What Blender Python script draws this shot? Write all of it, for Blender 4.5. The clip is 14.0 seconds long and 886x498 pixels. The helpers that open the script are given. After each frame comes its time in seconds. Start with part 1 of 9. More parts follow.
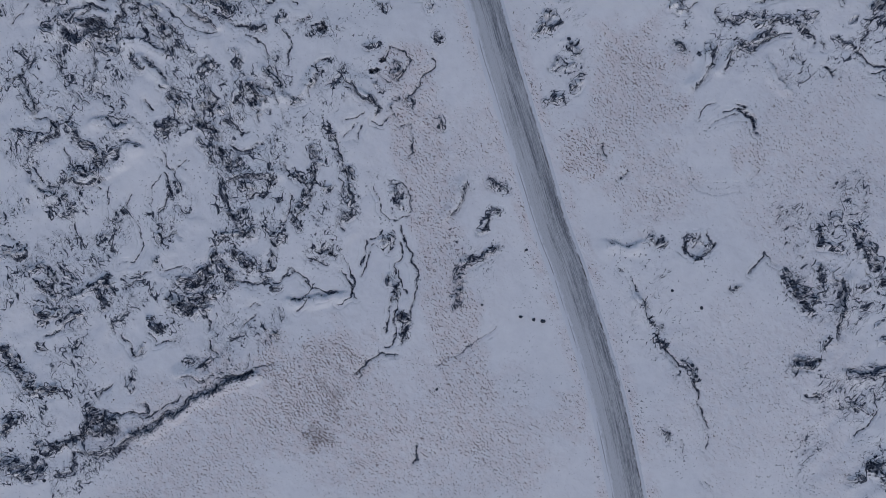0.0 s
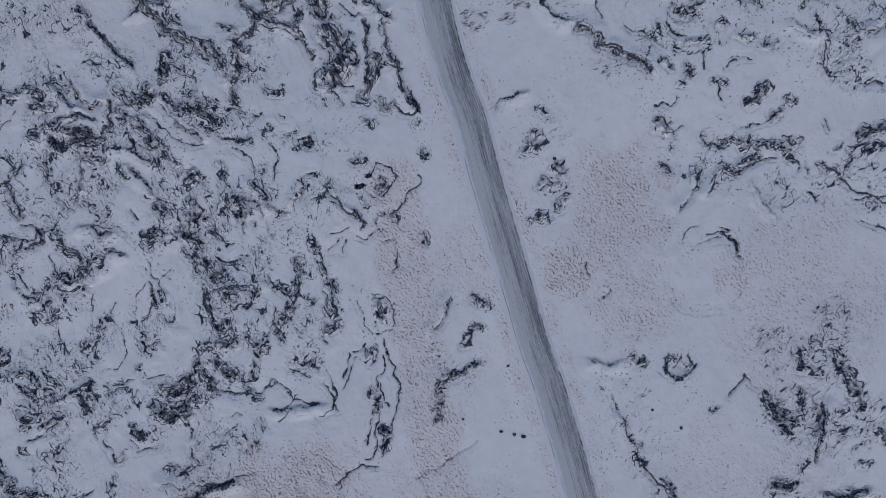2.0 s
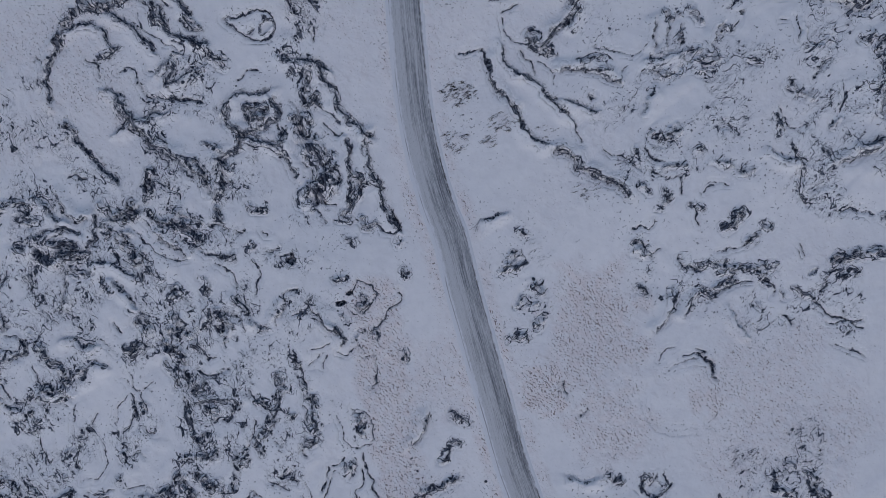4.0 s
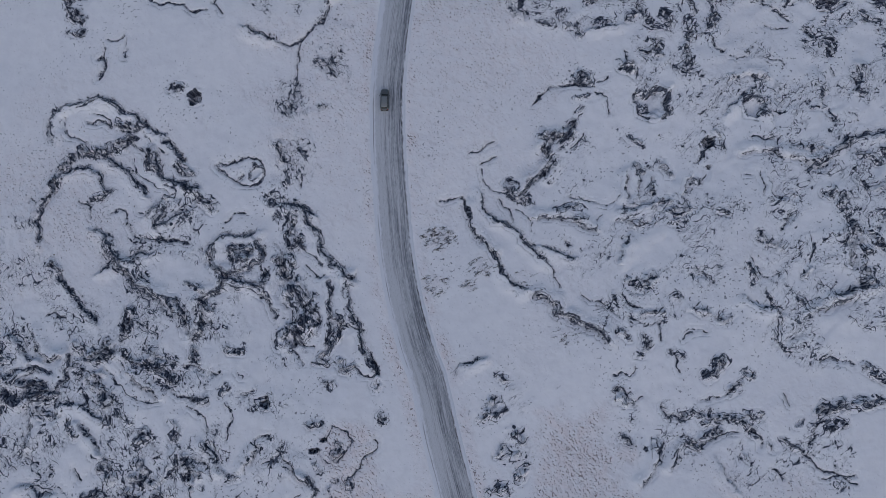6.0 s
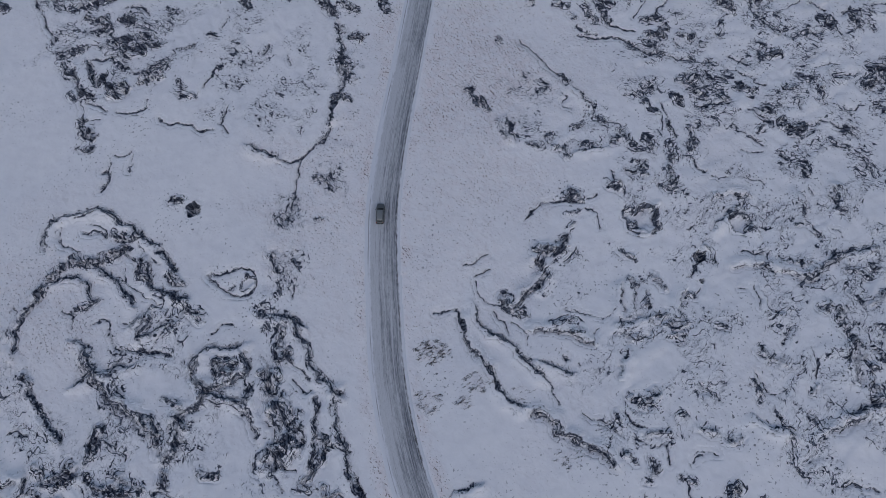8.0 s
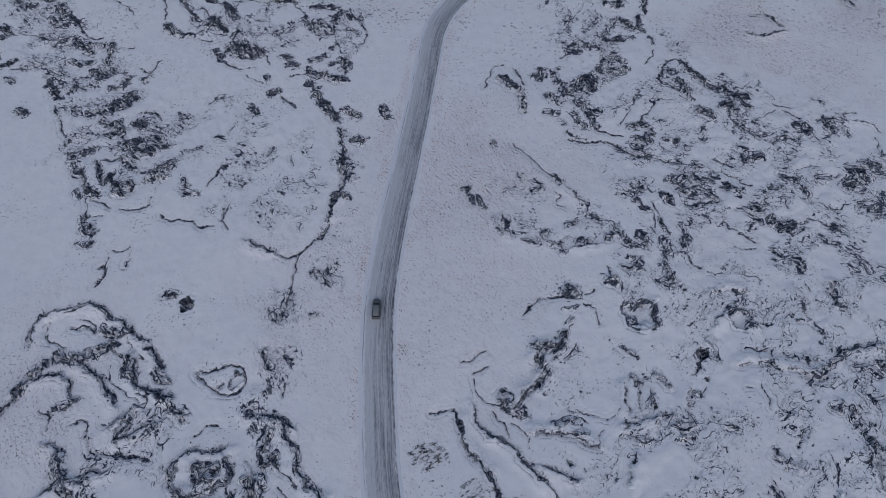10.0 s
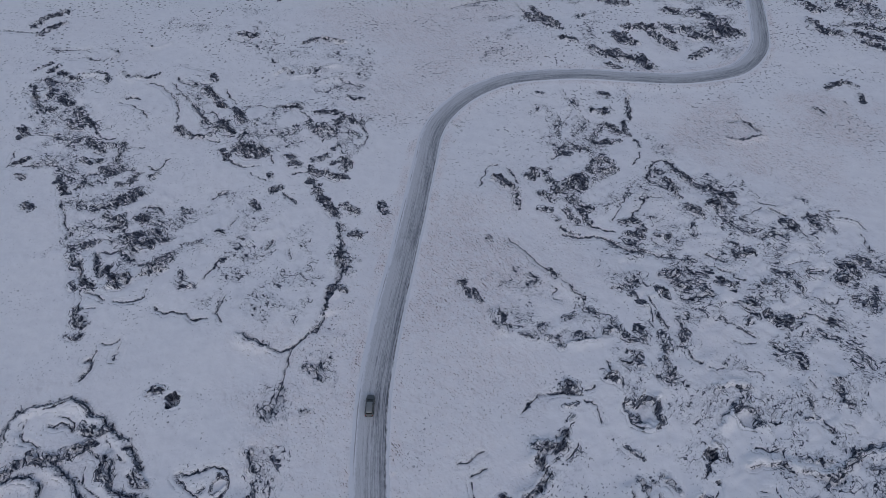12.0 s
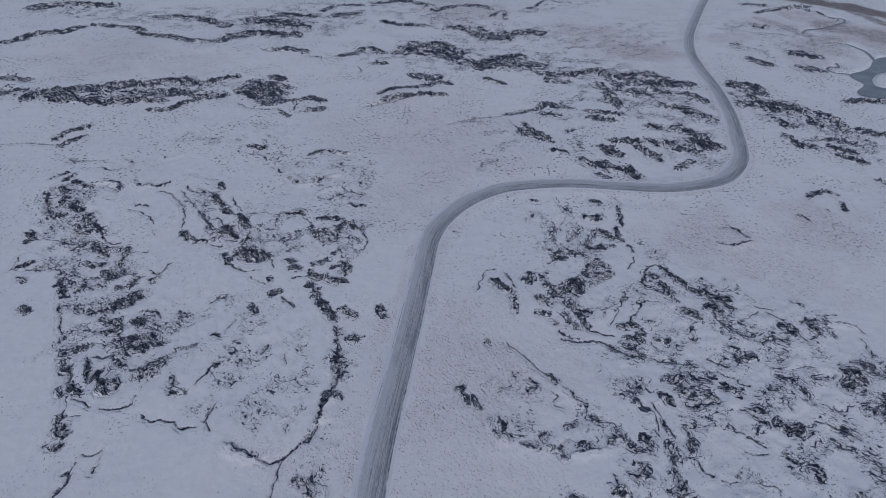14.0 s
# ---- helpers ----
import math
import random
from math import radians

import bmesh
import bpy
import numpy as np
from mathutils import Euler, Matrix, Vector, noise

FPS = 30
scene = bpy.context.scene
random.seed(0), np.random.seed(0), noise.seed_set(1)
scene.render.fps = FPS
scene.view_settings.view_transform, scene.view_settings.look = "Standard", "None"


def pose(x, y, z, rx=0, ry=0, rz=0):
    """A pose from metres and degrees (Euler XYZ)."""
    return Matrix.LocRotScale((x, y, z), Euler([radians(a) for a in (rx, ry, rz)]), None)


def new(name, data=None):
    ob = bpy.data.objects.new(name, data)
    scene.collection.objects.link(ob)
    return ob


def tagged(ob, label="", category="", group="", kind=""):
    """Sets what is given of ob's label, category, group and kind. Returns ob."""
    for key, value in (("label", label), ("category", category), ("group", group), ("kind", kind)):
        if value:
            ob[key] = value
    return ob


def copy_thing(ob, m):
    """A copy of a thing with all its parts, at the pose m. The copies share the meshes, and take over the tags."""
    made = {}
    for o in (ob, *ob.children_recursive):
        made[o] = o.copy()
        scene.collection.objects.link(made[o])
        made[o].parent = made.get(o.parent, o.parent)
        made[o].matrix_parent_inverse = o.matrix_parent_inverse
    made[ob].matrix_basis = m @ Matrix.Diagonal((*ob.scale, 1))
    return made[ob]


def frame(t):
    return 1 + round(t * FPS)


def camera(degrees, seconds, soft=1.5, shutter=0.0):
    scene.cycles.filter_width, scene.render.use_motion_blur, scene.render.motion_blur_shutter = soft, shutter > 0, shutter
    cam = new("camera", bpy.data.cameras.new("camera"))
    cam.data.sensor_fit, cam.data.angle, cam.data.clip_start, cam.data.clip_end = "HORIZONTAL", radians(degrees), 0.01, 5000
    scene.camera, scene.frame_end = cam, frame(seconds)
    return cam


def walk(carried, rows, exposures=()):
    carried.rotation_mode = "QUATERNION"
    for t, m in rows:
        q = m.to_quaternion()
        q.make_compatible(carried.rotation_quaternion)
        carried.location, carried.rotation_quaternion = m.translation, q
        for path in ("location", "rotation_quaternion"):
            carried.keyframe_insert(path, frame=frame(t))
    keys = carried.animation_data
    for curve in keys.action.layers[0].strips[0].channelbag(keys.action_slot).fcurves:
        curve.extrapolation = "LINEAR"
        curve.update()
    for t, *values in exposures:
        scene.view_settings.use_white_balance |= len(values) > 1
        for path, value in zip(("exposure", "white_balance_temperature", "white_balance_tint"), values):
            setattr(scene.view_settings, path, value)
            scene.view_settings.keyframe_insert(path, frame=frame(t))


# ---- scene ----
cam = camera(78.7, 14.0, soft=0.5)
PATH = [
    (0.0, 0.00, 0.00, 100.00, -2.01, 1.06, -0.02),
    (0.5, 0.75, 5.51, 99.91, -2.07, 1.02, 0.28),
    (1.0, 1.38, 11.03, 99.87, -2.10, 0.98, 0.62),
    (1.5, 1.98, 16.41, 99.76, -2.13, 0.93, 0.84),
    (2.0, 2.66, 21.71, 99.50, -2.19, 0.97, 1.08),
    (2.5, 3.34, 27.32, 99.46, -2.44, 0.92, 1.25),
    (5.0, 7.10, 49.79, 100.46, 0.95, 0.83, 2.18),
    (5.5, 7.72, 51.72, 100.67, 5.47, 0.60, 2.36),
    (6.0, 8.32, 52.48, 100.55, 7.94, 0.43, 2.51),
    (6.5, 8.49, 52.43, 100.13, 10.29, 0.17, 2.65),
    (7.0, 8.22, 52.14, 99.60, 13.76, -0.17, 2.62),
    (7.5, 8.03, 52.05, 99.19, 17.04, -0.38, 2.63),
    (8.0, 7.96, 51.89, 98.78, 20.33, -0.49, 2.65),
    (10.5, 7.82, 51.29, 97.37, 33.35, -1.03, 2.56),
    (11.0, 7.78, 51.12, 97.18, 35.93, -1.18, 2.54),
    (11.5, 7.83, 51.11, 97.16, 38.45, -1.27, 2.51),
    (12.0, 7.78, 50.99, 97.04, 41.08, -1.35, 2.47),
    (12.5, 7.72, 50.90, 97.16, 43.64, -1.43, 2.45),
    (13.0, 7.66, 50.77, 97.31, 46.27, -1.50, 2.42),
    (13.5, 7.69, 50.71, 97.42, 49.14, -1.54, 2.37),
    (14.0, 7.70, 50.69, 97.55, 51.99, -1.57, 2.34),
]
walk(cam, [(t, pose(x, y, z, rx, ry, rz)) for t, x, y, z, rx, ry, rz in PATH],
     exposures=[(0.0, 0.26), (14.0, 0.26)])

# ---- light: a dull overcast dusk ----
world = bpy.data.worlds.new("overcast_sky")
scene.world = world
world.use_nodes = True
wn = world.node_tree
sky = wn.nodes.new("ShaderNodeTexSky")
sky.sky_type, sky.sun_disc = "NISHITA", False
sky.sun_elevation, sky.sun_rotation = radians(38), radians(150)
sky.air_density, sky.dust_density, sky.ozone_density = 1.0, 1.5, 1.5
wn.links.new(sky.outputs["Color"], wn.nodes["Background"].inputs["Color"])
wn.nodes["Background"].inputs["Strength"].default_value = 0.08

sun_data = bpy.data.lights.new("sun", "SUN")
sun_data.energy, sun_data.angle, sun_data.color = 0.4, radians(70), (1.0, 0.97, 0.94)
sun = new("sun", sun_data)
sun.matrix_world = pose(0, 0, 200, 52, 0, -30)


# ---- noise ----
RNG = np.random.RandomState(7)
PERM = np.tile(RNG.permutation(256), 3)
ANG = RNG.rand(256) * 2 * math.pi
GX, GY = np.cos(ANG), np.sin(ANG)


def perlin(x, y, seed=0):
    x, y = np.asarray(x, float) + seed * 17.31, np.asarray(y, float) - seed * 9.77
    xi, yi = np.floor(x).astype(np.int64), np.floor(y).astype(np.int64)
    fx, fy = x - xi, y - yi
    xi, yi = xi & 255, yi & 255
    u, v = fx * fx * fx * (fx * (fx * 6 - 15) + 10), fy * fy * fy * (fy * (fy * 6 - 15) + 10)

    def corner(i, j):
        h = PERM[PERM[xi + i] + yi + j]
        return GX[h] * (fx - i) + GY[h] * (fy - j)

    low = corner(0, 0) * (1 - u) + corner(1, 0) * u
    high = corner(0, 1) * (1 - u) + corner(1, 1) * u
    return (low * (1 - v) + high * v) * 1.5


def smooth(a, b, v):
    s = np.clip((v - a) / (b - a), 0, 1)
    return s * s * (3 - 2 * s)


def creases(x, y, seed):
    """1 along thin winding lines, falling to 0 between them."""
    return np.clip(1 - np.abs(perlin(x, y, seed)) * 2.4, 0, 1)


# ---- materials ----
def material(name):
    m = bpy.data.materials.new(name)
    m.use_nodes = True
    return m, m.node_tree, m.node_tree.nodes["Principled BSDF"]


def node(tree, kind, **values):
    n = tree.nodes.new(kind)
    for key, value in values.items():
        n.inputs[key].default_value = value
    return n


def math_node(tree, op, a, b, clamp=False):
    n = tree.nodes.new("ShaderNodeMath")
    n.operation, n.use_clamp = op, clamp
    for k, v in enumerate((a, b)):
        if isinstance(v, (int, float)):
            n.inputs[k].default_value = v
        else:
            tree.links.new(v, n.inputs[k])
    return n.outputs[0]


def ramp(tree, value, low, high, to0=0.0, to1=1.0):
    n = tree.nodes.new("ShaderNodeMapRange")
    n.interpolation_type = "SMOOTHSTEP"
    tree.links.new(value, n.inputs["Value"])
    for key, v in (("From Min", low), ("From Max", high), ("To Min", to0), ("To Max", to1)):
        n.inputs[key].default_value = v
    return n.outputs["Result"]


def noise_node(tree, vector, scale, detail=3.0, rough=0.55, distortion=0.0):
    n = node(tree, "ShaderNodeTexNoise", Scale=scale, Detail=detail, Roughness=rough, Distortion=distortion)
    tree.links.new(vector, n.inputs["Vector"])
    return n.outputs["Fac"]


def mix(tree, fac, a, b):
    n = tree.nodes.new("ShaderNodeMix")
    n.data_type = "RGBA"
    for k, v in ((0, fac), (6, a), (7, b)):
        if isinstance(v, (tuple, float, int)):
            n.inputs[k].default_value = v
        else:
            tree.links.new(v, n.inputs[k])
    return n.outputs[2]


def bump(tree, bsdf, height, strength, distance):
    n = node(tree, "ShaderNodeBump", Strength=strength, Distance=distance)
    tree.links.new(height, n.inputs["Height"])
    tree.links.new(n.outputs["Normal"], bsdf.inputs["Normal"])


SNOW = (0.80, 0.81, 0.84, 1)


def snowy_ground(name, strands, grain=1.0):
    """Snow over black lava and dead grass: the attributes bare, dust and grass say how thin the snow lies.
    Rock shows on the lee faces of folds in the crust. strands: the folds follow the line of the outcrop.
    grain: below 1 for coarser folds."""
    m, t, b = material(name)
    geo = t.nodes.new("ShaderNodeNewGeometry")
    p = geo.outputs["Position"]

    def attr(key):
        a = t.nodes.new("ShaderNodeAttribute")
        a.attribute_name = key
        return a.outputs["Fac"]

    def add(*values):
        total = values[0]
        for v in values[1:]:
            total = math_node(t, "ADD", total, v)
        return total

    def mul(a, c, clamp=False):
        return math_node(t, "MULTIPLY", a, c, clamp)

    def less(a, c):
        return math_node(t, "SUBTRACT", a, c)

    def most(*values):
        total = values[0]
        for v in values[1:]:
            total = math_node(t, "MAXIMUM", total, v)
        return total

    def placed(vector, scale=(1, 1, 1), turn=0.0, move=(0, 0, 0)):
        mp = node(t, "ShaderNodeMapping", Scale=scale, Rotation=(0, 0, turn), Location=move)
        t.links.new(vector, mp.inputs["Vector"])
        return mp.outputs["Vector"]

    bare, grass, dust = attr("bare"), attr("grass"), attr("dust")
    flat = placed(p, (1, 1, 0.0))
    sep = t.nodes.new("ShaderNodeSeparateXYZ")
    t.links.new(p, sep.inputs[0])
    px, py = sep.outputs["X"], sep.outputs["Y"]
    up = t.nodes.new("ShaderNodeSeparateXYZ")
    t.links.new(geo.outputs["Normal"], up.inputs[0])
    fine = noise_node(t, p, 3.2 * grain, 3, 0.55)
    finer = noise_node(t, p, 7.0 * grain, 2, 0.5)
    wide = noise_node(t, p, 0.35, 3)

    # the flow is bent at two sizes before it is folded
    def bent(vector, scale, amount):
        n = node(t, "ShaderNodeTexNoise", Scale=scale, Detail=2.0)
        t.links.new(vector, n.inputs["Vector"])
        s = t.nodes.new("ShaderNodeVectorMath")
        s.operation = "MULTIPLY_ADD"
        t.links.new(n.outputs["Color"], s.inputs[0])
        s.inputs[1].default_value = (amount, amount, 0)
        t.links.new(vector, s.inputs[2])
        return s.outputs[0]

    bend = bent(bent(flat, 0.22 * grain, 3.0 / grain), 1.4 * grain, 0.35 / grain)

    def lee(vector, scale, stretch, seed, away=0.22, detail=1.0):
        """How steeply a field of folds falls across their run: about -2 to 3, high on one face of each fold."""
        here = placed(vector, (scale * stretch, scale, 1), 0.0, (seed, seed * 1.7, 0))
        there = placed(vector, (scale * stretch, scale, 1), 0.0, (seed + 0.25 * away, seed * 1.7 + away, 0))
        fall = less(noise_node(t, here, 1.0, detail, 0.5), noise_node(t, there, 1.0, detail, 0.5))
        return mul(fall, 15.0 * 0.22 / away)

    # the lava ran one way on each side of the road, and across it farther north
    turned = mix(t, ramp(t, px, 3.99, 4.01), placed(bend, (1, 1, 1), -2.1), placed(bend, (1, 1, 1), -0.85))
    north = add(py, mul(less(noise_node(t, p, 0.05, 2), 0.5), 60.0))
    turned = mix(t, ramp(t, north, 107.99, 108.01), turned, placed(bend, (1, 1, 1), 0.25))
    gather = mul(less(noise_node(t, p, 0.50 * grain, 2, 0.6), 0.5), 5.0)
    less_so = -0.55 if strands else 0.0
    faces = [add(lee(turned, 0.36 * grain, 0.50, 3.0, 0.08), -0.75), add(lee(turned, 0.95 * grain, 0.50, 8.0, 0.16), mul(gather, 0.25), -0.35 + less_so),
             add(lee(turned, 2.0 * grain, 1.0, 13.0, 0.30), mul(gather, 0.60), -0.05 + less_so), add(lee(turned, 3.1 * grain, 1.0, 17.0, 0.30), mul(gather, 0.70), -0.10 + less_so)]

    # wrinkles in the crust, thin dark lines that break off
    def wrinkles(vector, scale, wide, seed, stretch=0.6):
        n = noise_node(t, placed(vector, (stretch, 1, 1), 0.0, (seed, -seed, 0)), scale, 1.5, 0.5)
        off = math_node(t, "ABSOLUTE", less(n, 0.5), 0.0)
        gaps = mul(less(noise_node(t, placed(vector, (1, 1, 1), 0.0, (-seed, seed, 0)), 0.8 * scale, 2), 0.5), 5.0)
        return add(ramp(t, off, wide, 0.1 * wide, -1.0, 2.25), mul(gather, 0.30), gaps)

    faces += [wrinkles(turned, 0.40 * grain, 0.032, 2.0), add(wrinkles(turned, 0.95 * grain, 0.065, 5.0, 0.8), -0.35)]
    if strands:
        across, along, core, rim = attr("across"), attr("along"), attr("core"), attr("rim")
        sway = mul(less(noise_node(t, p, 0.9 * grain, 2, 0.5), 0.5), 1.7)
        place = t.nodes.new("ShaderNodeCombineXYZ")
        t.links.new(mul(along, 0.5), place.inputs[0])
        t.links.new(add(across, sway), place.inputs[1])
        own = place.outputs[0]
        size = 1.0 if grain > 0.5 else 0.65
        faces += [add(lee(own, 0.8 * size, 0.42, 21.0, 0.14), 0.05), add(lee(own, 1.9 * size, 0.5, 27.0, 0.22), mul(gather, 0.4), 0.0),
                  wrinkles(own, 0.75 * size, 0.034, 7.0, 0.4)]
        seam = math_node(t, "ABSOLUTE", add(rim, mul(sway, 0.30)), 0.0)
        broken = ramp(t, noise_node(t, p, 0.7 * grain, 3), 0.36, 0.52, 0.0, 1.0)
        crack = mul(mul(ramp(t, seam, 0.20, 0.05), broken), core)
        faces.append(less(mul(crack, 5.5), 1.0))
    # steep faces shed their snow
    shed = ramp(t, up.outputs["Z"], 0.88, 0.50, 0.0, 1.3)
    depth = ramp(t, bare, 0.02, 0.16, 2.2, 0.0)
    need = add(less((2.85 if grain > 0.7 else 2.58 if grain > 0.5 else 3.0) if strands else 3.05, mul(math_node(t, "MINIMUM", bare, 0.46), 4.0)), depth, mul(shed, -0.8))
    show = add(less(most(*faces), need), mul(less(fine, 0.5), 0.7))
    # single stones that stand out of the snow in loose drifts, larger on the far plain
    drifts = ramp(t, noise_node(t, p, 0.09, 5, 0.7), 0.50, 0.60)
    near_clear = ramp(t, bare, 0.02, 0.10, 0.55, 1.0)
    dots = mul(mul(ramp(t, noise_node(t, flat, 1.9, 1, 0.4), 0.65, 0.68), drifts), near_clear)
    clumps = mul(ramp(t, noise_node(t, p, 0.05, 4, 0.65), 0.45, 0.60), ramp(t, py, 130.0, 230.0))
    blocks = mul(ramp(t, noise_node(t, flat, 0.95, 1, 0.4), 0.63, 0.66), clumps)
    rock_fac = most(ramp(t, show, -0.12, 0.16), mul(dots, 0.9), blocks)
    # grey beside the dark strokes: thin snow, plus relief shading put into the colour
    halo = mul(ramp(t, show, -1.3, 0.05, 0.0, 0.46), ramp(t, finer, 0.3, 0.7, 0.75, 1.1))
    halo = mul(halo, ramp(t, bare, 0.03, 0.22))
    thin = mul(dust, ramp(t, add(fine, mul(ramp(t, show, -1.9, 0.1), 0.50)), 0.45, 0.95, 0.12, 1.0), True)

    # snow: tussock shade painted as soft dapples, brown stalks where the grass is tall
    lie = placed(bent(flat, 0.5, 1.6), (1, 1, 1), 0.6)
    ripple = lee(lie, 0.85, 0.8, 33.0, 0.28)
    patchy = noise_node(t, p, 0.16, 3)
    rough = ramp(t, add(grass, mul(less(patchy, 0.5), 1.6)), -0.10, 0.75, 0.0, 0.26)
    tussock_shade = mul(ramp(t, add(ripple, mul(less(fine, 0.5), 1.5)), 0.0, 2.3), rough)
    snow = mix(t, ramp(t, wide, 0.3, 0.7), (0.81, 0.805, 0.845, 1), (0.85, 0.845, 0.88, 1))
    snow = mix(t, ramp(t, noise_node(t, p, 1.1, 4, 0.6), 0.45, 0.75, 0.0, 0.10), snow, (0.55, 0.55, 0.58, 1))
    snow = mix(t, tussock_shade, snow, (0.42, 0.39, 0.415, 1))
    veil = mul(ramp(t, grass, -0.05, 0.9), ramp(t, noise_node(t, p, 0.6, 4), 0.3, 0.7, 0.10, 0.42))
    patches = mul(less(noise_node(t, p, 0.28, 3), 0.5), 2.4)
    stalk = add(lee(lie, 2.0, 1.0, 41.0, 0.30), mul(grass, 1.75), patches, mul(less(finer, 0.5), 3.0))
    grass_fac = mul(ramp(t, stalk, 2.15, 3.1, 0.0, 0.85), ramp(t, grass, 0.10, 0.55, 0.25, 1.0))
    tan = mix(t, noise_node(t, p, 1.3), (0.095, 0.075, 0.080, 1), (0.24, 0.175, 0.17, 1))
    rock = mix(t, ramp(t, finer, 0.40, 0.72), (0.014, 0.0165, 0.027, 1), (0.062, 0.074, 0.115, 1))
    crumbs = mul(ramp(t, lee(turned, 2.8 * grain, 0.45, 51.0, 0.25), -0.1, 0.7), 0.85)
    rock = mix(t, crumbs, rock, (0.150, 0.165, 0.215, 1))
    col = mix(t, veil, snow, (0.74, 0.60, 0.59, 1))
    heavy = ramp(t, add(grass, mul(noise_node(t, p, 0.22, 5, 0.7), 2.2)), 2.1, 3.0, 0.0, 0.80)
    col = mix(t, heavy, col, (0.19, 0.150, 0.145, 1))
    col = mix(t, grass_fac, col, tan)
    col = mix(t, thin, col, (0.155, 0.158, 0.175, 1))
    col = mix(t, halo, col, (0.22, 0.23, 0.275, 1))
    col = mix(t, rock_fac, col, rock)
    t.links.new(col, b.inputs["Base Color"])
    t.links.new(ramp(t, rock_fac, 0, 1, 0.62, 0.9), b.inputs["Roughness"])
    b.inputs["Specular IOR Level"].default_value = 0.25
    knolls = mul(noise_node(t, lie, 1.35, 1.0, 0.5), ramp(t, grass, -0.05, 0.5, 0.15, 0.9))
    bump(t, b, add(knolls, mul(noise_node(t, turned, 0.85 * grain, 2.0, 0.5), ramp(t, bare, 0.05, 0.3, 0.05, 1.0))), 0.4, 0.36)
    return m


def stone_material():
    """Black basalt with snow lying on its upper faces."""
    m, t, b = material("snow_capped_basalt")
    geo = t.nodes.new("ShaderNodeNewGeometry")
    info = t.nodes.new("ShaderNodeObjectInfo")
    sep = t.nodes.new("ShaderNodeSeparateXYZ")
    t.links.new(geo.outputs["Normal"], sep.inputs[0])
    p = geo.outputs["Position"]
    n = noise_node(t, p, 5.0, 4, 0.6)
    vary = math_node(t, "MULTIPLY", math_node(t, "ADD", geo.outputs["Random Per Island"], info.outputs["Random"]), 0.22)
    lie = math_node(t, "ADD", math_node(t, "SUBTRACT", sep.outputs["Z"], vary), math_node(t, "MULTIPLY", n, 0.5))
    fac = ramp(t, lie, 1.02, 1.22)
    rock = mix(t, n, (0.012, 0.015, 0.025, 1), (0.060, 0.072, 0.110, 1))
    t.links.new(mix(t, fac, rock, SNOW), b.inputs["Base Color"])
    b.inputs["Roughness"].default_value = 0.85
    bump(t, b, noise_node(t, p, 14.0, 3), 0.5, 0.05)
    return m


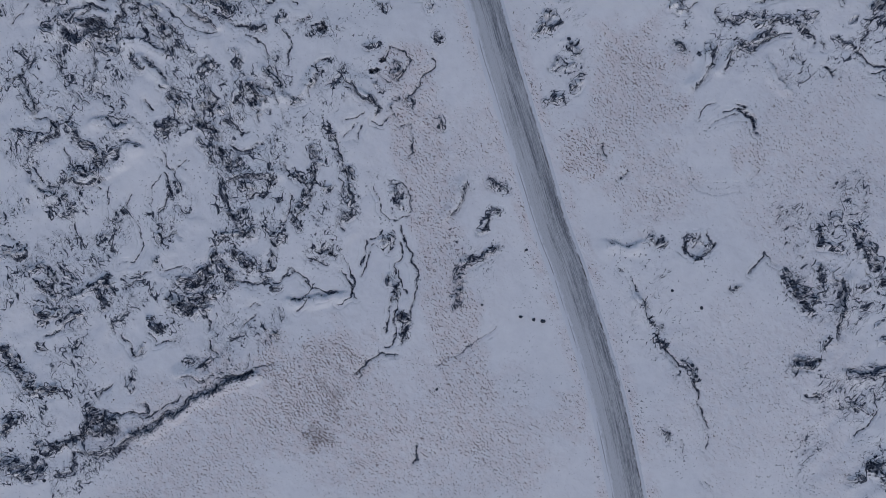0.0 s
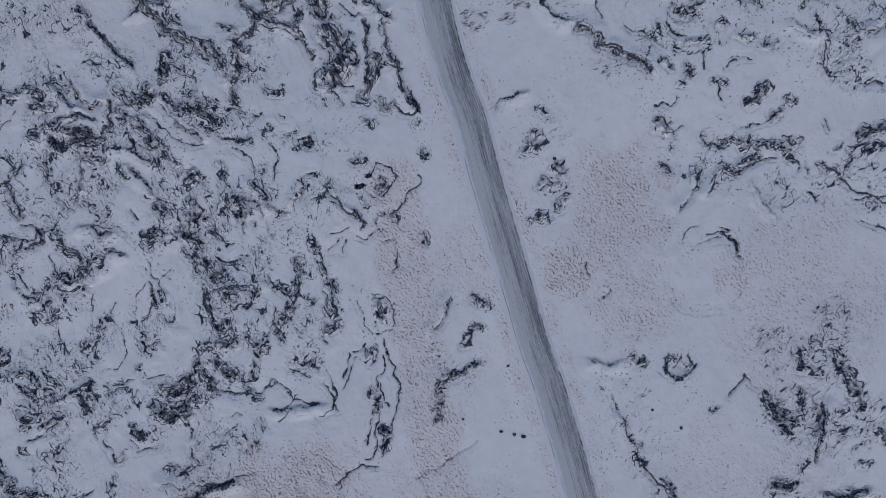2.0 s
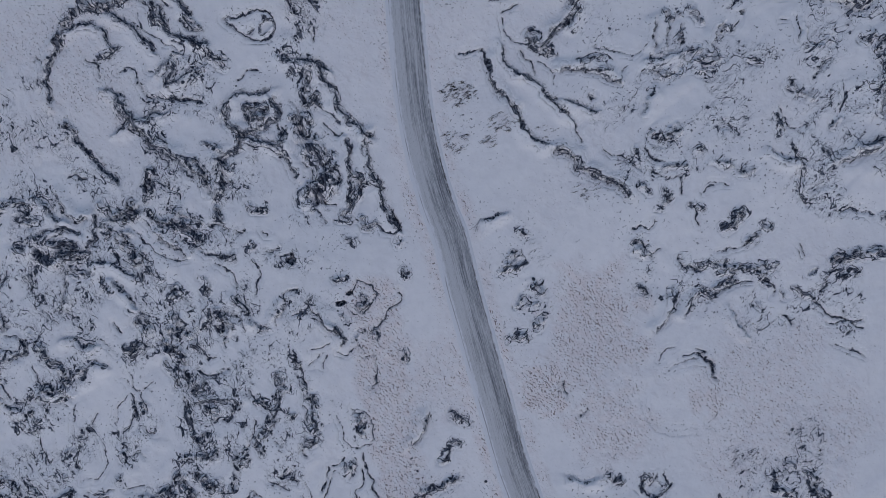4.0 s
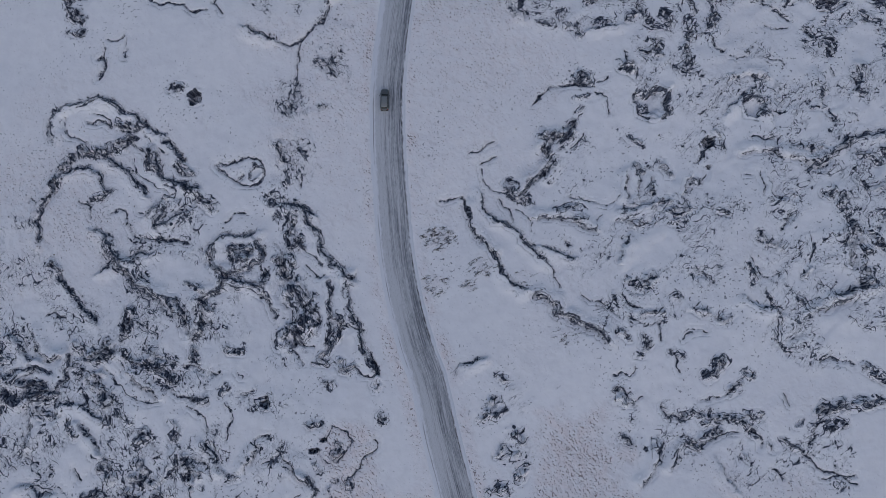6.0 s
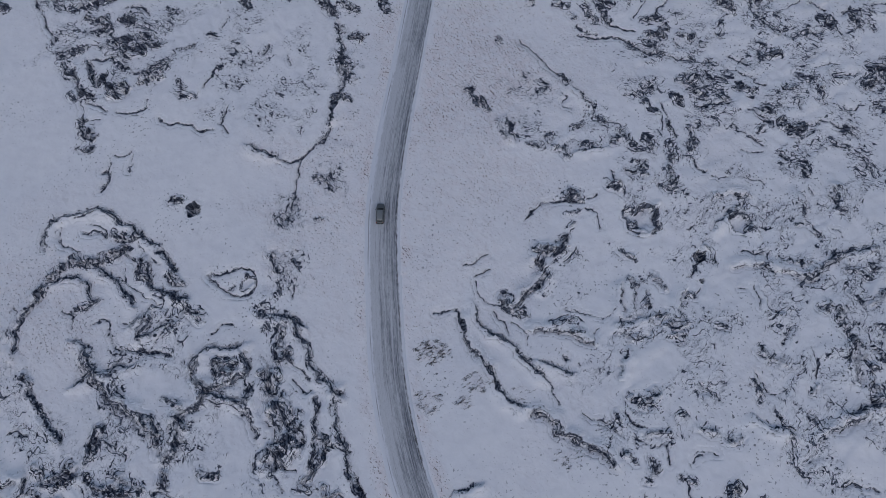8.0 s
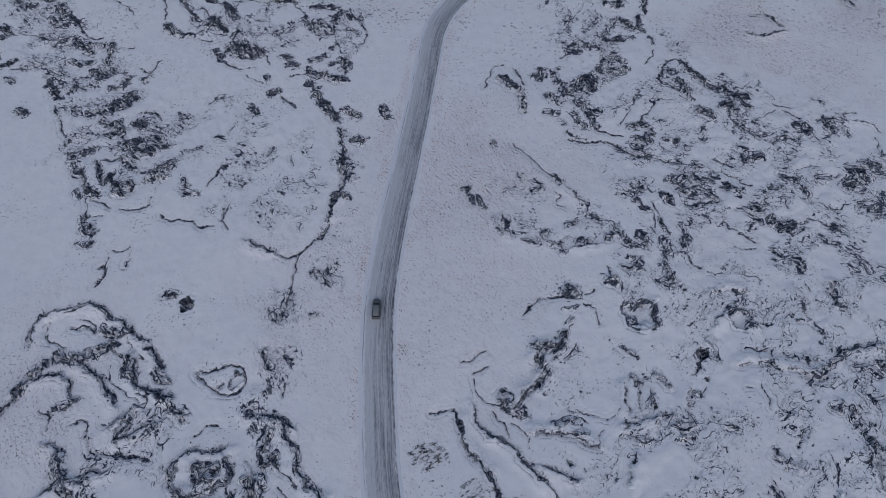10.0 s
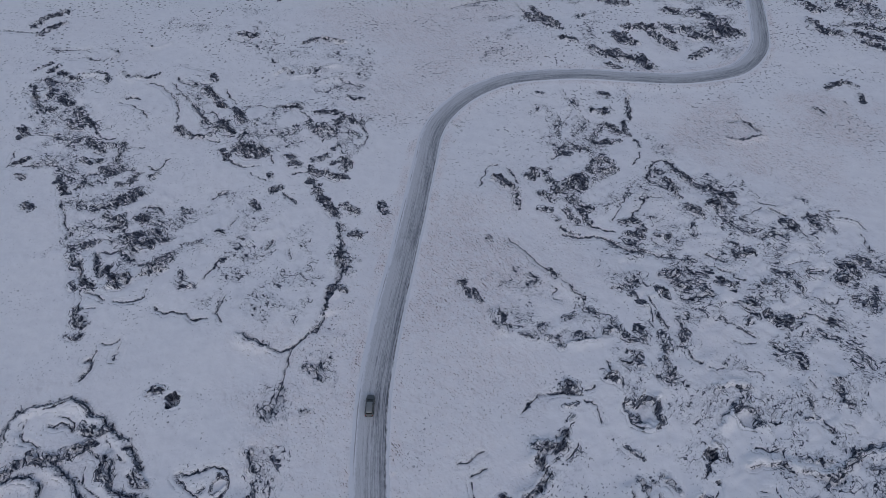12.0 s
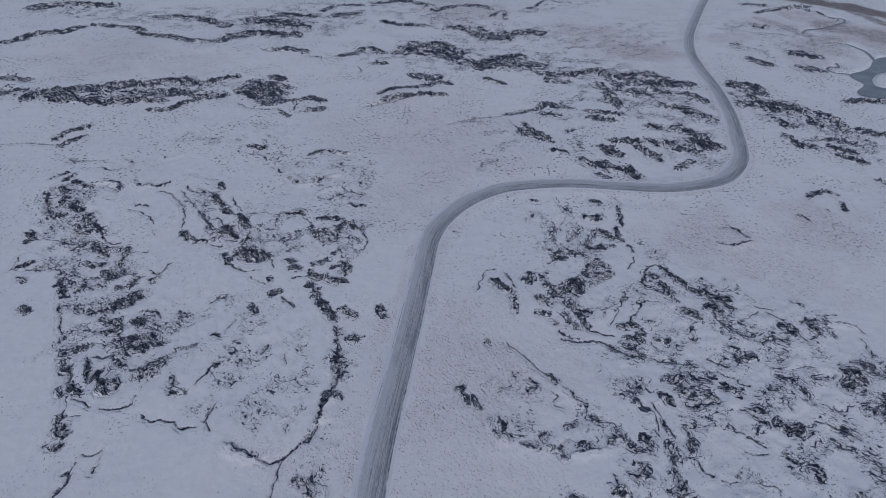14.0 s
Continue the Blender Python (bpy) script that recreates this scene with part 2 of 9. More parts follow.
def road_material():
    """Packed snow worn to grey slush and gravel along the wheel tracks. UV: metres across and along."""
    m, t, b = material("slushy_road")
    uv = t.nodes.new("ShaderNodeUVMap")
    sep = t.nodes.new("ShaderNodeSeparateXYZ")
    t.links.new(uv.outputs["UV"], sep.inputs[0])
    across, along = sep.outputs["X"], sep.outputs["Y"]

    def streak(sx, sy, scale, detail=3, rough=0.6):
        mp = node(t, "ShaderNodeMapping", Scale=(sx, sy, 1))
        t.links.new(uv.outputs["UV"], mp.inputs["Vector"])
        return noise_node(t, mp.outputs["Vector"], scale, detail, rough, 0.3)

    lanes = streak(2.2, 0.035, 1.0, 4, 0.65)
    fine = streak(7.0, 0.13, 1.0, 3, 0.6)
    dashes = streak(4.5, 0.9, 1.0, 3, 0.6)
    patchy = streak(0.45, 0.07, 1.0, 4)
    grit = streak(5.0, 2.4, 1.0, 3)
    absu = math_node(t, "ABSOLUTE", across, 0.0)
    # two wheel tracks in each lane
    track = math_node(t, "ABSOLUTE", math_node(t, "SUBTRACT", math_node(t, "ABSOLUTE", math_node(t, "SUBTRACT", absu, 1.35), 0.0), 0.72), 0.0)
    track = ramp(t, track, 0.50, 0.05)
    wear = math_node(t, "ADD", math_node(t, "MULTIPLY", lanes, 1.05), math_node(t, "MULTIPLY", fine, 1.05))
    wear = math_node(t, "ADD", wear, math_node(t, "MULTIPLY", math_node(t, "SUBTRACT", dashes, 0.5), 0.75))
    wear = math_node(t, "ADD", wear, math_node(t, "MULTIPLY", track, 0.10))
    wear = math_node(t, "ADD", wear, math_node(t, "MULTIPLY", patchy, 0.75))
    wear = math_node(t, "ADD", wear, ramp(t, across, -2.6, 1.6, -0.42, 0.02))
    slush = ramp(t, wear, 1.05, 1.95)
    col = mix(t, slush, (0.56, 0.57, 0.61, 1), (0.125, 0.135, 0.163, 1))
    col = mix(t, ramp(t, grit, 0.58, 0.72, 0.0, 0.30), col, (0.07, 0.07, 0.075, 1))
    # snow from the verge lies over the edges
    ragged = math_node(t, "ADD", absu, math_node(t, "MULTIPLY", math_node(t, "SUBTRACT", streak(1.4, 0.7, 1.0, 5, 0.7), 0.5), 1.5))
    ragged = math_node(t, "ADD", ragged, ramp(t, across, -0.5, -2.6, 0.0, 0.40))
    col = mix(t, ramp(t, ragged, 2.55, 3.05), col, (0.72, 0.73, 0.785, 1))
    # shadow of the berm painted as a thin dark line along one edge
    line = ramp(t, math_node(t, "ABSOLUTE", math_node(t, "SUBTRACT", math_node(t, "ADD", across, math_node(t, "MULTIPLY", math_node(t, "SUBTRACT", patchy, 0.5), 0.3)), 2.72), 0.0), 0.20, 0.05)
    line = math_node(t, "MULTIPLY", line, math_node(t, "MULTIPLY", ramp(t, streak(1.0, 0.12, 1.0, 4), 0.36, 0.60, 0.05, 0.9), ramp(t, dashes, 0.36, 0.56, 0.2, 1.0)))
    col = mix(t, line, col, (0.05, 0.05, 0.052, 1))
    other = ramp(t, math_node(t, "ABSOLUTE", math_node(t, "ADD", math_node(t, "ADD", across, math_node(t, "MULTIPLY", math_node(t, "SUBTRACT", patchy, 0.5), 0.5)), 2.75), 0.0), 0.14, 0.04)
    other = math_node(t, "MULTIPLY", other, ramp(t, streak(1.0, 0.12, 1.0, 4), 0.42, 0.62, 0.0, 0.60))
    col = mix(t, other, col, (0.10, 0.10, 0.105, 1))
    t.links.new(col, b.inputs["Base Color"])
    t.links.new(ramp(t, slush, 0, 1, 0.6, 0.42), b.inputs["Roughness"])
    b.inputs["Specular IOR Level"].default_value = 0.3
    bump(t, b, math_node(t, "ADD", fine, grit), 0.5, 0.08)
    return m


def plain(name, color, rough=0.5, metal=0.0, scale=8.0, vary=0.25, spec=0.5):
    m, t, b = material(name)
    co = t.nodes.new("ShaderNodeTexCoord")
    n = noise_node(t, co.outputs["Object"], scale, 4)
    dark = tuple(c * (1 - vary) for c in color) + (1,)
    t.links.new(mix(t, n, dark, tuple(color) + (1,)), b.inputs["Base Color"])
    t.links.new(ramp(t, n, 0.2, 0.8, rough * 0.85, min(1, rough * 1.15)), b.inputs["Roughness"])
    b.inputs["Metallic"].default_value = metal
    b.inputs["Specular IOR Level"].default_value = spec
    return m


def ice_material():
    m, t, b = material("grey_ice_water")
    g = t.nodes.new("ShaderNodeNewGeometry")
    n = noise_node(t, g.outputs["Position"], 0.09, 5)
    t.links.new(mix(t, ramp(t, n, 0.35, 0.7), (0.17, 0.175, 0.19, 1), (0.26, 0.265, 0.285, 1)), b.inputs["Base Color"])
    b.inputs["Roughness"].default_value = 0.22
    bump(t, b, noise_node(t, g.outputs["Position"], 2.0, 3), 0.15, 0.05)
    return m


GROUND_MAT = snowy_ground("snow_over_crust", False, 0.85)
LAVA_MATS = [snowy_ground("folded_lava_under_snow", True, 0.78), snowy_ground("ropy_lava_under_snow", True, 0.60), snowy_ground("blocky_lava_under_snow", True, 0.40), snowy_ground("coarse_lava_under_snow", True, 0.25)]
STONE_MAT = stone_material()
ROAD_MAT = road_material()
ICE_MAT = ice_material()
GRASS_MAT = plain("dead_grass", (0.30, 0.22, 0.15), 0.9, scale=3.0, vary=0.5, spec=0.1)
TWIG_MAT = plain("dark_twigs", (0.07, 0.06, 0.055), 0.9, scale=3.0, vary=0.5, spec=0.1)


# ---- helpers for meshes ----
def array_mesh(name, verts, quads, mats, smooth_faces=True):
    """A mesh from numpy arrays of places and of faces with three or four corners."""
    me = bpy.data.meshes.new(name)
    quads = np.asarray(quads, dtype=np.int32)
    side = quads.shape[1]
    me.vertices.add(len(verts))
    me.vertices.foreach_set("co", np.asarray(verts, dtype=np.float32).ravel())
    me.loops.add(quads.size)
    me.loops.foreach_set("vertex_index", quads.ravel())
    me.polygons.add(len(quads))
    me.polygons.foreach_set("loop_start", np.arange(0, quads.size, side, dtype=np.int32))
    me.polygons.foreach_set("loop_total", np.full(len(quads), side, dtype=np.int32))
    me.polygons.foreach_set("use_smooth", np.full(len(quads), smooth_faces))
    me.update(calc_edges=True)
    me.validate()
    for m in mats:
        me.materials.append(m)
    return me


def attribute(me, name, values):
    a = me.attributes.new(name, "FLOAT", "POINT")
    a.data.foreach_set("value", np.asarray(values, dtype=np.float32))


def part(name, bm, mat, parent, label=""):
    me = bpy.data.meshes.new(name)
    bm.to_mesh(me)
    bm.free()
    me.materials.append(mat)
    ob = new(name, me)
    ob.parent = parent
    if label:
        ob["label"] = label
    return ob


# ---- the plan ----
def spline(points, step):
    """Evenly spaced points on a smooth curve through the given ones."""
    p = np.array(points, float)
    p = np.vstack([2 * p[0] - p[1], p, 2 * p[-1] - p[-2]])
    out = []
    for i in range(1, len(p) - 2):
        n = max(4, int(np.linalg.norm(p[i + 1] - p[i]) / 0.5))
        s = np.linspace(0, 1, n, endpoint=False)[:, None]
        a, b, c, d = p[i - 1], p[i], p[i + 1], p[i + 2]
        out.append(0.5 * (2 * b + (c - a) * s + (2 * a - 5 * b + 4 * c - d) * s * s + (3 * b - a - 3 * c + d) * s ** 3))
    q = np.vstack(out + [p[-2:-1]])
    run = np.r_[0, np.cumsum(np.linalg.norm(np.diff(q, axis=0), axis=1))]
    at = np.arange(0, run[-1], step)
    return np.stack([np.interp(at, run, q[:, 0]), np.interp(at, run, q[:, 1])], 1)


ROAD = spline([(62, -300), (52, -150), (40, -85), (32.7, -50), (28.4, -30.5), (22.0, -9.7), (18.1, 0.8), (14.9, 11.1), (11.6, 21.5),
               (8.4, 31.7), (5.5, 41.9), (3.2, 47.5), (0.4, 56), (-1.9, 66), (-3.4, 76.8), (-4.6, 87.3), (-5.2, 98.5), (-4.6, 112.2),
               (-3.3, 127.5), (-1.6, 145.6), (0.1, 167), (1.5, 181.1), (5.7, 192.5), (12.8, 202.4), (23.2, 210.3), (34.8, 213.9),
               (51, 216.1), (68, 215.8), (82.7, 216.1), (97.9, 220.2), (107.8, 227), (117.5, 241.3), (123.6, 261.3), (129, 284.4),
               (133.6, 315), (135.6, 343.3), (139.4, 371.8), (149.4, 404.3), (166.7, 445), (189.6, 495.7), (222, 560), (270, 660), (330, 800)], 0.6)

FEATURES = []       # kind, half width, density, corners
PATCHES = []        # grass: x, y, radius, amount


def curve(line):
    """The line, rounded where it has bends."""
    if len(line) < 3:
        return np.array(line, float)
    run = sum(math.dist(a, b) for a, b in zip(line, line[1:]))
    return np.vstack([spline(line, max(0.9, run / 24)), line[-1:]])


def outcrop(width, density, *line):
    run = sum(math.dist(a, b) for a, b in zip(line, line[1:]))
    FEATURES.append(("ledge" if width < 1.5 and run > 4.5 * width else "outcrop", width / 2, density, curve(line)))


def fissure(width, density, *line):
    FEATURES.append(("fissure", width / 2, density, curve(line)))


def field(width, density, *line):
    FEATURES.append(("field", width / 2, density, np.array(line)))


def hollow(x, y, radius, depth):
    FEATURES.append(("hollow", radius, depth, np.array([(x, y)])))


MOORS = []


def moor(half, amount, *line):
    MOORS.append((half, amount, np.array(line, float)))


def heath(x, y, radius, amount):
    PATCHES.append((x, y, radius, amount, 0))


def scrub(x, y, radius, amount):
    PATCHES.append((x, y, radius, amount, 1))


BLOCKS = []


def block(x, y, size, height):
    BLOCKS.append((x, y, size))


outcrop(2.1, 0.55, (-82.4, 44.9), (-79.8, 44.3), (-78.2, 45.4))
outcrop(1.5, 0.65, (-77.7, 45.4), (-75.5, 45.9), (-74.0, 44.3), (-73.5, 42.5))
outcrop(1.1, 0.55, (-75.6, 43.3), (-75.1, 42.1), (-73.5, 42.5), (-71.9, 42.5))
fissure(0.4, 0.60, (-82.1, 38.4), (-81.0, 39.4), (-79.7, 40.4), (-78.6, 41.8))
outcrop(0.8, 0.80, (-75.5, 37.4), (-74.1, 37.3), (-73.4, 38.2), (-73.4, 39.4))
outcrop(1.1, 0.50, (-71.8, 46.6), (-69.7, 45.3), (-68.4, 43.3), (-67.2, 42.8))
outcrop(1.3, 0.65, (-68.1, 47.4), (-67.1, 45.5), (-65.6, 43.5), (-64.0, 42.8), (-63.0, 43.3))
outcrop(0.7, 0.85, (-71.4, 39.7), (-69.8, 40.7), (-68.2, 41.4), (-66.1, 41.0), (-64.0, 40.7))
fissure(0.4, 0.80, (-70.2, 38.7), (-69.6, 39.2), (-67.7, 40.2), (-66.2, 40.8))
outcrop(2.3, 0.75, (-68.8, 38.0), (-66.7, 38.0), (-64.9, 37.7))
outcrop(1.3, 0.95, (-71.5, 36.6), (-69.6, 35.3), (-68.1, 35.9), (-67.3, 37.1), (-65.2, 37.1))
outcrop(2.1, 0.75, (-66.2, 36.6), (-64.7, 35.6), (-63.1, 36.3))
outcrop(0.9, 0.90, (-61.5, 37.1), (-61.2, 35.6), (-61.0, 34.0), (-61.3, 33.0))
outcrop(1.1, 0.75, (-61.0, 43.8), (-60.9, 41.7), (-60.7, 39.7), (-61.5, 38.7))
outcrop(1.5, 0.60, (-65.0, 34.2), (-64.2, 33.0), (-62.6, 32.5))
outcrop(1.3, 0.75, (-66.8, 34.0), (-66.3, 32.2), (-65.9, 29.9), (-66.6, 27.8))
fissure(0.5, 0.90, (-66.6, 27.8), (-66.9, 26.6), (-67.3, 25.8))
outcrop(1.1, 0.70, (-58.8, 40.2), (-57.7, 41.2), (-59.3, 42.3))
outcrop(2.5, 0.50, (-59.2, 45.5), (-57.7, 43.8), (-55.6, 43.3))
outcrop(2.1, 0.55, (-55.1, 44.3), (-52.4, 44.5), (-54.0, 46.3))
outcrop(3.2, 0.40, (-55.1, 39.7), (-53.1, 37.6), (-52.6, 35.6))
fissure(0.3, 0.60, (-54.0, 42.2), (-51.5, 39.7), (-48.9, 37.6), (-46.3, 36.3), (-43.1, 36.3))
fissure(0.3, 0.60, (-56.7, 41.2), (-54.1, 39.2), (-51.5, 37.1), (-49.4, 35.6))
fissure(0.3, 0.60, (-51.4, 43.3), (-49.3, 41.2), (-46.8, 39.2), (-44.2, 37.6))
outcrop(1.5, 0.75, (-50.3, 44.8), (-48.8, 43.3), (-46.7, 42.2), (-44.1, 42.7))
outcrop(2.1, 0.80, (-46.2, 43.3), (-43.6, 41.7), (-41.5, 40.2))
outcrop(1.7, 0.70, (-45.6, 45.3), (-43.0, 43.8), (-41.2, 43.2))
outcrop(1.0, 0.70, (-48.3, 40.2), (-46.2, 38.7), (-43.6, 37.3))
fissure(0.3, 0.50, (-56.7, 37.1), (-54.7, 35.6), (-52.6, 34.0))
outcrop(0.5, 0.50, (-60.5, 35.1), (-58.4, 35.3), (-56.3, 34.9), (-54.7, 33.8), (-53.1, 33.0))
outcrop(0.8, 0.75, (-59.1, 32.5), (-58.4, 30.9), (-57.4, 29.7))
outcrop(0.8, 0.60, (-56.8, 31.5), (-55.3, 30.1), (-53.7, 29.1), (-52.5, 27.3))
outcrop(0.8, 0.70, (-50.5, 34.5), (-49.4, 33.5), (-47.9, 32.8))
outcrop(1.5, 0.75, (-45.8, 30.9), (-44.2, 30.4), (-46.1, 29.1))
fissure(0.3, 0.60, (-74.3, 32.0), (-73.2, 31.1), (-72.7, 29.4))
fissure(0.5, 0.75, (-77.9, 33.0), (-78.2, 31.4), (-79.1, 30.4), (-79.9, 29.4), (-81.0, 28.3), (-82.8, 27.8))
fissure(0.3, 0.50, (-72.6, 33.5), (-72.5, 31.4), (-72.2, 28.9), (-71.2, 27.3), (-69.8, 25.2), (-67.5, 23.2))
outcrop(0.6, 0.80, (-80.2, 27.8), (-79.2, 26.3), (-78.1, 24.2), (-77.7, 22.1))
fissure(0.5, 0.85, (-79.7, 24.2), (-79.2, 22.6), (-77.7, 21.6))
outcrop(1.5, 0.70, (-72.9, 21.1), (-71.6, 20.0), (-70.6, 18.5), (-69.8, 16.9))
fissure(0.4, 0.80, (-77.2, 21.0), (-75.0, 20.7), (-74.2, 19.5), (-75.1, 18.2), (-77.2, 17.9), (-79.3, 18.6), (-82.0, 18.9))
outcrop(0.9, 0.85, (-74.2, 19.7), (-73.5, 17.9), (-74.9, 17.4), (-76.7, 16.6))
outcrop(0.6, 0.70, (-80.9, 18.4), (-79.9, 17.2))
fissure(0.3, 0.60, (-66.4, 25.5), (-65.2, 25.2), (-63.8, 24.7))
outcrop(1.1, 0.45, (-66.0, 20.6), (-64.4, 20.8), (-62.8, 19.5), (-60.7, 19.5))
fissure(0.3, 0.40, (-59.6, 21.1), (-58.1, 20.0), (-56.5, 18.0))
outcrop(0.5, 0.70, (-61.0, 23.5), (-60.6, 22.6))
fissure(0.4, 0.70, (-56.9, 24.2), (-56.1, 22.9), (-55.4, 22.4))
fissure(0.5, 0.80, (-54.0, 26.5), (-52.9, 26.0))
outcrop(1.7, 0.70, (-54.4, 19.0), (-53.3, 19.5), (-52.3, 20.1), (-53.3, 18.0))
outcrop(1.9, 0.55, (-52.2, 24.2), (-49.6, 24.2), (-50.6, 22.1))
outcrop(2.3, 0.65, (-46.4, 22.7), (-44.3, 23.2), (-45.3, 25.3))
outcrop(2.3, 0.80, (-47.0, 20.1), (-44.9, 19.0), (-43.8, 17.5))
outcrop(1.7, 0.60, (-42.7, 22.7), (-41.7, 20.6))
fissure(0.4, 0.70, (-38.9, 42.7), (-36.8, 43.0), (-35.8, 42.2))
fissure(0.5, 0.85, (-34.2, 42.2), (-33.5, 41.4), (-32.8, 42.4))
fissure(0.4, 0.80, (-41.0, 38.1), (-39.5, 37.4), (-37.4, 37.3))
outcrop(1.3, 0.60, (-37.4, 37.1), (-35.3, 36.8), (-34.5, 37.1))
outcrop(1.2, 0.70, (-38.3, 45.8), (-37.8, 44.8), (-36.8, 43.8))
outcrop(1.2, 0.80, (-31.8, 46.5), (-30.5, 45.8), (-29.3, 46.1))
fissure(0.3, 0.50, (-29.5, 42.2), (-28.5, 41.2))
outcrop(0.8, 0.60, (-32.5, 38.6), (-31.4, 38.3), (-30.9, 39.4))
fissure(0.3, 0.70, (-28.5, 37.9), (-27.5, 38.3), (-27.2, 39.1), (-26.4, 39.3))
fissure(0.4, 0.70, (-25.6, 36.3), (-25.9, 37.3), (-24.9, 37.8), (-23.5, 37.6))
hollow(-24.0, 36.9, 0.7, 1.20)
outcrop(1.0, 0.50, (-40.2, 33.0), (-39.2, 32.0), (-39.5, 30.4))
fissure(0.3, 0.60, (-37.9, 35.6), (-36.0, 34.9), (-34.5, 33.8))
fissure(0.3, 0.70, (-34.5, 33.8), (-34.0, 32.5), (-32.9, 31.5))
fissure(0.3, 0.60, (-30.3, 36.1), (-29.8, 34.0), (-30.4, 32.0), (-30.1, 30.4))
outcrop(2.5, 0.65, (-36.9, 26.3), (-35.9, 24.2), (-35.4, 22.7))
outcrop(0.8, 0.75, (-33.8, 29.4), (-32.7, 28.4), (-31.9, 27.3), (-31.2, 25.3))
fissure(0.5, 0.80, (-35.9, 26.8), (-34.3, 26.0), (-33.0, 25.0), (-32.0, 23.7))
outcrop(0.6, 0.70, (-39.6, 24.2), (-38.5, 25.3), (-39.0, 26.8))
fissure(0.4, 0.70, (-37.5, 23.7), (-35.9, 22.2), (-35.4, 20.1))
fissure(0.4, 0.60, (-41.2, 20.1), (-39.6, 18.0), (-38.1, 18.0))
outcrop(1.0, 0.50, (-30.1, 24.3), (-29.1, 23.7), (-28.1, 24.3))
fissure(0.4, 0.75, (-22.3, 31.0), (-24.4, 31.5), (-25.2, 30.4), (-24.9, 28.9))
outcrop(0.6, 0.80, (-25.1, 28.4), (-25.6, 26.8), (-26.5, 26.0))
fissure(0.3, 0.60, (-28.0, 26.8), (-27.0, 26.0), (-26.5, 24.6))
fissure(0.5, 0.80, (-20.2, 29.7), (-20.4, 28.4), (-21.8, 27.6), (-23.0, 26.6))
fissure(0.3, 0.60, (-20.4, 29.4), (-19.7, 27.4), (-18.7, 26.3))
outcrop(0.6, 0.90, (-18.7, 26.8), (-17.6, 25.3), (-16.6, 24.0), (-15.5, 23.6))
outcrop(0.6, 0.90, (-15.5, 24.8), (-14.5, 24.0), (-13.8, 22.7), (-14.0, 21.5))
fissure(0.4, 0.80, (-15.0, 24.6), (-15.5, 23.4), (-14.5, 23.0))
fissure(0.3, 0.80, (-11.6, 33.8), (-10.3, 33.3), (-8.6, 32.7), (-8.0, 31.5), (-8.3, 29.7), (-9.3, 28.1), (-10.3, 27.4))
fissure(0.3, 0.70, (-11.6, 33.8), (-11.9, 32.5), (-12.4, 31.5))
outcrop(1.2, 0.75, (-10.1, 30.4), (-9.8, 29.1), (-10.9, 28.4))
hollow(-12.7, 31.0, 0.5, 1.20)
hollow(-14.3, 29.1, 0.6, 1.20)
fissure(0.3, 0.60, (-13.5, 28.4), (-12.4, 27.6), (-11.4, 27.4))
outcrop(0.9, 0.95, (-15.5, 33.8), (-14.5, 33.7), (-14.0, 34.2))
fissure(0.4, 0.80, (-4.1, 31.5), (-3.1, 30.4), (-4.1, 29.1), (-5.2, 28.4), (-6.2, 27.4), (-6.7, 25.8), (-8.3, 24.6), (-8.8, 23.8))
outcrop(0.8, 0.60, (-14.5, 26.8), (-13.5, 26.0), (-12.9, 25.3))
outcrop(0.6, 0.50, (-11.4, 22.7), (-10.6, 23.8), (-10.0, 24.0))
outcrop(0.8, 0.60, (-8.3, 24.0), (-7.7, 22.9))
fissure(0.3, 0.60, (-19.7, 20.1), (-18.1, 20.7), (-16.6, 21.2))
fissure(0.3, 0.60, (-20.2, 17.0), (-19.0, 18.1), (-18.1, 19.6))
fissure(0.3, 0.60, (-17.1, 19.1), (-17.6, 17.0))
outcrop(0.8, 0.75, (-23.4, 19.4), (-22.5, 18.1), (-22.3, 17.0))
fissure(0.3, 0.50, (-14.5, 20.1), (-12.9, 19.6), (-10.8, 21.2), (-9.8, 20.7))
fissure(0.3, 0.70, (-9.8, 19.1), (-8.2, 19.3), (-7.5, 18.6), (-7.5, 14.5), (-8.2, 13.4))
outcrop(0.9, 0.55, (-2.5, 20.2), (-2.0, 19.1))
outcrop(1.0, 0.75, (-3.1, 36.1), (-2.1, 35.2), (-2.6, 34.5))
outcrop(1.0, 0.50, (-4.5, 41.2), (-3.9, 40.3))
outcrop(0.8, 0.60, (-13.5, 41.2), (-12.7, 40.4), (-11.9, 41.2))
fissure(0.4, 0.90, (-5.7, 47.2), (-5.2, 45.7), (-4.5, 44.7), (-3.9, 43.4))
fissure(0.4, 0.80, (-8.3, 44.0), (-6.8, 42.7), (-4.9, 42.4), (-4.2, 43.2))
outcrop(1.4, 0.65, (-10.9, 44.7), (-9.8, 43.4), (-8.6, 44.2))
fissure(0.4, 0.70, (-20.2, 46.3), (-18.6, 45.7), (-17.6, 44.4))
outcrop(1.2, 0.60, (-15.0, 45.2), (-13.5, 44.7))
fissure(0.4, 0.80, (-78.9, 15.8), (-77.8, 16.3), (-77.0, 17.4))
outcrop(0.6, 0.80, (-79.4, 15.3), (-79.2, 13.2), (-79.0, 11.1), (-78.5, 9.2))
fissure(0.3, 0.70, (-77.9, 11.6), (-77.4, 10.0), (-76.4, 9.0))
fissure(0.4, 0.70, (-72.5, 15.3), (-71.8, 13.7), (-70.9, 12.2), (-70.1, 11.1))
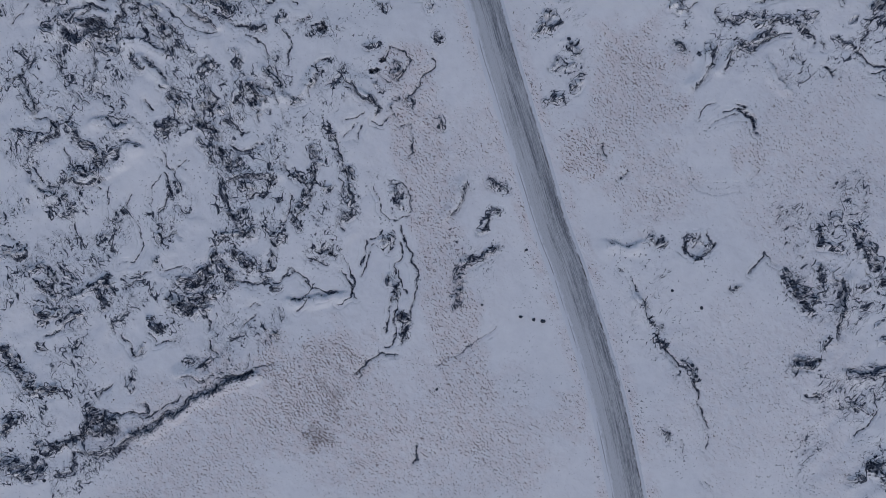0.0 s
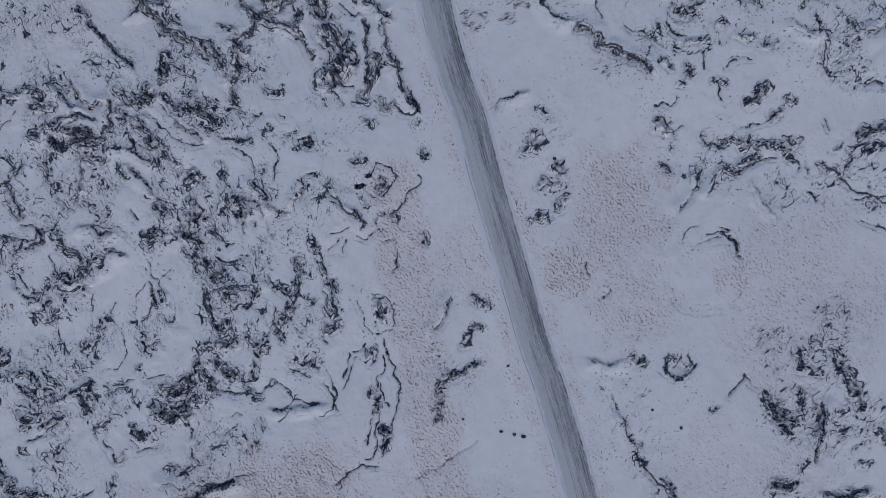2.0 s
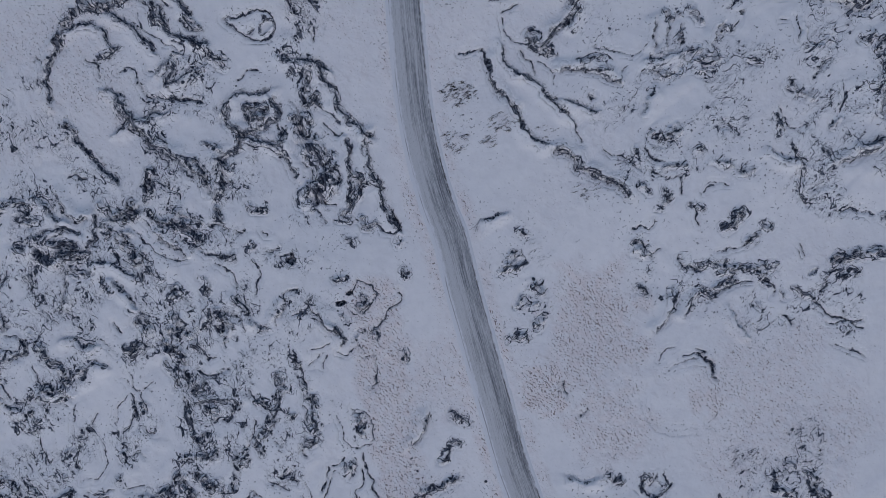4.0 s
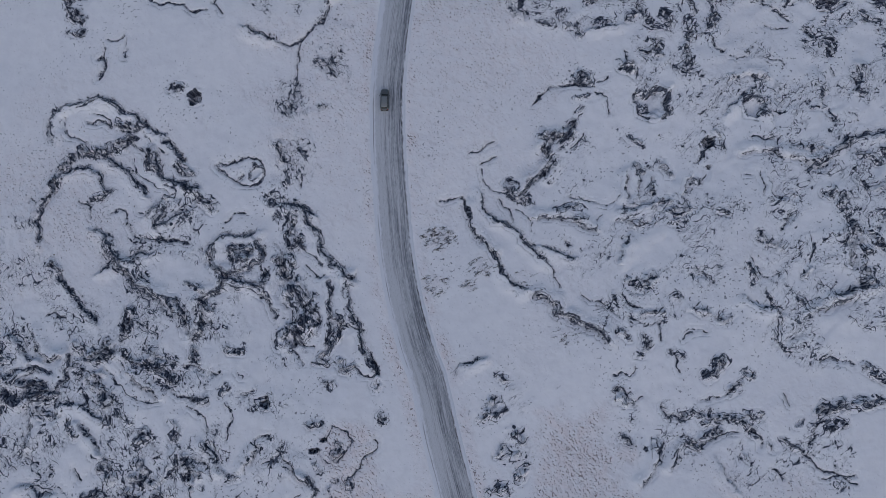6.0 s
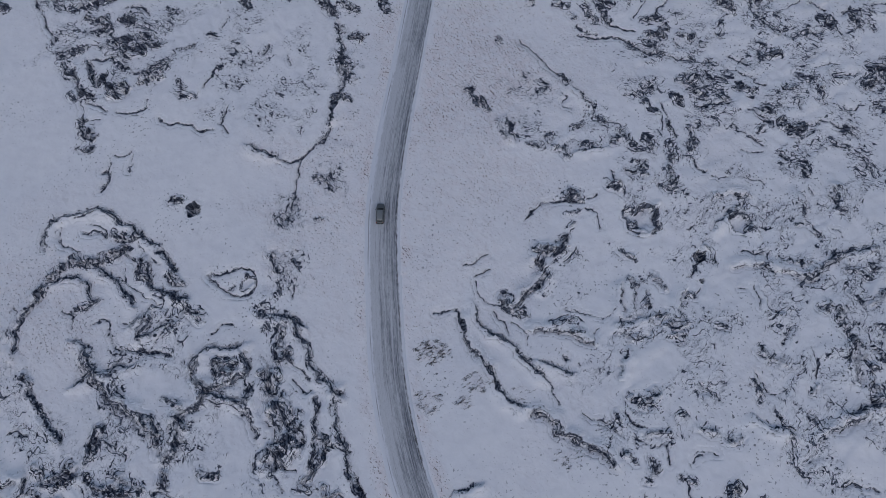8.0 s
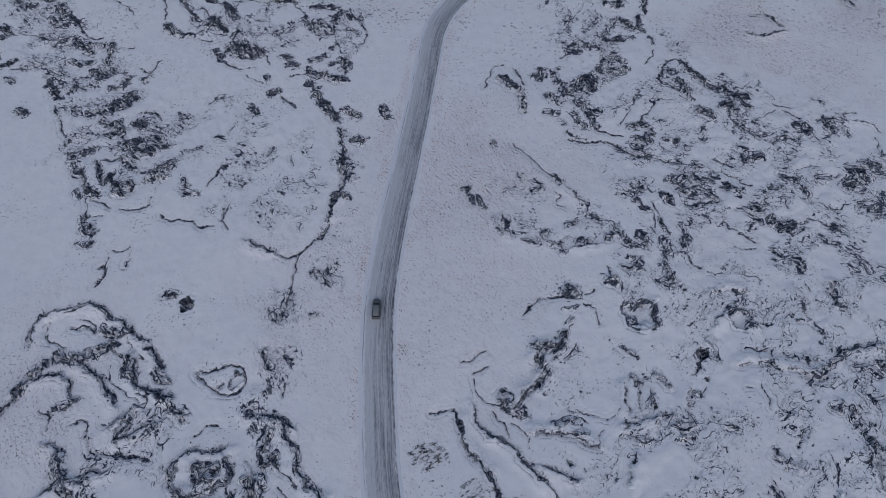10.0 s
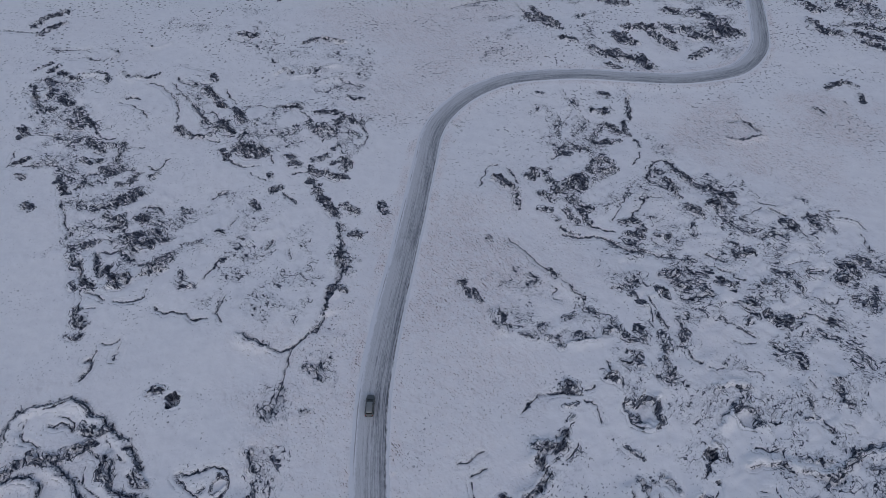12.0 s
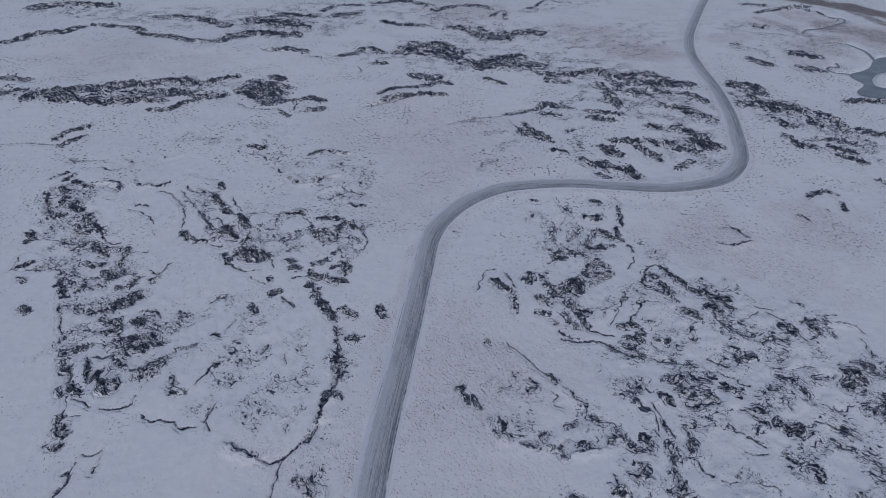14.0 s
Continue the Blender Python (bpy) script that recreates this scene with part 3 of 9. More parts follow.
fissure(0.3, 0.70, (-70.1, 10.9), (-71.5, 9.9), (-72.3, 9.2), (-73.7, 8.5), (-75.3, 8.2))
outcrop(1.9, 0.80, (-68.7, 16.4), (-67.2, 14.8), (-66.1, 12.7))
outcrop(1.5, 0.70, (-70.4, 11.1), (-68.3, 10.6), (-66.7, 11.1))
outcrop(1.1, 0.60, (-70.5, 9.0), (-68.9, 8.5), (-65.7, 9.6))
fissure(0.4, 0.70, (-66.8, 8.0), (-65.5, 7.5))
outcrop(0.6, 0.60, (-78.0, 9.0), (-76.9, 7.4), (-75.3, 6.9))
outcrop(1.1, 0.75, (-72.7, 5.9), (-72.0, 4.3), (-71.1, 4.8))
outcrop(1.1, 0.60, (-72.2, 3.2), (-71.1, 3.2))
fissure(0.3, 0.70, (-71.2, 1.6), (-71.4, 0.6), (-70.7, -0.5), (-70.2, -2.1), (-69.3, -3.1))
fissure(0.3, 0.60, (-76.4, 6.4), (-75.9, 4.8), (-73.8, 3.7))
outcrop(0.6, 0.40, (-80.7, 5.3), (-80.2, 4.2))
fissure(0.3, 0.50, (-64.1, 8.0), (-64.5, 6.4), (-64.9, 4.3), (-64.7, 2.7), (-63.7, 1.7), (-62.6, 1.4))
fissure(0.3, 0.60, (-60.2, 6.4), (-61.2, 5.1), (-61.2, 4.0))
fissure(0.3, 0.40, (-54.5, 10.7), (-55.6, 8.6), (-56.4, 6.5), (-56.7, 4.9))
fissure(0.3, 0.50, (-59.2, 1.7), (-58.6, -0.4), (-58.4, -2.5), (-58.7, -4.1), (-59.8, -5.9))
fissure(0.3, 0.50, (-59.8, -5.9), (-62.2, -6.3), (-62.8, -6.8))
outcrop(0.9, 0.65, (-64.8, -0.4), (-65.9, -1.0), (-66.1, -2.0))
fissure(0.4, 0.70, (-63.2, 0.1), (-64.0, -2.0), (-64.0, -4.1))
fissure(0.4, 0.80, (-53.7, 10.7), (-52.9, 9.1), (-52.6, 7.5), (-53.0, 5.9), (-53.8, 4.4), (-54.9, 3.3))
outcrop(0.5, 0.80, (-52.9, 8.6), (-52.4, 6.5))
fissure(0.3, 0.70, (-52.1, 11.2), (-51.3, 9.1), (-50.6, 7.5))
fissure(0.3, 0.60, (-51.4, 4.4), (-50.4, 3.3), (-49.3, 3.3))
outcrop(1.1, 0.55, (-51.3, 8.6), (-50.8, 7.0))
fissure(0.4, 0.60, (-55.1, 3.3), (-54.9, 1.7), (-55.4, 0.1))
outcrop(1.0, 0.50, (-55.4, -0.9), (-55.0, -2.0))
fissure(0.3, 0.60, (-53.1, -0.9), (-51.5, -0.6), (-50.7, -1.2))
fissure(0.3, 0.40, (-55.5, 13.8), (-53.9, 12.2))
fissure(0.4, 0.60, (-53.4, 13.8), (-52.9, 11.7), (-52.1, 11.0))
outcrop(1.1, 0.60, (-62.4, 13.2), (-60.8, 16.4), (-58.7, 15.6))
outcrop(1.3, 0.75, (-64.5, 14.3), (-63.5, 14.8), (-62.4, 14.5))
fissure(0.3, 0.60, (-51.3, 11.4), (-50.2, 12.8), (-49.7, 13.3))
outcrop(1.3, 0.75, (-47.0, 16.4), (-45.5, 14.9), (-44.4, 12.8))
outcrop(1.5, 0.80, (-43.9, 15.4), (-42.3, 13.8), (-41.5, 12.3))
outcrop(1.1, 0.80, (-42.9, 9.1), (-42.4, 7.6), (-41.9, 6.0))
outcrop(2.4, 0.50, (-83.6, -4.3), (-81.5, -4.8), (-80.9, -3.7))
outcrop(1.7, 0.60, (-79.4, -7.4), (-77.2, -6.7), (-75.7, -7.9), (-75.2, -9.5))
outcrop(1.5, 0.70, (-77.9, -10.1), (-75.7, -11.1), (-75.2, -12.2))
outcrop(1.1, 0.60, (-73.5, -7.4), (-72.4, -8.5), (-70.9, -9.5))
fissure(0.4, 0.70, (-83.5, -0.6), (-82.5, -1.6))
outcrop(1.5, 0.70, (-68.2, -10.6), (-66.6, -10.0), (-65.5, -8.9), (-64.7, -10.0))
outcrop(1.3, 0.90, (-67.1, -11.6), (-65.9, -12.7), (-65.6, -14.3))
outcrop(1.3, 0.75, (-65.0, -10.5), (-63.9, -11.6))
outcrop(0.6, 0.60, (-66.5, -5.2), (-66.0, -6.3))
outcrop(1.1, 0.60, (-73.0, -11.1), (-70.9, -12.2), (-69.3, -11.1))
fissure(0.4, 0.60, (-61.7, -8.9), (-60.1, -8.9), (-58.0, -8.3), (-56.9, -7.8))
fissure(0.4, 0.70, (-61.2, -10.5), (-59.1, -9.7), (-57.5, -9.4))
outcrop(0.9, 0.60, (-55.8, -5.7), (-55.3, -6.7))
fissure(0.3, 0.70, (-54.2, -7.8), (-52.6, -7.2), (-51.0, -6.7))
outcrop(1.3, 0.70, (-51.1, -9.4), (-48.9, -8.8), (-46.8, -7.5))
outcrop(1.5, 0.85, (-50.0, -10.9), (-47.3, -9.9), (-45.2, -8.8))
outcrop(2.3, 0.90, (-43.6, -5.6), (-42.0, -7.7), (-41.7, -9.3))
outcrop(1.9, 0.85, (-49.0, -13.1), (-46.8, -12.5), (-44.7, -11.4))
outcrop(1.9, 0.75, (-44.1, -4.5), (-45.2, -6.7), (-46.8, -8.8))
outcrop(1.5, 0.60, (-44.0, -1.4), (-41.9, -0.8))
outcrop(1.9, 0.65, (-53.2, -13.1), (-51.1, -14.1), (-49.0, -14.7))
fissure(0.5, 0.85, (-40.7, 15.4), (-39.1, 14.6), (-37.0, 15.2), (-35.4, 16.3))
outcrop(1.3, 0.75, (-41.8, 11.8), (-40.2, 11.8), (-39.7, 13.3))
outcrop(0.5, 0.70, (-40.8, 9.7), (-38.6, 9.7), (-36.5, 10.0), (-33.4, 9.7))
fissure(0.4, 0.80, (-33.4, 9.7), (-33.9, 8.3), (-34.5, 6.6), (-36.0, 6.2))
outcrop(1.7, 0.65, (-39.2, 8.6), (-37.1, 7.6), (-38.1, 6.5))
fissure(0.3, 0.50, (-40.8, 6.0), (-39.2, 6.5))
fissure(0.4, 0.80, (-31.3, 12.3), (-30.2, 10.8), (-28.6, 9.7), (-27.6, 9.0))
outcrop(1.3, 0.85, (-29.7, 10.4), (-28.1, 9.4))
outcrop(1.5, 0.70, (-26.0, 15.5), (-25.5, 13.9), (-24.6, 12.9))
outcrop(1.5, 0.85, (-25.5, 11.8), (-25.7, 10.0), (-26.6, 8.7))
outcrop(1.9, 0.65, (-26.6, 7.6), (-27.6, 5.5), (-28.7, 3.4))
fissure(0.4, 0.85, (-30.2, 6.6), (-29.9, 5.0), (-30.6, 3.4), (-31.0, 1.9), (-31.9, 0.8))
fissure(0.4, 0.70, (-26.0, 6.6), (-27.1, 4.5), (-28.7, 2.9), (-29.7, 1.3))
outcrop(1.3, 0.85, (-34.5, -0.1), (-32.9, -0.8), (-31.9, 0.3))
outcrop(1.9, 0.75, (-32.9, -2.4), (-31.9, -1.3))
outcrop(1.7, 0.75, (-41.4, 2.9), (-39.8, 1.8), (-38.7, 3.4))
outcrop(2.1, 0.70, (-40.3, -0.8), (-38.2, -1.3), (-37.1, 0.2))
outcrop(1.9, 0.95, (-40.9, -4.3), (-39.3, -5.6), (-37.7, -6.8))
outcrop(1.5, 0.70, (-36.1, -7.7), (-34.6, -7.1), (-33.5, -5.0))
fissure(0.5, 0.90, (-42.0, -9.6), (-39.3, -9.8), (-36.2, -10.1), (-34.0, -9.2))
fissure(0.4, 0.70, (-35.1, -9.2), (-33.0, -9.8), (-31.4, -8.7), (-29.3, -7.6))
outcrop(1.1, 0.85, (-33.5, -10.8), (-32.8, -10.6))
outcrop(0.8, 0.60, (-29.7, 1.9), (-28.2, 0.3))
fissure(0.3, 0.60, (-26.1, 2.4), (-25.0, 1.9))
outcrop(1.3, 0.60, (-23.9, 7.7), (-22.9, 7.9))
fissure(0.4, 0.80, (-21.8, 16.5), (-21.1, 14.4), (-20.5, 13.4))
fissure(0.4, 0.80, (-20.5, 12.4), (-19.7, 10.3), (-19.2, 9.2))
outcrop(1.5, 0.70, (-19.2, 8.2), (-18.7, 6.6), (-19.0, 5.1))
outcrop(1.0, 0.75, (-19.7, 11.3), (-18.2, 9.8))
fissure(0.4, 0.70, (-21.1, 9.8), (-20.3, 8.7), (-20.3, 6.6))
outcrop(1.5, 0.65, (-20.3, 2.4), (-19.2, 3.0), (-18.2, 3.5))
fissure(0.5, 0.80, (-20.8, 1.4), (-20.3, -0.2))
hollow(-22.8, -4.1, 0.3, 1.20)
fissure(0.4, 0.90, (-23.2, -3.3), (-22.6, -4.4), (-22.1, -4.6))
fissure(0.3, 0.50, (-18.7, -11.2), (-18.2, -10.2), (-18.5, -8.6), (-19.0, -7.5))
fissure(0.3, 0.50, (-14.5, 8.2), (-13.8, 6.1), (-13.4, 4.6), (-12.9, 3.0), (-11.9, 1.8), (-9.8, 2.0), (-8.2, 3.0))
fissure(0.3, 0.70, (-11.9, 9.3), (-10.8, 8.4), (-9.3, 8.4), (-8.2, 7.2), (-7.9, 5.6), (-8.1, 3.6))
outcrop(2.3, 0.35, (-10.3, 7.2), (-10.1, 4.6))
fissure(0.5, 0.80, (-9.8, 0.9), (-9.2, -1.2), (-8.5, -2.7), (-7.7, -4.3))
fissure(0.5, 0.85, (-7.7, -4.3), (-7.5, -6.4), (-6.6, -8.5), (-6.8, -10.6))
fissure(0.5, 0.80, (-16.1, -2.3), (-16.6, -4.4), (-17.1, -6.5))
fissure(0.3, 0.60, (-15.5, -1.7), (-14.5, -1.2), (-12.9, -0.1))
outcrop(1.1, 0.65, (-13.1, -1.7), (-12.4, -2.8), (-11.9, -1.7))
fissure(0.4, 0.70, (-11.3, -0.1), (-10.8, -2.2), (-11.9, -4.3))
fissure(0.4, 0.70, (-9.8, -2.2), (-9.2, -4.3), (-10.8, -6.4), (-10.8, -8.5))
fissure(0.4, 0.70, (-10.3, -7.5), (-9.8, -9.6), (-8.5, -11.7))
outcrop(1.5, 0.60, (-11.9, -9.1), (-10.8, -10.6), (-10.8, -12.2))
fissure(0.4, 0.85, (-6.8, -10.6), (-7.1, -12.7), (-7.9, -14.8), (-8.2, -18.0))
fissure(0.4, 0.80, (-10.3, -12.7), (-10.6, -14.9), (-10.8, -17.0), (-11.0, -20.2))
outcrop(1.3, 0.85, (-9.7, -15.9), (-8.9, -17.5), (-9.2, -19.6))
fissure(0.5, 0.90, (-8.7, -18.0), (-9.2, -20.2), (-9.7, -21.2))
fissure(0.4, 0.80, (-11.3, -12.8), (-11.9, -15.4), (-12.1, -19.1))
fissure(0.4, 0.70, (-12.4, -21.8), (-11.3, -20.7), (-10.8, -19.1))
fissure(0.6, 0.95, (-18.7, -26.9), (-17.4, -26.1), (-16.1, -25.0), (-14.8, -23.9), (-13.4, -23.2), (-11.8, -23.1), (-10.8, -23.1))
fissure(0.4, 0.80, (-17.4, -27.7), (-16.7, -27.2), (-17.4, -26.4))
fissure(0.3, 0.50, (-21.4, -25.6), (-19.8, -26.7))
fissure(0.3, 0.50, (-37.4, -25.8), (-35.2, -25.4), (-33.1, -24.7))
fissure(0.6, 0.90, (-42.7, -27.4), (-41.1, -27.4), (-39.5, -27.1), (-37.4, -26.3))
fissure(0.3, 0.70, (-32.5, -14.5), (-32.0, -15.9), (-31.4, -16.6))
outcrop(0.6, 0.80, (-33.6, -19.3), (-32.5, -19.8))
fissure(0.4, 0.70, (-38.9, -17.8), (-38.1, -16.7), (-37.3, -15.6))
fissure(0.3, 0.60, (-38.3, -14.6), (-37.3, -14.0), (-36.2, -14.2))
fissure(0.3, 0.60, (-41.6, -21.0), (-40.0, -19.9), (-38.9, -19.2))
fissure(0.3, 0.50, (-37.9, -23.1), (-38.4, -24.7), (-39.0, -25.8))
fissure(0.4, 0.60, (-29.3, -15.0), (-27.7, -13.9), (-26.9, -13.2))
outcrop(1.3, 0.75, (-78.5, -15.4), (-76.9, -16.0), (-74.7, -15.4))
outcrop(1.1, 0.70, (-78.0, -17.6), (-76.9, -17.0))
fissure(0.6, 0.80, (-77.0, -20.3), (-75.4, -19.7), (-73.7, -18.6), (-72.1, -17.5), (-71.0, -16.4))
outcrop(1.1, 0.65, (-73.7, -17.5), (-72.1, -15.9), (-70.4, -15.4))
fissure(0.4, 0.60, (-71.7, -22.4), (-70.8, -21.6), (-70.3, -20.7))
outcrop(1.1, 0.60, (-78.1, -21.9), (-77.1, -22.4))
fissure(0.5, 0.85, (-64.2, -17.7), (-64.0, -19.1))
fissure(0.3, 0.60, (-62.9, -16.9), (-61.3, -15.8))
fissure(0.4, 0.80, (-62.5, -20.1), (-61.4, -21.2), (-60.7, -22.3), (-60.0, -23.9))
outcrop(0.9, 0.60, (-58.7, -22.2), (-59.3, -23.3))
outcrop(1.3, 0.85, (-57.0, -16.9), (-56.0, -17.9), (-54.9, -18.7))
fissure(0.4, 0.70, (-57.1, -19.5), (-56.0, -20.6))
fissure(0.4, 0.60, (-56.0, -21.3), (-53.9, -21.1), (-52.3, -20.9))
outcrop(3.0, 0.75, (-51.1, -14.1), (-49.0, -15.2), (-46.8, -14.1))
fissure(0.6, 0.95, (-46.9, -15.2), (-46.3, -16.8), (-45.8, -18.6))
fissure(0.4, 0.80, (-45.9, -21.0), (-45.5, -22.4), (-44.6, -23.2))
outcrop(1.1, 0.65, (-50.2, -24.8), (-49.1, -24.3))
outcrop(1.1, 0.75, (-47.5, -25.9), (-46.1, -24.8))
outcrop(0.6, 0.95, (-51.1, -27.6), (-49.1, -27.8), (-47.0, -28.2))
fissure(0.4, 0.70, (-46.1, -28.2), (-44.9, -27.5), (-42.7, -27.8))
outcrop(0.9, 0.75, (-46.5, -30.7), (-44.7, -29.9), (-43.3, -29.1))
outcrop(1.4, 0.90, (-37.9, -26.8), (-40.6, -27.9), (-42.7, -28.4), (-46.0, -30.6), (-48.7, -31.4), (-51.4, -33.9), (-54.1, -35.0), (-56.3, -37.1), (-58.5, -38.2), (-60.1, -38.2))
fissure(0.8, 0.75, (-63.9, -35.0), (-61.1, -34.5), (-57.9, -35.0), (-58.1, -32.8))
outcrop(3.1, 0.90, (-67.7, -35.6), (-64.4, -37.2), (-68.3, -37.8))
outcrop(1.8, 0.90, (-68.7, -33.4), (-69.0, -36.7), (-71.0, -39.4), (-74.3, -40.5), (-77.6, -42.2), (-78.7, -41.1))
outcrop(1.3, 0.75, (-60.1, -38.8), (-64.0, -41.5), (-66.7, -42.6), (-70.0, -42.1), (-71.6, -41.6))
fissure(0.8, 0.90, (-72.2, -42.1), (-72.5, -46.0), (-75.0, -46.3))
outcrop(3.5, 0.80, (-84.8, -44.4), (-81.0, -46.0), (-78.8, -45.5))
outcrop(1.9, 0.70, (-85.1, -37.9), (-83.4, -35.7))
fissure(0.4, 0.90, (-6.7, -40.6), (-6.8, -42.7), (-7.4, -44.4))
outcrop(1.5, 0.55, (0.9, -7.6), (1.1, -11.8), (0.4, -14.4))
outcrop(0.9, 0.65, (1.9, 8.1), (1.4, 4.9), (-0.2, 2.9))
outcrop(1.1, 0.65, (5.6, 0.3), (6.6, 2.9), (8.7, 3.4))
outcrop(0.9, 0.65, (7.1, 9.1), (9.7, 7.5))
outcrop(1.5, 0.45, (1.4, -6.5), (5.1, -5.0), (8.2, -3.4))
fissure(0.5, 0.30, (-3.3, -25.6), (3.0, -21.8), (8.2, -18.1))
outcrop(1.9, 0.50, (15.8, 36.2), (17.8, 39.3))
outcrop(1.4, 0.60, (20.9, 33.2), (21.9, 33.9))
outcrop(1.2, 0.50, (18.4, 30.1), (19.4, 31.1))
outcrop(1.4, 0.40, (22.0, 26.0), (23.5, 27.5))
outcrop(1.4, 0.70, (16.9, 23.0), (18.9, 24.3), (20.5, 24.0))
outcrop(1.0, 0.80, (40.8, 33.9), (42.2, 32.9))
outcrop(0.8, 0.60, (46.7, 33.5), (47.3, 32.3))
outcrop(0.6, 0.90, (47.2, 31.5), (46.8, 29.9), (45.9, 28.3), (45.0, 27.1), (44.2, 26.2))
outcrop(0.6, 0.80, (50.8, 32.0), (49.9, 30.5), (49.3, 29.2))
fissure(0.3, 0.50, (44.9, 20.6), (45.9, 22.2), (47.7, 23.2))
fissure(0.3, 0.70, (49.2, 21.2), (51.1, 21.5), (52.6, 21.3))
fissure(0.5, 0.90, (51.5, 22.8), (53.1, 22.1))
fissure(0.5, 0.90, (53.4, 21.3), (54.4, 20.1), (55.3, 18.7))
outcrop(2.4, 0.35, (40.0, 41.5), (41.3, 40.5))
fissure(0.4, 0.80, (39.2, 42.0), (40.5, 42.4), (41.6, 41.1), (42.6, 40.1))
fissure(0.3, 0.70, (42.6, 39.5), (44.1, 41.1))
fissure(0.4, 0.90, (49.4, 49.3), (50.4, 48.3), (50.2, 47.3), (50.8, 45.6))
outcrop(0.8, 0.90, (49.5, 49.1), (51.4, 48.9))
fissure(0.4, 0.70, (38.9, 44.6), (40.4, 45.4), (41.9, 44.6), (42.7, 46.2))
fissure(0.6, 0.90, (47.4, 53.8), (47.3, 52.3), (47.3, 51.3))
fissure(0.3, 0.60, (41.5, 55.2), (43.6, 54.8), (45.6, 54.0), (47.6, 54.6))
fissure(0.3, 0.70, (33.3, 59.1), (34.5, 58.1), (36.4, 57.7), (38.4, 56.7), (39.7, 55.2))
outcrop(0.7, 0.90, (38.8, 59.2), (39.6, 57.9))
fissure(0.3, 0.80, (40.4, 59.2), (41.4, 57.9), (43.5, 57.3))
outcrop(0.8, 0.70, (44.0, 55.8), (45.7, 56.3), (47.5, 56.6))
outcrop(0.9, 0.80, (49.9, 59.4), (51.0, 59.2))
fissure(0.5, 0.80, (47.7, 39.7), (48.3, 38.1), (49.9, 37.7), (51.9, 37.2))
outcrop(1.0, 0.80, (50.9, 38.2), (52.9, 38.7), (54.4, 38.3))
outcrop(1.2, 0.80, (51.5, 34.1), (53.1, 33.1), (54.1, 32.6))
outcrop(1.2, 0.75, (54.6, 34.2), (56.4, 35.2), (57.6, 35.8))
fissure(0.4, 0.80, (54.7, 32.6), (55.6, 33.7), (58.6, 35.3), (61.1, 35.8))
outcrop(1.4, 0.65, (58.0, 37.8), (60.0, 38.4))
outcrop(1.4, 0.90, (61.5, 37.9), (63.1, 36.9), (63.7, 35.9))
fissure(0.4, 0.70, (63.7, 35.9), (65.3, 34.4), (65.6, 33.1))
outcrop(1.0, 0.75, (63.0, 38.9), (65.1, 38.5))
outcrop(1.8, 0.50, (55.4, 37.8), (57.5, 37.0))
hollow(71.9, 37.6, 0.7, 0.70)
outcrop(0.8, 0.95, (69.3, 34.5), (70.9, 33.8), (72.4, 32.8))
fissure(0.4, 0.80, (72.4, 32.5), (74.0, 31.2), (75.6, 30.2), (77.2, 29.5), (79.2, 29.1), (81.7, 29.1))
fissure(0.4, 0.90, (74.6, 35.6), (73.9, 34.1))
outcrop(0.8, 0.80, (74.2, 37.1), (75.7, 38.2), (77.2, 38.7))
outcrop(1.0, 0.85, (76.8, 36.7), (78.7, 37.7), (80.2, 38.1))
fissure(0.3, 0.70, (75.2, 28.5), (76.7, 28.5), (78.2, 28.8))
outcrop(0.8, 0.80, (78.3, 27.5), (79.1, 27.0))
fissure(0.4, 0.80, (79.2, 28.9), (80.8, 27.9), (82.1, 27.6))
fissure(0.3, 0.60, (77.4, 24.4), (79.5, 23.7), (81.1, 23.0), (82.4, 22.8))
fissure(0.3, 0.60, (67.5, 29.3), (68.6, 28.6), (68.9, 27.8))
outcrop(0.5, 0.50, (57.8, 30.1), (58.4, 28.6), (59.5, 27.1), (60.3, 26.1))
outcrop(0.6, 0.40, (62.3, 31.8), (63.4, 31.0))
outcrop(0.4, 0.60, (66.8, 33.9), (67.4, 32.9))
outcrop(0.9, 0.55, (40.1, 52.7), (41.2, 51.7))
outcrop(0.9, 0.55, (44.2, 52.3), (45.2, 51.0), (44.3, 49.7))
fissure(0.3, 0.60, (51.3, 51.9), (53.3, 52.9))
outcrop(0.5, 0.60, (43.3, 48.7), (44.3, 48.4))
outcrop(1.2, 0.80, (36.5, -2.1), (37.6, -2.6), (38.6, -2.1))
outcrop(0.5, 0.40, (29.2, -2.3), (31.8, -2.8), (33.9, -2.4))
hollow(44.6, -2.7, 2.3, 0.50)
fissure(0.4, 0.90, (41.7, -3.1), (42.8, -4.1), (44.1, -4.9), (45.9, -4.5), (47.4, -3.4), (47.9, -2.4))
fissure(0.3, 0.80, (46.8, -0.8), (47.4, -2.4))
fissure(0.3, 0.60, (45.3, -0.8), (44.6, -2.1), (43.6, -3.2))
fissure(0.5, 0.90, (54.4, -8.0), (55.2, -6.9), (56.0, -5.6), (56.8, -4.2))
fissure(0.4, 0.60, (56.8, -4.6), (57.9, -5.3), (59.3, -6.3))
outcrop(1.2, 0.85, (60.6, -7.8), (61.2, -9.4), (61.7, -10.5))
outcrop(2.1, 0.75, (62.3, -11.0), (64.1, -12.0), (65.8, -12.5))
outcrop(1.7, 0.70, (63.4, -13.6), (65.1, -14.6))
fissure(0.4, 0.70, (62.2, -9.4), (64.3, -10.4), (66.4, -10.9))
outcrop(1.0, 0.60, (66.4, 0.8), (67.0, -1.3), (66.6, -2.9))
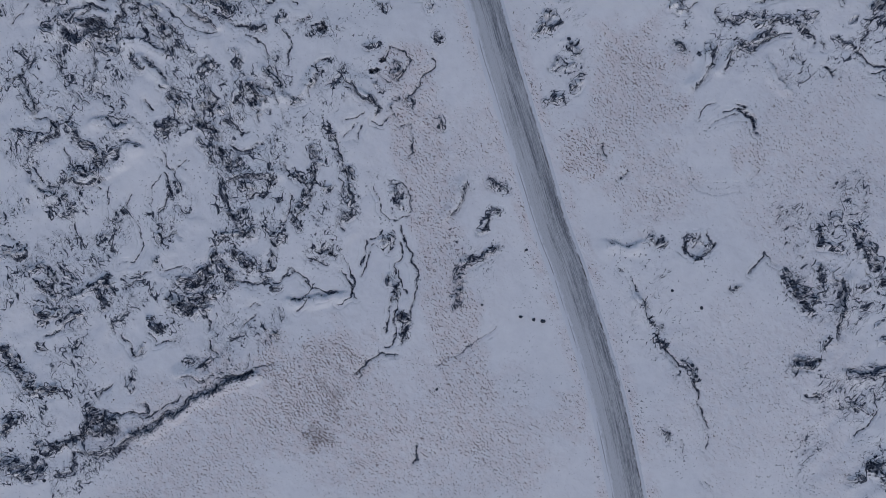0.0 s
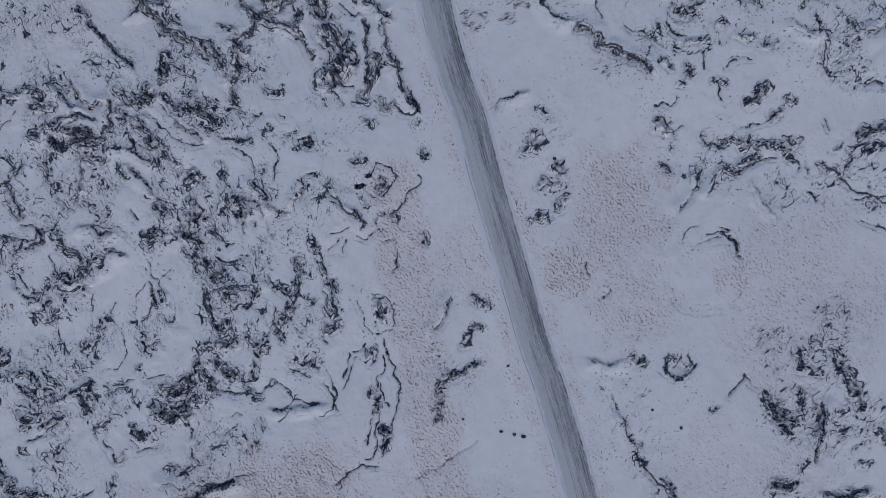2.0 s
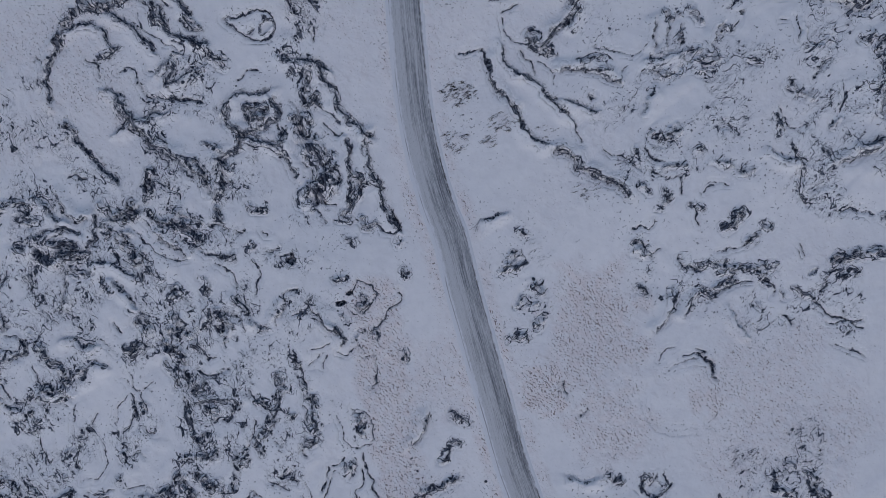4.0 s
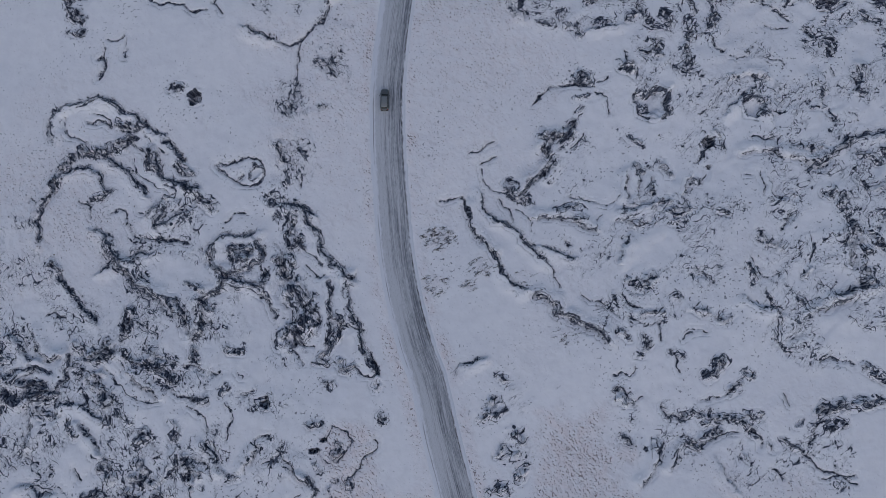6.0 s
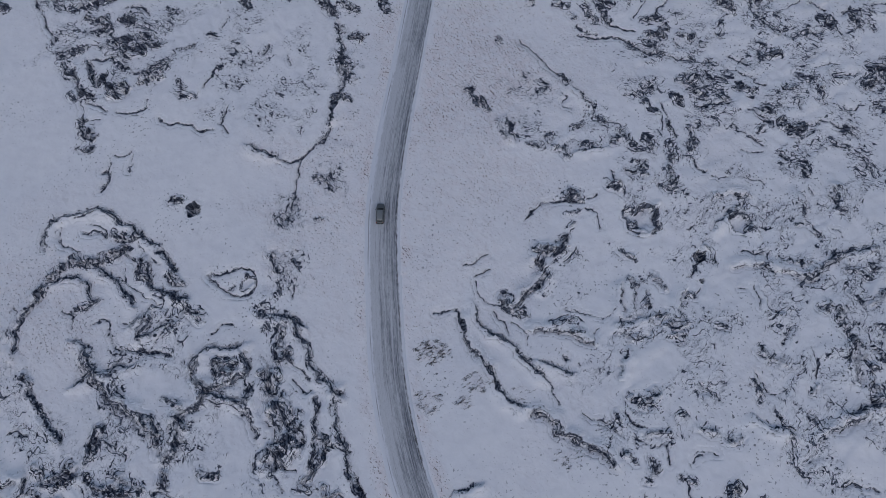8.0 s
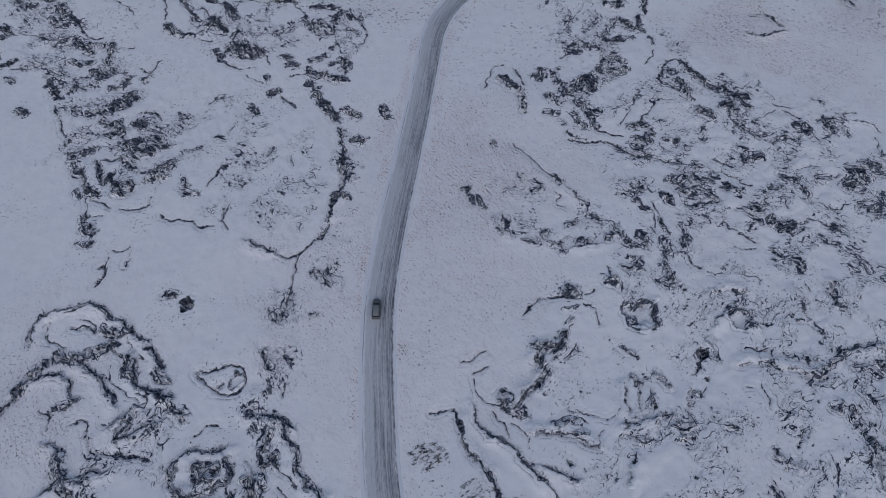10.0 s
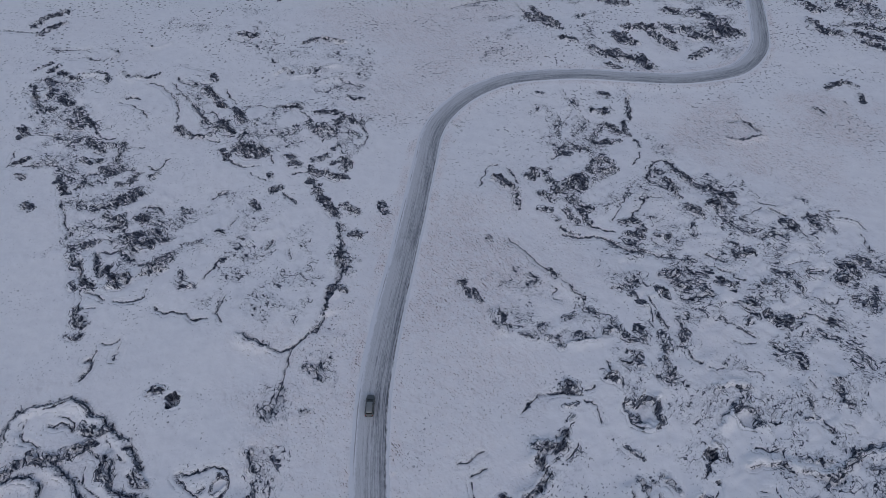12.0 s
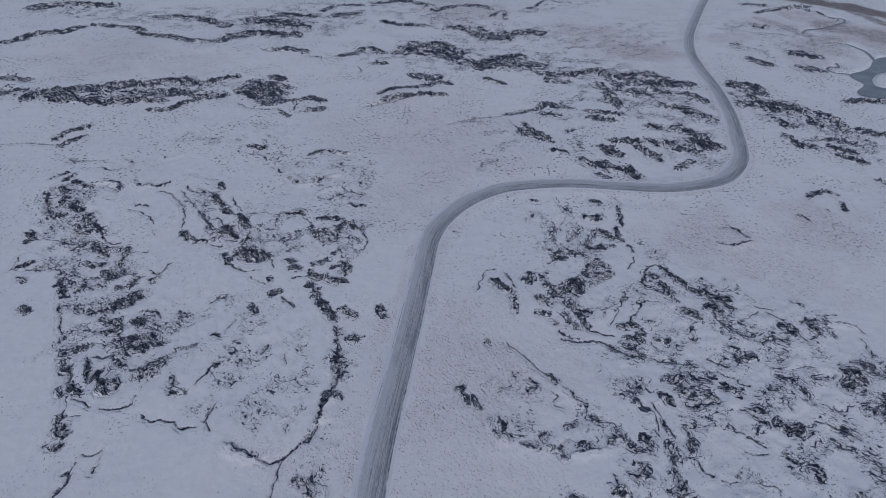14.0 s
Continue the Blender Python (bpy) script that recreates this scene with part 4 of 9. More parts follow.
outcrop(1.0, 0.55, (67.0, -2.4), (69.1, -2.8), (70.7, -3.3))
outcrop(1.4, 0.60, (66.7, -6.6), (67.4, -9.2), (68.0, -11.9))
outcrop(0.7, 0.70, (68.9, 2.4), (70.5, 1.4))
outcrop(0.8, 0.60, (69.4, -8.1), (70.0, -10.2))
outcrop(1.2, 0.75, (72.3, 1.1), (73.6, -0.1), (74.2, -1.7))
outcrop(2.3, 0.80, (74.8, -3.2), (76.0, -5.3), (77.1, -6.9))
outcrop(1.4, 0.60, (77.6, -7.9), (78.3, -10.0))
outcrop(0.8, 0.70, (74.2, -10.6), (75.0, -10.4))
outcrop(1.0, 0.80, (71.0, -9.7), (71.3, -11.8), (70.7, -14.4))
outcrop(0.8, 0.95, (70.8, -15.0), (70.4, -17.1), (69.9, -19.3))
outcrop(0.8, 0.80, (67.9, -19.9), (67.7, -21.5))
outcrop(0.6, 0.70, (74.9, -14.3), (76.4, -14.0))
outcrop(1.9, 0.85, (82.4, -14.1), (83.8, -16.2))
outcrop(1.0, 0.80, (83.0, -12.0), (84.0, -11.4))
outcrop(0.5, 0.50, (77.6, -17.4), (78.6, -16.7))
outcrop(0.8, 0.50, (78.3, -20.6), (80.9, -20.0))
fissure(0.3, 0.70, (30.6, -6.9), (31.5, -7.8))
fissure(0.3, 0.70, (32.8, -8.8), (33.9, -10.2), (34.5, -11.8))
outcrop(0.6, 0.60, (34.8, -12.8), (35.7, -14.4), (36.0, -16.2))
outcrop(0.8, 0.80, (36.5, -16.5), (37.6, -17.9), (38.6, -18.1))
outcrop(1.0, 0.75, (37.6, -19.1), (37.9, -20.6), (38.9, -21.4))
fissure(0.5, 0.90, (38.9, -22.0), (40.5, -23.0), (41.6, -24.3), (42.8, -25.4))
outcrop(1.2, 0.80, (43.1, -24.8), (44.2, -26.4), (44.5, -27.7))
fissure(0.5, 0.95, (44.5, -28.5), (45.3, -30.6), (45.8, -32.7), (46.4, -34.8), (47.2, -36.7))
fissure(0.3, 0.50, (47.2, -38.0), (47.2, -40.7))
fissure(0.3, 0.50, (42.4, -39.1), (42.6, -41.2))
fissure(0.3, 0.50, (46.8, -46.5), (47.8, -47.8))
outcrop(0.8, 0.50, (39.1, -37.0), (40.2, -38.6))
outcrop(0.5, 0.80, (51.4, -10.4), (52.1, -10.4))
fissure(0.4, 0.30, (46.1, 18.8), (49.2, 20.3), (52.2, 20.8))
fissure(0.7, 0.75, (51.7, 21.8), (53.7, 20.8), (55.5, 17.7))
fissure(0.4, 0.15, (55.9, 16.2), (56.5, 12.1), (54.5, 9.0))
fissure(0.4, 0.10, (42.7, 13.1), (44.3, 9.0), (47.4, 7.5), (52.5, 8.0))
fissure(0.4, 0.70, (27.2, 15.7), (28.3, 13.2))
fissure(0.4, 0.80, (31.9, 11.1), (30.9, 9.3))
outcrop(1.9, 0.75, (63.4, -24.2), (66.5, -24.2))
outcrop(1.3, 0.75, (72.7, -25.8), (75.8, -26.3), (79.6, -25.2))
outcrop(1.1, 0.75, (72.3, -31.6), (75.9, -33.1))
outcrop(2.5, 0.65, (77.2, -43.2), (80.2, -46.3))
outcrop(1.1, 0.70, (73.2, -45.9), (75.2, -45.3))
fissure(0.6, 0.60, (64.5, -30.3), (66.6, -30.5))
block(12.6, -16.2, 0.8, 0.90)
block(15.1, -16.7, 0.8, 0.90)
block(16.8, -17.0, 0.9, 0.90)
block(-3.0, -29.8, 0.7, 0.80)
block(5.4, -13.9, 0.6, 0.80)
block(13.6, -3.7, 0.6, 0.80)
block(45.7, -14.3, 0.8, 0.80)
block(51.8, -10.5, 0.8, 0.80)
block(40.4, -11.2, 0.6, 0.80)
block(32.7, -29.9, 0.5, 0.80)
block(66.6, -30.5, 0.7, 0.80)
field(42.9, 0.32, (-71.0, 48.7), (-71.8, 16.6), (-72.6, -16.2), (-79.7, -37.8))
field(37.8, 0.32, (-43.7, 46.4), (-42.1, 16.5), (-44.6, -11.9))
field(20.9, 0.25, (-21.9, 36.0), (-21.2, 0.8))
field(15.1, 0.25, (45.9, 35.5), (61.1, 32.4), (77.1, 35.3))
field(26.5, 0.30, (70.0, -1.3), (72.6, -22.1), (77.4, -47.4))
field(12.5, 0.20, (2.9, 6.0), (4.0, -11.8))
field(16.5, 0.20, (32.1, -2.4), (39.6, -24.3))
heath(-27.8, -30.0, 11.7, 1.00)
heath(-21.3, -24.6, 7.4, 0.90)
heath(-17.2, -37.4, 9.6, 0.80)
heath(-39.6, -35.4, 15.0, 0.70)
heath(-53.8, -45.3, 18.4, 0.60)
heath(-10.8, -39.5, 18.1, 0.60)
heath(8.3, -40.5, 12.7, 0.60)
heath(24.1, 14.2, 5.7, 1.00)
heath(31.8, 22.4, 11.3, 0.70)
heath(36.1, 8.0, 9.3, 0.60)
heath(54.4, 13.6, 4.1, 0.70)
heath(65.6, 11.0, 20.3, 0.50)
heath(57.3, -30.6, 22.8, 0.40)
heath(24.0, -34.0, 6.3, 0.60)
heath(5.0, 15.3, 9.3, 0.50)
outcrop(1.1, 0.85, (-69.9, 85.0), (-70.7, 89.3), (-68.6, 91.3), (-64.9, 92.5), (-61.7, 93.4), (-59.5, 93.1))
outcrop(1.1, 0.85, (-59.5, 93.1), (-56.7, 90.8), (-54.0, 90.4), (-51.5, 87.8), (-48.4, 86.3), (-46.2, 83.7), (-43.9, 81.6))
fissure(0.9, 0.60, (-68.0, 89.2), (-67.3, 86.2), (-64.5, 84.7), (-62.3, 83.1))
outcrop(2.2, 0.90, (-63.9, 82.5), (-60.6, 82.3), (-57.4, 83.5), (-54.8, 85.5))
outcrop(1.4, 0.75, (-58.9, 81.1), (-55.1, 79.6), (-52.8, 77.0), (-50.6, 74.9))
outcrop(1.5, 0.75, (-51.0, 83.5), (-50.3, 80.3), (-48.6, 79.3))
outcrop(1.4, 0.90, (-49.3, 82.5), (-48.1, 78.8), (-44.8, 77.3), (-41.5, 76.3))
outcrop(1.4, 0.70, (-57.7, 88.6), (-54.4, 87.7), (-52.3, 88.8))
fissure(0.5, 0.60, (-63.6, 88.5), (-59.3, 88.1))
outcrop(1.7, 0.75, (-65.4, 81.4), (-66.9, 78.7), (-67.9, 76.0))
outcrop(0.9, 0.65, (-67.8, 75.4), (-69.8, 71.1), (-70.1, 67.8), (-69.4, 64.7))
fissure(0.5, 0.60, (-72.0, 72.6), (-70.5, 70.5))
outcrop(0.9, 0.65, (-67.4, 77.6), (-63.2, 79.3), (-59.9, 78.4), (-58.7, 75.7))
outcrop(1.0, 0.95, (-60.2, 73.0), (-58.6, 74.1), (-57.4, 75.2))
fissure(0.5, 0.70, (-56.8, 70.4), (-54.7, 71.4), (-53.0, 69.0), (-51.8, 66.4), (-49.6, 65.9), (-43.2, 66.1))
outcrop(1.4, 0.75, (-49.3, 70.7), (-46.8, 73.5), (-47.6, 68.6), (-45.5, 69.8), (-42.4, 71.5))
outcrop(1.4, 0.65, (-44.9, 80.5), (-42.2, 79.0))
outcrop(1.9, 0.65, (-42.6, 76.3), (-37.6, 72.7))
outcrop(1.2, 0.80, (-58.8, 67.2), (-56.6, 66.2), (-55.4, 64.1), (-54.3, 62.5))
fissure(0.6, 0.85, (-37.5, 80.9), (-33.2, 81.9), (-30.6, 82.9), (-28.4, 81.0), (-28.0, 78.9), (-29.8, 77.6), (-33.0, 77.5), (-35.2, 78.9), (-37.4, 80.7))
fissure(0.5, 0.80, (-32.8, 78.2), (-32.0, 79.3))
hollow(-29.9, 79.9, 1.3, 0.50)
outcrop(1.2, 0.60, (-25.9, 85.4), (-24.7, 82.8))
outcrop(1.1, 0.65, (-23.7, 79.6), (-23.2, 78.2))
fissure(0.7, 0.80, (-21.4, 78.9), (-21.1, 77.5))
fissure(0.7, 0.80, (-24.7, 93.8), (-24.3, 93.1))
outcrop(0.9, 0.55, (-18.2, 93.7), (-17.2, 93.2))
outcrop(1.1, 0.80, (-26.5, 74.2), (-23.3, 73.5), (-20.6, 73.6), (-18.4, 72.3))
outcrop(1.2, 0.80, (-20.6, 73.3), (-18.9, 70.7), (-17.2, 68.6), (-16.0, 65.5), (-14.3, 63.4), (-11.6, 61.4), (-10.2, 60.4))
outcrop(2.6, 0.75, (-22.1, 70.6), (-21.9, 66.4), (-20.3, 66.4))
fissure(0.6, 0.70, (-34.8, 69.6), (-33.3, 71.3), (-31.2, 71.9))
outcrop(1.0, 0.85, (-37.3, 64.7), (-34.7, 67.5), (-31.5, 67.3), (-28.9, 68.2))
outcrop(1.4, 0.80, (-36.2, 64.8), (-36.1, 61.6), (-33.9, 60.1), (-30.2, 61.3), (-27.1, 64.0), (-28.3, 66.1))
outcrop(4.2, 0.60, (-31.9, 63.9), (-30.3, 63.7))
outcrop(5.9, 0.60, (-19.9, 56.9), (-18.1, 51.7), (-20.1, 48.4))
outcrop(3.8, 0.65, (-22.8, 63.1), (-22.2, 60.5))
outcrop(1.4, 0.85, (-33.3, 59.0), (-30.1, 58.6), (-26.9, 58.2), (-25.9, 60.4))
outcrop(1.4, 0.95, (-34.9, 60.6), (-33.8, 58.5), (-35.3, 56.5), (-37.9, 55.7), (-36.3, 54.2))
outcrop(1.1, 0.75, (-26.8, 57.7), (-24.6, 54.6), (-23.4, 52.5))
outcrop(0.8, 0.75, (-40.7, 58.0), (-37.4, 56.8))
outcrop(1.1, 0.90, (-37.5, 54.1), (-37.1, 49.9), (-37.6, 48.3))
fissure(0.5, 0.85, (-37.2, 50.6), (-35.0, 50.5))
outcrop(1.2, 0.90, (-10.0, 60.4), (-10.9, 58.3), (-10.3, 55.1), (-9.1, 52.5), (-7.4, 50.0), (-6.8, 46.8), (-4.5, 43.8))
outcrop(0.8, 0.80, (-14.2, 59.2), (-13.5, 56.6), (-13.8, 55.0), (-13.3, 51.8), (-13.7, 48.7))
outcrop(1.6, 0.75, (-11.8, 53.0), (-11.2, 50.9), (-13.1, 47.6), (-14.1, 45.5))
outcrop(1.4, 0.90, (-66.3, 60.5), (-65.2, 59.5))
outcrop(1.1, 0.85, (-64.8, 58.4), (-62.6, 55.8), (-60.3, 53.3), (-58.1, 51.8), (-56.9, 50.7))
outcrop(1.4, 0.95, (-56.5, 64.1), (-55.3, 62.0), (-52.6, 59.9), (-49.8, 57.4), (-45.9, 55.4), (-42.6, 52.9))
outcrop(0.9, 0.85, (-56.8, 59.8), (-53.7, 61.5), (-50.0, 63.0), (-47.4, 63.8))
outcrop(1.9, 0.60, (-42.6, 53.9), (-40.9, 51.9), (-39.4, 49.3))
outcrop(2.1, 0.95, (-50.4, 52.0), (-50.9, 47.8))
fissure(0.4, 0.95, (11.3, 85.0), (13.9, 86.2), (15.9, 87.8))
fissure(0.5, 0.95, (13.4, 83.5), (15.0, 84.3), (16.6, 84.7))
outcrop(1.1, 0.90, (21.5, 77.9), (23.0, 80.1), (25.1, 81.2), (26.1, 82.9))
outcrop(1.9, 0.65, (18.9, 79.4), (20.0, 77.4), (22.6, 76.4))
outcrop(1.7, 0.65, (25.3, 89.7), (26.9, 89.2), (30.1, 89.9), (31.0, 92.0))
outcrop(1.4, 0.75, (26.5, 86.6), (27.1, 83.9))
fissure(0.3, 0.80, (25.7, 81.6), (24.8, 81.3), (23.4, 80.2), (22.2, 78.7), (21.0, 77.5))
outcrop(1.1, 0.60, (25.7, 81.6), (26.5, 83.1), (27.1, 84.6), (26.5, 86.2), (25.3, 86.8))
outcrop(1.3, 0.45, (25.3, 87.0), (26.7, 89.4), (28.5, 89.0), (30.2, 89.5))
outcrop(1.1, 0.50, (28.5, 88.1), (30.5, 89.0), (30.7, 90.7))
fissure(0.4, 0.80, (29.3, 91.4), (30.1, 92.1), (31.0, 92.5), (31.5, 91.4))
fissure(0.3, 0.70, (31.0, 87.3), (32.1, 88.5), (33.4, 90.1))
outcrop(0.7, 0.80, (32.1, 94.5), (33.1, 95.2))
outcrop(0.9, 0.30, (31.4, 97.1), (34.0, 97.9))
fissure(0.3, 0.50, (29.0, 100.4), (30.6, 100.1), (32.3, 100.3), (34.0, 99.9), (35.4, 99.5))
outcrop(1.6, 0.70, (31.4, 100.9), (32.3, 102.5), (33.6, 102.0), (34.0, 100.8))
fissure(0.4, 0.80, (35.7, 100.8), (36.8, 101.3), (37.7, 101.8))
hollow(46.5, 97.0, 3.3, 0.85)
outcrop(0.8, 0.95, (49.6, 99.1), (48.9, 97.1), (49.4, 95.0), (48.6, 94.1))
fissure(0.3, 0.70, (42.8, 96.8), (43.4, 95.7), (44.4, 94.2), (46.6, 93.8))
fissure(0.4, 0.60, (35.6, 98.5), (37.0, 98.0), (37.6, 96.2), (38.1, 94.5))
outcrop(0.7, 0.50, (41.7, 89.7), (43.0, 89.3), (44.3, 88.7))
outcrop(1.0, 0.60, (43.2, 84.1), (44.8, 83.4), (45.5, 84.0))
outcrop(1.0, 0.55, (47.5, 85.2), (48.6, 83.8), (49.6, 83.0))
outcrop(0.8, 0.50, (41.5, 82.1), (41.3, 79.9), (41.4, 77.9))
outcrop(0.8, 0.50, (43.4, 82.7), (43.6, 80.5), (43.9, 78.3))
outcrop(1.1, 0.60, (46.3, 81.2), (46.1, 79.0))
outcrop(1.3, 0.50, (47.3, 76.8), (49.2, 77.5))
outcrop(0.9, 0.55, (40.9, 75.4), (42.5, 75.7), (44.1, 76.5), (45.4, 76.7))
fissure(0.4, 0.60, (30.8, 77.4), (32.9, 77.3), (34.5, 76.8), (35.6, 76.5))
outcrop(0.9, 0.60, (28.6, 74.9), (30.2, 75.3), (31.8, 75.6))
fissure(0.3, 0.50, (35.6, 76.8), (37.2, 76.2), (38.8, 76.7), (40.1, 78.2))
hollow(66.0, 97.2, 2.4, 0.80)
outcrop(0.6, 0.90, (64.3, 97.8), (65.5, 99.0), (67.2, 99.3), (68.2, 97.6), (69.2, 95.3))
outcrop(0.6, 0.50, (60.9, 95.5), (61.6, 97.0), (63.3, 98.6), (64.5, 99.8))
outcrop(0.9, 0.40, (62.9, 102.7), (65.2, 103.4), (67.9, 102.9))
hollow(57.1, 89.4, 1.3, 1.20)
hollow(57.0, 84.5, 0.6, 1.20)
outcrop(0.9, 0.80, (58.4, 91.4), (59.4, 90.6), (59.6, 89.1))
fissure(0.4, 0.70, (56.8, 87.9), (55.7, 86.3), (54.8, 85.0))
fissure(0.3, 0.60, (56.4, 82.8), (55.5, 81.1))
outcrop(0.9, 0.50, (71.0, 98.9), (72.1, 98.2), (71.1, 97.2))
fissure(0.3, 0.70, (70.0, 96.5), (71.4, 96.2))
outcrop(0.7, 0.50, (79.1, 104.0), (79.9, 102.3), (79.3, 99.3))
outcrop(0.7, 0.45, (77.0, 97.4), (78.7, 98.0), (79.7, 97.3))
fissure(0.4, 0.60, (80.6, 97.0), (81.7, 95.3))
fissure(0.3, 0.60, (84.0, 96.6), (85.6, 96.1), (86.1, 94.9))
outcrop(0.7, 0.60, (86.4, 105.6), (87.4, 104.0), (86.5, 102.6))
outcrop(0.7, 0.50, (87.5, 100.8), (88.1, 99.1))
fissure(0.4, 0.75, (65.6, 91.1), (67.8, 90.4), (69.9, 90.4))
outcrop(0.7, 0.50, (63.8, 87.6), (66.0, 87.9), (68.7, 88.3), (70.3, 87.7))
fissure(0.3, 0.60, (69.5, 88.4), (70.8, 87.0), (71.6, 86.8))
outcrop(1.1, 0.50, (73.7, 89.4), (76.4, 89.1), (78.5, 88.9))
outcrop(1.1, 0.55, (73.0, 87.1), (76.1, 85.9), (78.2, 85.5), (80.0, 87.2))
outcrop(1.5, 0.60, (81.2, 88.4), (82.9, 89.8), (84.1, 90.8))
outcrop(1.1, 0.60, (86.0, 91.5), (88.5, 92.2), (90.8, 92.8))
outcrop(1.3, 0.70, (85.3, 88.6), (86.5, 88.1), (88.1, 87.8), (89.1, 87.1))
outcrop(0.9, 0.60, (89.7, 89.4), (91.4, 88.6))
outcrop(1.1, 0.50, (84.5, 83.5), (85.5, 82.4), (85.9, 81.3))
outcrop(0.9, 0.50, (88.1, 81.4), (90.3, 82.7), (91.3, 83.8))
outcrop(1.7, 0.65, (78.9, 79.9), (80.0, 80.5), (81.0, 79.7), (81.2, 78.6))
fissure(0.3, 0.60, (82.1, 80.1), (82.7, 79.0), (83.2, 77.9))
fissure(0.3, 0.60, (66.9, 83.8), (66.9, 81.6), (67.3, 79.4))
outcrop(0.5, 0.50, (68.3, 81.7), (68.9, 79.5), (70.0, 79.0))
outcrop(0.6, 0.50, (71.4, 80.1), (72.8, 79.3))
fissure(0.5, 0.60, (64.1, 83.4), (65.2, 83.2))
outcrop(0.9, 0.55, (53.3, 81.5), (52.5, 79.5), (52.1, 77.3))
outcrop(0.6, 0.50, (53.9, 82.1), (55.1, 81.4))
outcrop(1.5, 0.50, (49.4, 75.8), (51.0, 75.4), (53.1, 76.0))
outcrop(0.9, 0.50, (58.5, 76.2), (60.0, 75.8))
outcrop(2.1, 0.35, (41.8, 62.1), (44.3, 61.2), (45.9, 62.9))
fissure(0.4, 0.50, (39.8, 73.8), (39.3, 72.1))
outcrop(1.3, 0.50, (40.9, 73.3), (43.5, 72.8), (46.2, 73.5))
outcrop(0.9, 0.50, (31.3, 73.4), (33.4, 74.0))
fissure(0.3, 0.50, (32.4, 72.0), (34.5, 71.5), (36.1, 73.0), (36.6, 73.9))
outcrop(0.6, 0.40, (40.2, 65.8), (40.6, 67.9), (41.3, 69.5))
outcrop(1.5, 0.60, (50.4, 73.7), (52.0, 73.6))
outcrop(1.3, 0.65, (66.2, 72.3), (66.9, 70.7), (67.9, 69.7), (69.7, 69.8))
fissure(0.4, 0.60, (65.1, 71.1), (66.6, 70.1))
fissure(0.6, 0.70, (72.2, 75.8), (71.0, 74.1), (70.2, 73.0))
fissure(0.3, 0.40, (75.2, 72.7), (75.5, 69.5), (75.1, 67.3))
outcrop(1.0, 0.70, (63.7, 65.8), (64.7, 64.8), (64.8, 62.9))
fissure(0.4, 0.70, (64.3, 67.4), (65.6, 65.7), (66.2, 63.8))
fissure(0.3, 0.50, (66.2, 63.3), (67.8, 63.9), (69.1, 64.7))
outcrop(0.5, 0.50, (75.0, 65.8), (74.0, 64.2))
outcrop(0.7, 0.80, (79.8, 61.3), (81.6, 61.6), (83.7, 62.5), (86.3, 63.2))
outcrop(1.3, 0.90, (81.5, 76.8), (82.7, 75.2), (83.7, 73.9), (84.7, 73.1))
outcrop(1.3, 0.85, (83.1, 73.0), (82.4, 70.9), (82.4, 68.7), (82.5, 66.6))
outcrop(1.5, 0.70, (84.1, 73.1), (84.5, 71.0), (85.9, 69.4))
outcrop(1.5, 0.75, (84.7, 67.8), (85.5, 65.7), (85.9, 64.2), (84.3, 63.6))
outcrop(1.3, 0.60, (86.2, 72.6), (87.6, 71.1), (88.6, 70.1))
outcrop(0.8, 0.50, (88.7, 76.5), (89.7, 76.0))
fissure(0.3, 0.45, (53.8, 64.3), (55.8, 63.8), (57.1, 62.3))
fissure(0.4, 0.50, (13.5, 82.4), (14.7, 79.3), (16.3, 77.8), (18.9, 78.4))
fissure(0.5, 0.75, (6.3, 75.8), (10.0, 76.5), (11.4, 74.7))
outcrop(0.7, 0.95, (11.4, 74.7), (12.0, 71.8), (13.4, 69.2), (16.2, 66.6))
outcrop(0.8, 0.95, (16.2, 66.6), (17.9, 63.5), (19.5, 61.0), (22.2, 59.5))
outcrop(0.7, 0.95, (13.7, 77.1), (14.8, 74.0), (17.0, 72.2))
fissure(0.5, 0.75, (16.9, 76.7), (19.0, 74.7), (20.2, 72.6))
outcrop(0.8, 0.95, (18.1, 72.0), (20.8, 70.5), (22.4, 68.5), (24.6, 66.4), (26.2, 64.9))
fissure(0.4, 0.90, (26.2, 64.9), (27.8, 63.4), (29.0, 60.3))
outcrop(1.1, 0.65, (24.9, 73.3), (28.5, 73.4), (31.7, 73.0), (34.9, 71.5))
outcrop(0.9, 0.90, (26.1, 67.5), (28.2, 67.1), (30.9, 66.1))
fissure(0.8, 0.95, (29.7, 68.7), (30.6, 68.4))
outcrop(1.3, 0.85, (24.8, 58.5), (28.0, 57.6), (28.6, 55.5), (31.3, 54.6), (33.4, 53.6), (36.0, 52.7), (37.6, 51.1))
outcrop(0.8, 0.55, (9.7, 43.3), (11.7, 45.4), (14.8, 46.6))
outcrop(1.2, 0.65, (18.1, 43.4), (19.3, 42.8))
outcrop(0.9, 0.65, (16.2, 36.2), (19.3, 37.9))
outcrop(1.5, 0.65, (21.5, 33.8), (22.4, 32.5))
outcrop(0.9, 0.50, (19.6, 29.0), (22.2, 30.2))
outcrop(1.1, 0.90, (84.3, 48.2), (87.2, 46.3))
field(15.8, 0.20, (27.3, 79.7), (35.4, 88.5), (42.9, 83.4))
field(31.3, 0.27, (41.4, 64.4), (58.6, 78.7), (74.0, 84.5))
field(25.9, 0.15, (54.1, 55.4), (54.7, 36.7))
field(27.7, 0.30, (-46.3, 64.4), (-40.1, 45.5))
field(12.6, 0.20, (18.2, 39.4), (22.7, 31.2))
field(11.7, 0.40, (-23.6, 95.1), (-23.4, 76.9))
